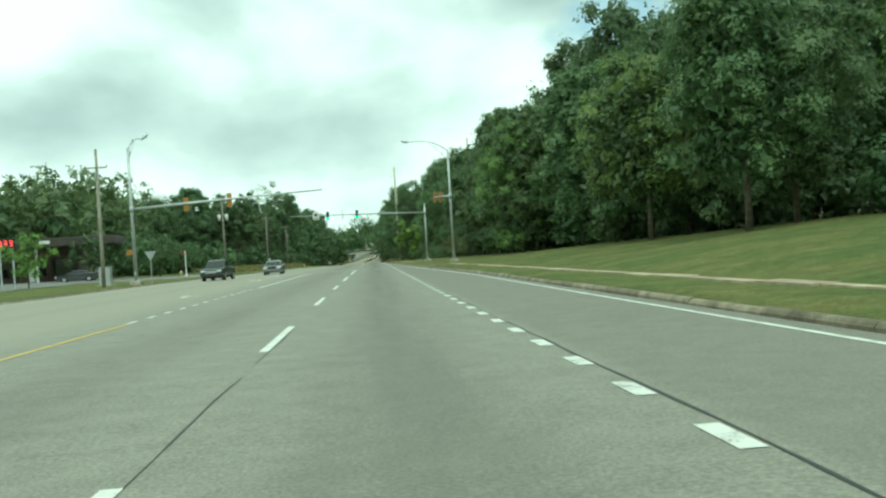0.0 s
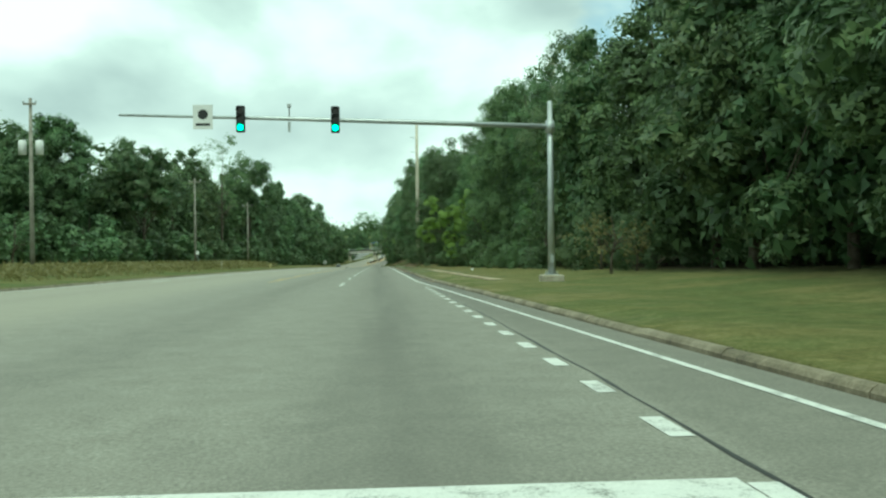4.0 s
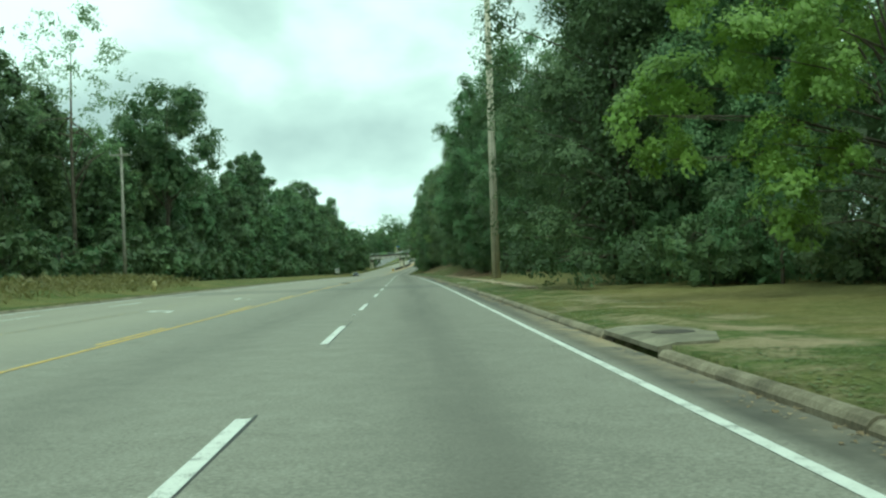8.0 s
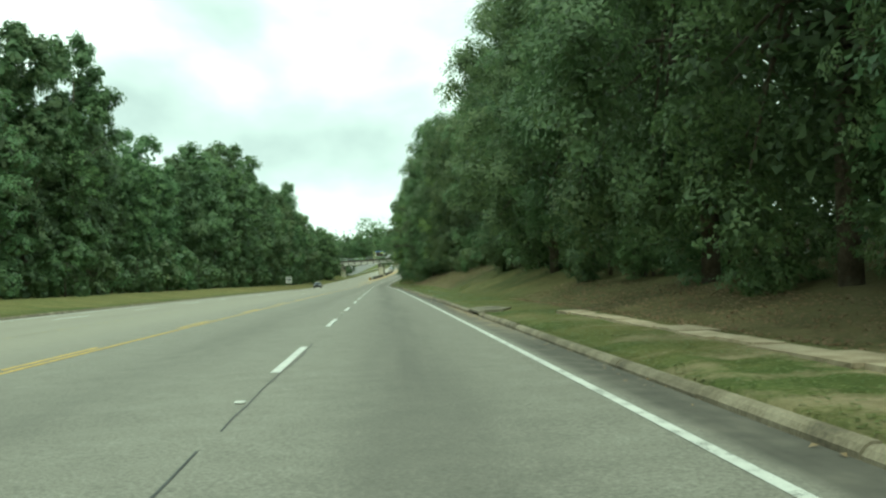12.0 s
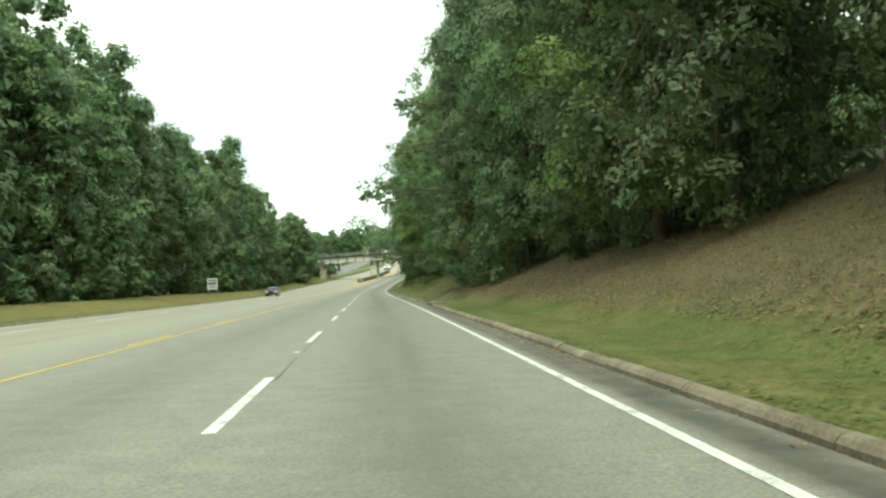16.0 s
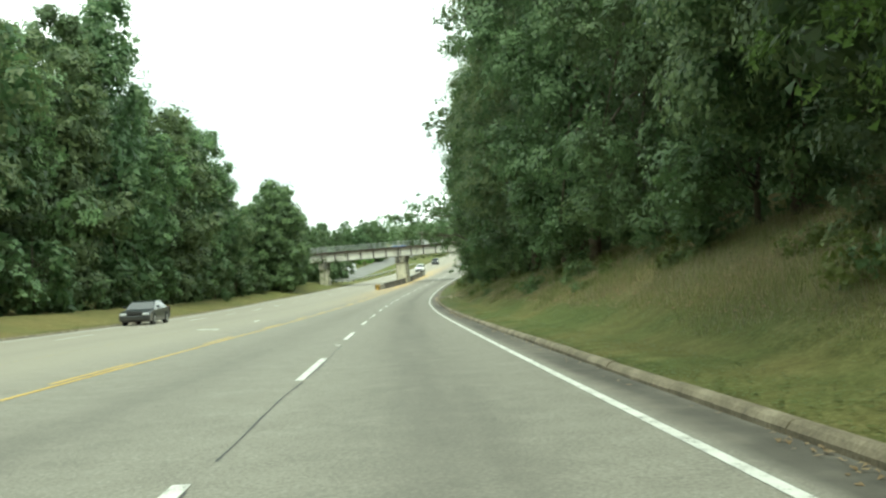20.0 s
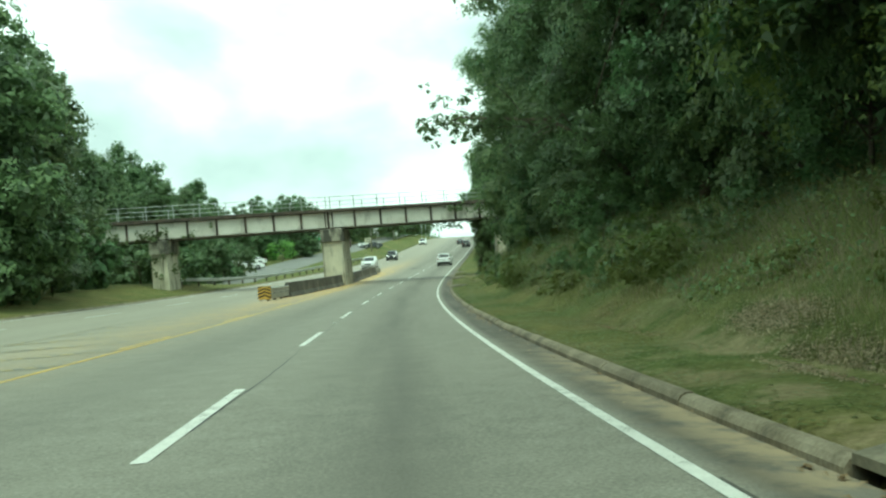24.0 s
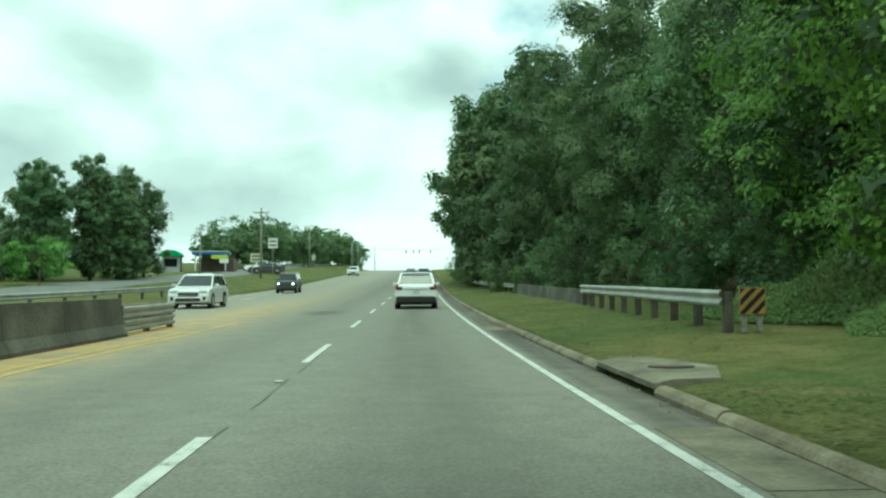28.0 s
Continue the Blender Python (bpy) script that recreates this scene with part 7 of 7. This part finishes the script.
# land sale board
bd = thing("sale_board", "white land-sale board with dark lettering bars on posts", "sign", gm(469, -20.15, -4))
part("board", Geo().box((0, 0, 1.55), (1.3, 0.04, 1.4), bevel=0.006), SIGN_W, bd)
for x in (-0.5, 0.5):
    part("post", Geo().box((x, 0.05, 0.9), (0.09, 0.09, 2.1)), WOODPOLE, bd)
GREYTX = plain("grey_lettering", (0.10, 0.11, 0.12), 0.6)
for z, w, h in ((1.98, 1.0, 0.2), (1.62, 1.15, 0.26), (1.32, 0.8, 0.12), (1.1, 1.0, 0.1)):
    part("text_bar", Geo().box((0, -0.026, z), (w, 0.008, h), Matrix.Rotation(radians(0), 4, "Y")), GREYTX, bd)

# ---- board fence on top of the bank ----
FENCE_W = surface("weathered_fence_boards", [(0.3, (0.08, 0.058, 0.038)), (0.5, (0.15, 0.11, 0.075)), (0.7, (0.23, 0.175, 0.125))], 0.9, 1.2, 22, 0.4, vary=0.35)
# weathered post colour, deepened further for the shade under the trees
FENCE_P = surface("shade_dark_fence_posts", [(0.3, (0.027, 0.0204, 0.015)), (0.7, (0.06, 0.0468, 0.033))], 0.9, 2.0, 24, 0.4)
fence = thing("wooden_fence", "weathered brown board fence with dark posts on the bank", "fence")
FA, FB, FL = 350.72, 365.36, 10.2
q = FA
while q <= FB + 0.01:
    part("post", Geo().box((0, 0, 0.72), (0.12, 0.12, 1.75), bevel=0.01), FENCE_P, fence, m=gm(q, FL - 0.1))
    q += 2.44
q = FA
board_mesh = Geo().box((0, 0, 0.75), (0.022, 0.148, 1.45), bevel=0.004).mesh("board", FENCE_W)
rf = random.Random(8)
while q < FB:
    m = gm(q, FL, rf.uniform(-1.5, 1.5))
    part("board", board_mesh, FENCE_W, fence, m=m @ Matrix.Translation((0, 0, rf.uniform(-0.03, 0.03))))
    q += 0.16
for z in (0.22, 0.78, 1.36):
    q = FA
    while q < FB - 0.1:
        a_, b_ = gp(q, FL - 0.045) + Vector((0, 0, z)), gp(q + 2.44, FL - 0.045) + Vector((0, 0, z))
        g = Geo()
        g.box((0, 0, 0), (0.05, (b_ - a_).length, 0.09), look(a_.lerp(b_, 0.5), b_) @ Matrix.Rotation(radians(-90), 4, "X"))
        part("rail", g, FENCE_P, fence)
        q += 2.44

# ---- litter on the verge ----
lit = [(8.6, 5.5, 0.10), (8.2, 5.35, 0.08), (339.5, 4.15, 0.16), (173, 5.4, 0.15), (163, 8.3, 0.4)]
for s_, la_, z_ in lit:
    up_ = max(float(ground_up(s_, la_)), 0.0)
    g = Geo()
    rr = random.Random(int(s_ * 10))
    n_ = 6
    ring = [(math.cos(i / n_ * 6.283) * z_ * rr.uniform(0.6, 1.1), math.sin(i / n_ * 6.283) * z_ * rr.uniform(0.5, 1.0), 0.01) for i in range(n_)]
    tp = [(x * 0.5, y * 0.5, z_ * rr.uniform(0.3, 0.6)) for x, y, _ in ring]
    g.add(ring + tp, [(i, (i + 1) % n_, n_ + (i + 1) % n_, n_ + i) for i in range(n_)] + [list(range(n_, 2 * n_))])
    solo("litter", g, SIGN_W, "crumpled white litter lying on the verge", "litter", m=rm(s_, la_, up_) @ Matrix.Scale(0.5, 4))
db = Geo()
for i in range(6):
    db.box((0, 0, 0), (0.25, 0.08, 0.03), Matrix.Translation((0.1 * i - 0.25, 0.05 * (i % 3), 0.03)) @ Matrix.Rotation(i * 1.3, 4, "Z") @ Matrix.Rotation(0.3 * (i % 2), 4, "X"))
solo("road_debris", db, RUST, "dark scrap of debris lying in the road", "debris", m=rm(256, -5.55, 0.01))

# ---- shops up the hill ----
BLUE = plain("blue_fascia", (0.03, 0.13, 0.45), 0.5)
LIME = plain("yellow_green_fascia", (0.45, 0.55, 0.06), 0.5)
AWN = plain("green_awning", (0.03, 0.33, 0.12), 0.6)
sh_ = thing("corner_shop", "shop with blue and yellow-green canopy fascia", "shop", gm(761, -30.2, 6) @ Matrix.Scale(0.8, 4))
part("wall", Geo().box((0, 4, 1.3), (6.5, 6, 2.8)), WALL_D, sh_)
part("canopy", Geo().box((-0.6, -1, 3.25), (6.4, 6, 0.5), bevel=0.03), BLUE, sh_, "blue canopy edge")
part("fascia", Geo().box((1.2, -4.2, 2.5), (3.0, 0.3, 0.7), bevel=0.03), LIME, sh_, "yellow-green fascia")
part("sign_panel", Geo().box((2.0, -4.4, 1.75), (1.6, 0.1, 0.8)), SIGN_W, sh_)
part("roof_edge", Geo().box((-0.6, -1, 3.55), (6.6, 6.2, 0.12)), SIGN_W, sh_)
for x in (-3.2, 2.2):
    part("column", Geo().box((x, -3.6, 1.5), (0.25, 0.25, 3.0)), SIGN_W, sh_)
kk = thing("kiosk", "small kiosk with rounded green awning", "kiosk", gm(757, -35.6, 6) @ Matrix.Scale(1.15, 4))
part("wall", Geo().box((0, 0, 1.0), (2.2, 2.2, 2.2)), SIGN_BACK, kk)
g = Geo()
g.prism([(math.cos(a) * 1.35, 1.9 + math.sin(a) * 0.8) for a in np.linspace(0, math.pi, 9)], -1.6, 1.2)
part("awning", g, AWN, kk)
part("window", Geo().box((0, -1.12, 1.1), (1.6, 0.04, 1.0)), GLASS, kk)


def board_sign(s, lat, zc, w, h, label, mat, post=True, bars=2):
    t = thing("roadside_sign", label, "sign", gm(s, lat))
    part("panel", Geo().box((0, 0, zc), (w, 0.12, h), bevel=0.02), mat, t)
    if post:
        for x in (-w * 0.35, w * 0.35) if w > 1.2 else (0,):
            part("post", Geo().box((x, 0.08, zc / 2), (0.1, 0.1, zc)), WOODPOLE, t)
    for i in range(bars):
        part("text_bar", Geo().box((0, -0.065, zc + h * (0.2 - 0.4 * i)), (w * 0.7, 0.012, h * 0.16)), GREYTX, t)


board_sign(742, -18.6, 4.4, 1.2, 1.3, "white square shop sign on a tall post", SIGN_W)
board_sign(738, -20.0, 2.3, 1.5, 1.1, "pale shop board on two posts", surface("cream_board", [(0.3, (0.5, 0.47, 0.33)), (0.7, (0.62, 0.6, 0.45))], 0.6, 2, 20, 0.02))
board_sign(800, -20.2, 1.9, 0.7, 0.9, "small white speed sign beside the road", SIGN_W)
sl = thing("street_lamp", "tall galvanised street lamp on the hill", "street lamp", gm(830, -15.2))
steel_pole(sl, 6.6, 0.1, 0.06, False)
part("lamp_arm", Geo().tube([(0, 0, 6.5), (0.6, 0, 6.9), (1.3, 0, 6.9)], 0.04, 6), GALV, sl)
copy_thing(sl, gm(846, -15.0))
# far signals over the crest
fs = thing("traffic_signal_span", "far traffic signals hanging over the crest", "traffic signal", rm(905, 0, 0))
part("span_wire", Geo().tube([(-14, 0, 7.2), (0, 0, 6.9), (12, 0, 7.2)], 0.03, 5), TRIM, fs)
for x in (-14, 12):
    part("pole", Geo().tube([(x, 0, 0), (x, 0, 8)], 0.15, 8), GALV, fs)
for x in (-4.5, -2.2, -0.5, 3.0):
    signal_head(fs, Matrix.Translation((x, 0, 6.4)))

# frontage road and lots on the far side after the bridge
s_row = np.arange(640, 900, 6.0)
lat_row = np.array([-30.0, -27.0, -24.5, -22.5])
ups = np.maximum(ground_up(s_row[:, None], np.broadcast_to(lat_row, (len(s_row), 4))), -5) + 0.04
solo("frontage_road", sheet("frontage_road", s_row, np.stack([lat_row] * len(s_row), 0), ups, TARMAC), TARMAC, "pale frontage road beside the shops", "road", "structure")

# ---- weeds and tall grass ----
rg = np.random.default_rng(15)


def blades(name, label, s, lat, up, size, mat, aspect, lift):
    """Countless small blades; lift: how far they stand up."""
    n_ = len(s)
    nr = np.array([0, 0, 1.0 - lift]) + rg.normal(0, 0.35 + lift * 0.6, (n_, 3))
    me = leaf_mesh(name, rp_many(s, lat, ground_up(s, lat) + up), nr, size, mat, rg, aspect)
    solo(name, me, mat, label, "grass", "stuff")


TURF = leaf_material("turf_blades", (0.06, 0.096, 0.027), (0.11, 0.15, 0.045), (0.215, 0.215, 0.085), 0.1, 0.2)


def stalks(name, label, s, lat, hgt, width, mat, lean=0.3):
    """Upright tapering stalks of grass, one triangle each."""
    n_ = len(s)
    b = rp_many(s, lat, ground_up(s, lat))
    a = rg.uniform(0, math.pi, n_)
    side = np.stack([np.cos(a), np.sin(a), 0 * a], 1) * width
    tip = b + np.stack([rg.normal(0, lean, n_) * hgt, rg.normal(0, lean, n_) * hgt, hgt], 1)
    q = np.stack([b - side, b + side, tip], 1).reshape(-1, 3)
    me = bpy.data.meshes.new(name)
    me.from_pydata([tuple(x) for x in q], [], [(3 * k, 3 * k + 1, 3 * k + 2) for k in range(n_)])
    me.materials.append(mat)
    solo(name, me, mat, label, "grass", "stuff")


BANK = leaf_material("rough_bank_grass", (0.14, 0.16, 0.055), (0.25, 0.265, 0.105), (0.42, 0.375, 0.19), 0.1, 0.6)
SEDGE = leaf_material("brown_seed_grass", (0.21, 0.18, 0.125), (0.36, 0.31, 0.21), (0.54, 0.46, 0.32), 0.1, 0.5)
for mt, label, n, tall, shift in ((BANK, "rough grass and weeds on the bank", 190000, 0.26, 0.0), (SEDGE, "dry brown grass on the bank", 150000, 0.2, 1.7)):
    s = rg.uniform(322, 613, n)
    edge = np.interp(s, [322, 380, 430, 500, 530, 613], [5.2, 5.2, 5.0, 5.4, 5.0, 4.9]) + 0.35 * np.sin(s * 0.37) + 0.25 * np.sin(s * 1.1 + 1)
    la = edge + rg.uniform(0, 1, n) ** 1.2 * np.interp(s, [322, 400, 500, 613], [7.5, 6.0, 5.5, 5.0])
    patch = np.sin(s * 0.61 + la * 0.8 + shift) * np.sin(la * 1.3 - s * 0.23 + shift) * 0.5 + 0.5
    keep = rg.uniform(0, 1, n) < (0.25 + 0.75 * patch) * np.interp(s, [322, 362, 376, 400, 420, 613], [0.9, 0.9, 0.45, 0.45, 1, 1])
    s, la, patch, edge = s[keep], la[keep], patch[keep], edge[keep]
    stalks("tall_grass", label, s, la, rg.uniform(0.25, 1.0, len(s)) * tall * (0.5 + 0.7 * patch) * np.clip((la - edge) * 0.8 + 0.3, 0.3, 1.0) * np.interp(s, [322, 415, 435, 500, 540], [0.55, 0.8, 1.7, 1.7, 1.1]), 0.007, mt)
# short mown turf beside the kerb, thin where the verge is worn
n = 280000
s = rg.uniform(150, 665, n)
la = right_kerb(s) + 0.13 + rg.uniform(0, 1, n) ** 1.3 * 3.4
worn = np.sin(s * 0.63 + la * 1.1) * np.sin(s * 0.171 + la * 0.6 + 2) + 0.4 * np.sin(s * 2.9 + la * 3.1)
keep = (rg.uniform(0, 1, n) < 0.6 + 0.25 * worn) & (np.abs(s - 182.6) > 2.4) & ((np.abs(la - 5.1) > 0.3) | (s > 283) | ((s > 170) & (s < 208.5))) & (np.abs(s - 288.0) > 2.4) & (np.abs(s - 396.0) > 2.4) & (np.abs(s - 595.5) > 2.4) & (np.abs(s - 616.0) > 4.6) & (np.abs(s - 632.8) > 2.0) & (np.abs(s - 535.3) > 2.4)
s, la = s[keep], la[keep]
me = leaf_mesh("mown_grass", rp_many(s, la, ground_up(s, la) + rg.uniform(0.01, 0.035, len(s))), np.array([0, 0, 1.0]) + rg.normal(0, 0.09, (len(s), 3)), 0.055, TURF, rg, 0.4, True)
solo("mown_grass", me, TURF, "short mown grass on the verge", "grass", "stuff")
# rank weeds, waist high, from the mown strip up to the trees
OLIVE = leaf_material("rank_green_weeds", (0.17, 0.215, 0.075), (0.29, 0.335, 0.125), (0.44, 0.44, 0.2), 0.1, 0.5)
for mt, label, n, lo, shift in ((OLIVE, "rank green weeds covering the bank", 135000, 0.35, 0.0), (SEDGE, "feathery brown seed grass among the bank's weeds", 62000, 0.5, 2.1)):
    s = rg.uniform(500, 612, n)
    edge = np.interp(s, [500, 540, 560, 590, 612], [6.8, 6.2, 5.7, 5.2, 5.0]) + np.sin(s * 0.8) * 0.3
    la = edge + rg.uniform(0, 1, n) ** 1.2 * 5.4
    tuft = np.sin(s * 1.3 + la * 0.7 + shift) * np.sin(la * 1.9 + s * 0.41 + shift) * 0.5 + 0.5
    keep = rg.uniform(0, 1, n) < (0.25 + 0.75 * tuft) * np.interp(s, [500, 530, 545], [0.15, 0.6, 1])
    s, la, tuft, edge = s[keep], la[keep], tuft[keep], edge[keep]
    stalks("tall_weeds", label, s, la, rg.uniform(lo, 1.3, len(s)) * (0.5 + 0.5 * tuft) * np.clip((la - edge) * 0.4 + 0.12, 0.12, 0.62), 0.012, mt, 0.5)
# leafy herbs in drifts among the weeds
for mt, label, n, shift in ((WEED_L, "leafy green herbs in drifts on the bank", 70000, 0.4), (LEAF, "dark leafy herbs on the bank", 36000, 2.6)):
    s = rg.uniform(528, 612, n)
    edge = np.interp(s, [528, 560, 590, 612], [6.0, 5.6, 5.2, 5.0]) + np.sin(s * 0.8) * 0.3
    la = edge + rg.uniform(0, 1, n) ** 1.1 * 5.6
    drift = np.sin(s * 0.9 + la * 1.1 + shift) * np.sin(la * 1.5 - s * 0.37 + shift) + 0.35 * np.sin(s * 3.7 + la * 2.9)
    keep = rg.uniform(0, 1, n) < np.clip(0.35 + drift, 0.04, 1)
    s, la, drift, edge = s[keep], la[keep], drift[keep], edge[keep]
    tall = np.clip((la - edge) * 0.4 + 0.1, 0.1, 0.8) * (0.55 + 0.45 * np.clip(drift, 0, 1))
    me = leaf_mesh("leafy_weeds", rp_many(s, la, ground_up(s, la) + tall * rg.uniform(0.1, 1, len(s)) ** 0.7), np.array([-0.5, -0.3, 0.8]) + rg.normal(0, 0.45, (len(s), 3)), 0.085, mt, rg, 0.6)
    solo("leafy_weeds", me, mt, label, "weeds", "stuff")
n = 26000
s, la = rg.uniform(597, 621, n), 5.9 + rg.uniform(0, 1, n) * 4.8
la += np.sin(s * 0.9) * 0.3
stalks("tall_weeds", "dry brown grass on the slope under the bridge end", s, la, rg.uniform(0.12, 0.5, n), 0.012, SEDGE)
STRAW = leaf_material("dry_straw", (0.22, 0.18, 0.11), (0.4, 0.33, 0.22), (0.58, 0.5, 0.36), 0.1, 0.2)
n = 15000
cx = rg.choice(5, n)
a_, r_ = rg.uniform(0, 6.283, n), np.sqrt(rg.uniform(0, 1, n)) * rg.uniform(0.5, 1.1, n)
s = np.array([540.5, 537.0, 543.5, 531.0, 525.0])[cx] + np.cos(a_) * r_ * np.array([2.2, 1.6, 1.8, 2.4, 1.8])[cx]
la = np.array([4.7, 4.2, 5.3, 4.6, 5.2])[cx] + np.sin(a_) * r_ * np.array([0.55, 0.35, 0.45, 0.5, 0.4])[cx]
me = leaf_mesh("dry_straw", rp_many(s, la, ground_up(s, la) + 0.03), np.array([0, 0, 1.0]) + rg.normal(0, 0.1, (n, 3)), 0.075, STRAW, rg, 0.25)
solo("dry_straw", me, STRAW, "pale dry straw lying in patches on the bank", "straw", "stuff")
n = 12000
s = rg.uniform(130, 250, n)
blades("tall_grass", "tall dry grass across the road", s, -17.3 - rg.uniform(0, 1, n) * 7.5, rg.uniform(0.0, 0.8, n), 0.5, WEED, 0.16, 0.6)
# mound of rank weeds between the bridge and the guardrail
WILD = leaf_material("wild_grass", (0.16, 0.20, 0.06), (0.28, 0.315, 0.11), (0.45, 0.42, 0.2), 0.1, 0.75)


def mound(n_):
    """Places on the mound and how tall the weeds stand there."""
    s_ = rg.uniform(621.5, 643, n_)
    edge_ = np.interp(s_, [621, 626, 631, 637, 640, 643], [6.0, 6.4, 6.7, 7.4, 6.5, 6.6]) + 0.25 * np.sin(s_ * 1.7)
    la_ = edge_ + rg.uniform(0, 1, n_) ** 1.2 * 5.6
    lump = 0.7 + 0.2 * np.sin(s_ * 1.1 + la_ * 0.9) + 0.15 * np.sin(s_ * 2.7 - la_ * 1.9)
    return s_, la_, np.clip((la_ - edge_) * 0.75 + 0.12, 0.12, 2.1) * lump * np.interp(s_, [621, 626, 636, 640, 643], [0.5, 1, 1, 0.75, 0.4])


for mt, label, n, sz in ((CREEP, "mound of bright leafy weeds beside the bridge", 52000, 0.085), (WEED_L, "olive herbs in the mound of weeds beside the bridge", 40000, 0.075)):
    s, la, tall = mound(n)
    me = leaf_mesh("leafy_weeds", rp_many(s, la, ground_up(s, la) + tall * rg.uniform(0.05, 1, n) ** 0.6), np.array([-0.5, -0.3, 0.8]) + rg.normal(0, 0.5, (n, 3)), sz, mt, rg, 0.5)
    solo("leafy_weeds", me, mt, label, "weeds", "stuff")
s, la, tall = mound(26000)
stalks("tall_grass", "seeding grass standing in the mound of weeds", s, la, rg.uniform(0.4, 1.12, len(s)) * tall, 0.012, WILD, 0.35)
n = 34000
s = np.where(rg.uniform(0, 1, n) < 0.62, 412 - rg.uniform(0, 1, n) ** 1.3 * 82, np.where(rg.uniform(0, 1, n) < 0.5, rg.uniform(255, 300, n), rg.uniform(425, 500, n)))
la = np.where(s < 310, 5.6, 5.2) + rg.uniform(0, 1, n) * np.where(s < 310, 3.5, 6.0)
DEAD = leaf_material("dead_leaves", (0.15, 0.10, 0.06), (0.3, 0.2, 0.12), (0.52, 0.4, 0.28), 0.1)
fall = leaf_mesh("fallen_leaves", rp_many(s, la, ground_up(s, la) + 0.04), np.array([0, 0, 1.0]) + rg.normal(0, 0.09, (n, 3)), 0.11, DEAD, rg, 0.6)
solo("fallen_leaves", fall, DEAD, "brown fallen leaves on the wooded bank", "leaves", "stuff")
n = 16000
s, la = rg.uniform(496, 552, n), 4.3 + rg.uniform(0, 1, n) ** 1.5 * 3.6
keep = rg.uniform(0, 1, n) < 0.12 + 0.88 * (np.sin(s * 0.55 + la) * np.sin(la * 1.6 + s * 0.17) > 0.1)
s, la = s[keep], la[keep]
fall = leaf_mesh("fallen_leaves", rp_many(s, la, ground_up(s, la) + 0.03), np.array([0, 0, 1.0]) + rg.normal(0, 0.1, (len(s), 3)), 0.06, DEAD, rg, 0.6, True)
solo("fallen_leaves", fall, DEAD, "brown leaf litter at the foot of the bank", "leaves", "stuff")

# debris washed along the gutter
n = 9000
s = rg.uniform(128, 655, n)
s = s[rg.uniform(0, 1, n) < 0.15 + 0.85 * (np.sin(s * 0.21) * np.sin(s * 0.053 + 1) > 0.25)]
la = right_kerb(s) - 0.02 - np.abs(rg.normal(0, 0.16, len(s)))
gd = leaf_mesh("gutter_debris", rp_many(s, la, 0.012), np.array([0, 0, 1.0]) + rg.normal(0, 0.1, (len(s), 3)), 0.07, DEAD, rg, 0.6)
solo("gutter_debris", gd, DEAD, "brown leaves and grit along the gutter", "debris", "stuff")
for s_, la_, ln in ((196.5, 2.62, 0.9), (232.0, 2.55, 0.6), (404.5, 2.6, 1.2), (410.0, 2.5, 0.7), (566, 2.6, 0.8)):
    tw = solo("twig", Geo().tube([(0, 0, 0.015), (ln * 0.5, 0.06, 0.03), (ln, -0.03, 0.015)], [0.012, 0.01, 0.005], 5), BARK, "thin fallen twig lying in the gutter", "twig", m=rm(s_, la_, 0.005, 70))
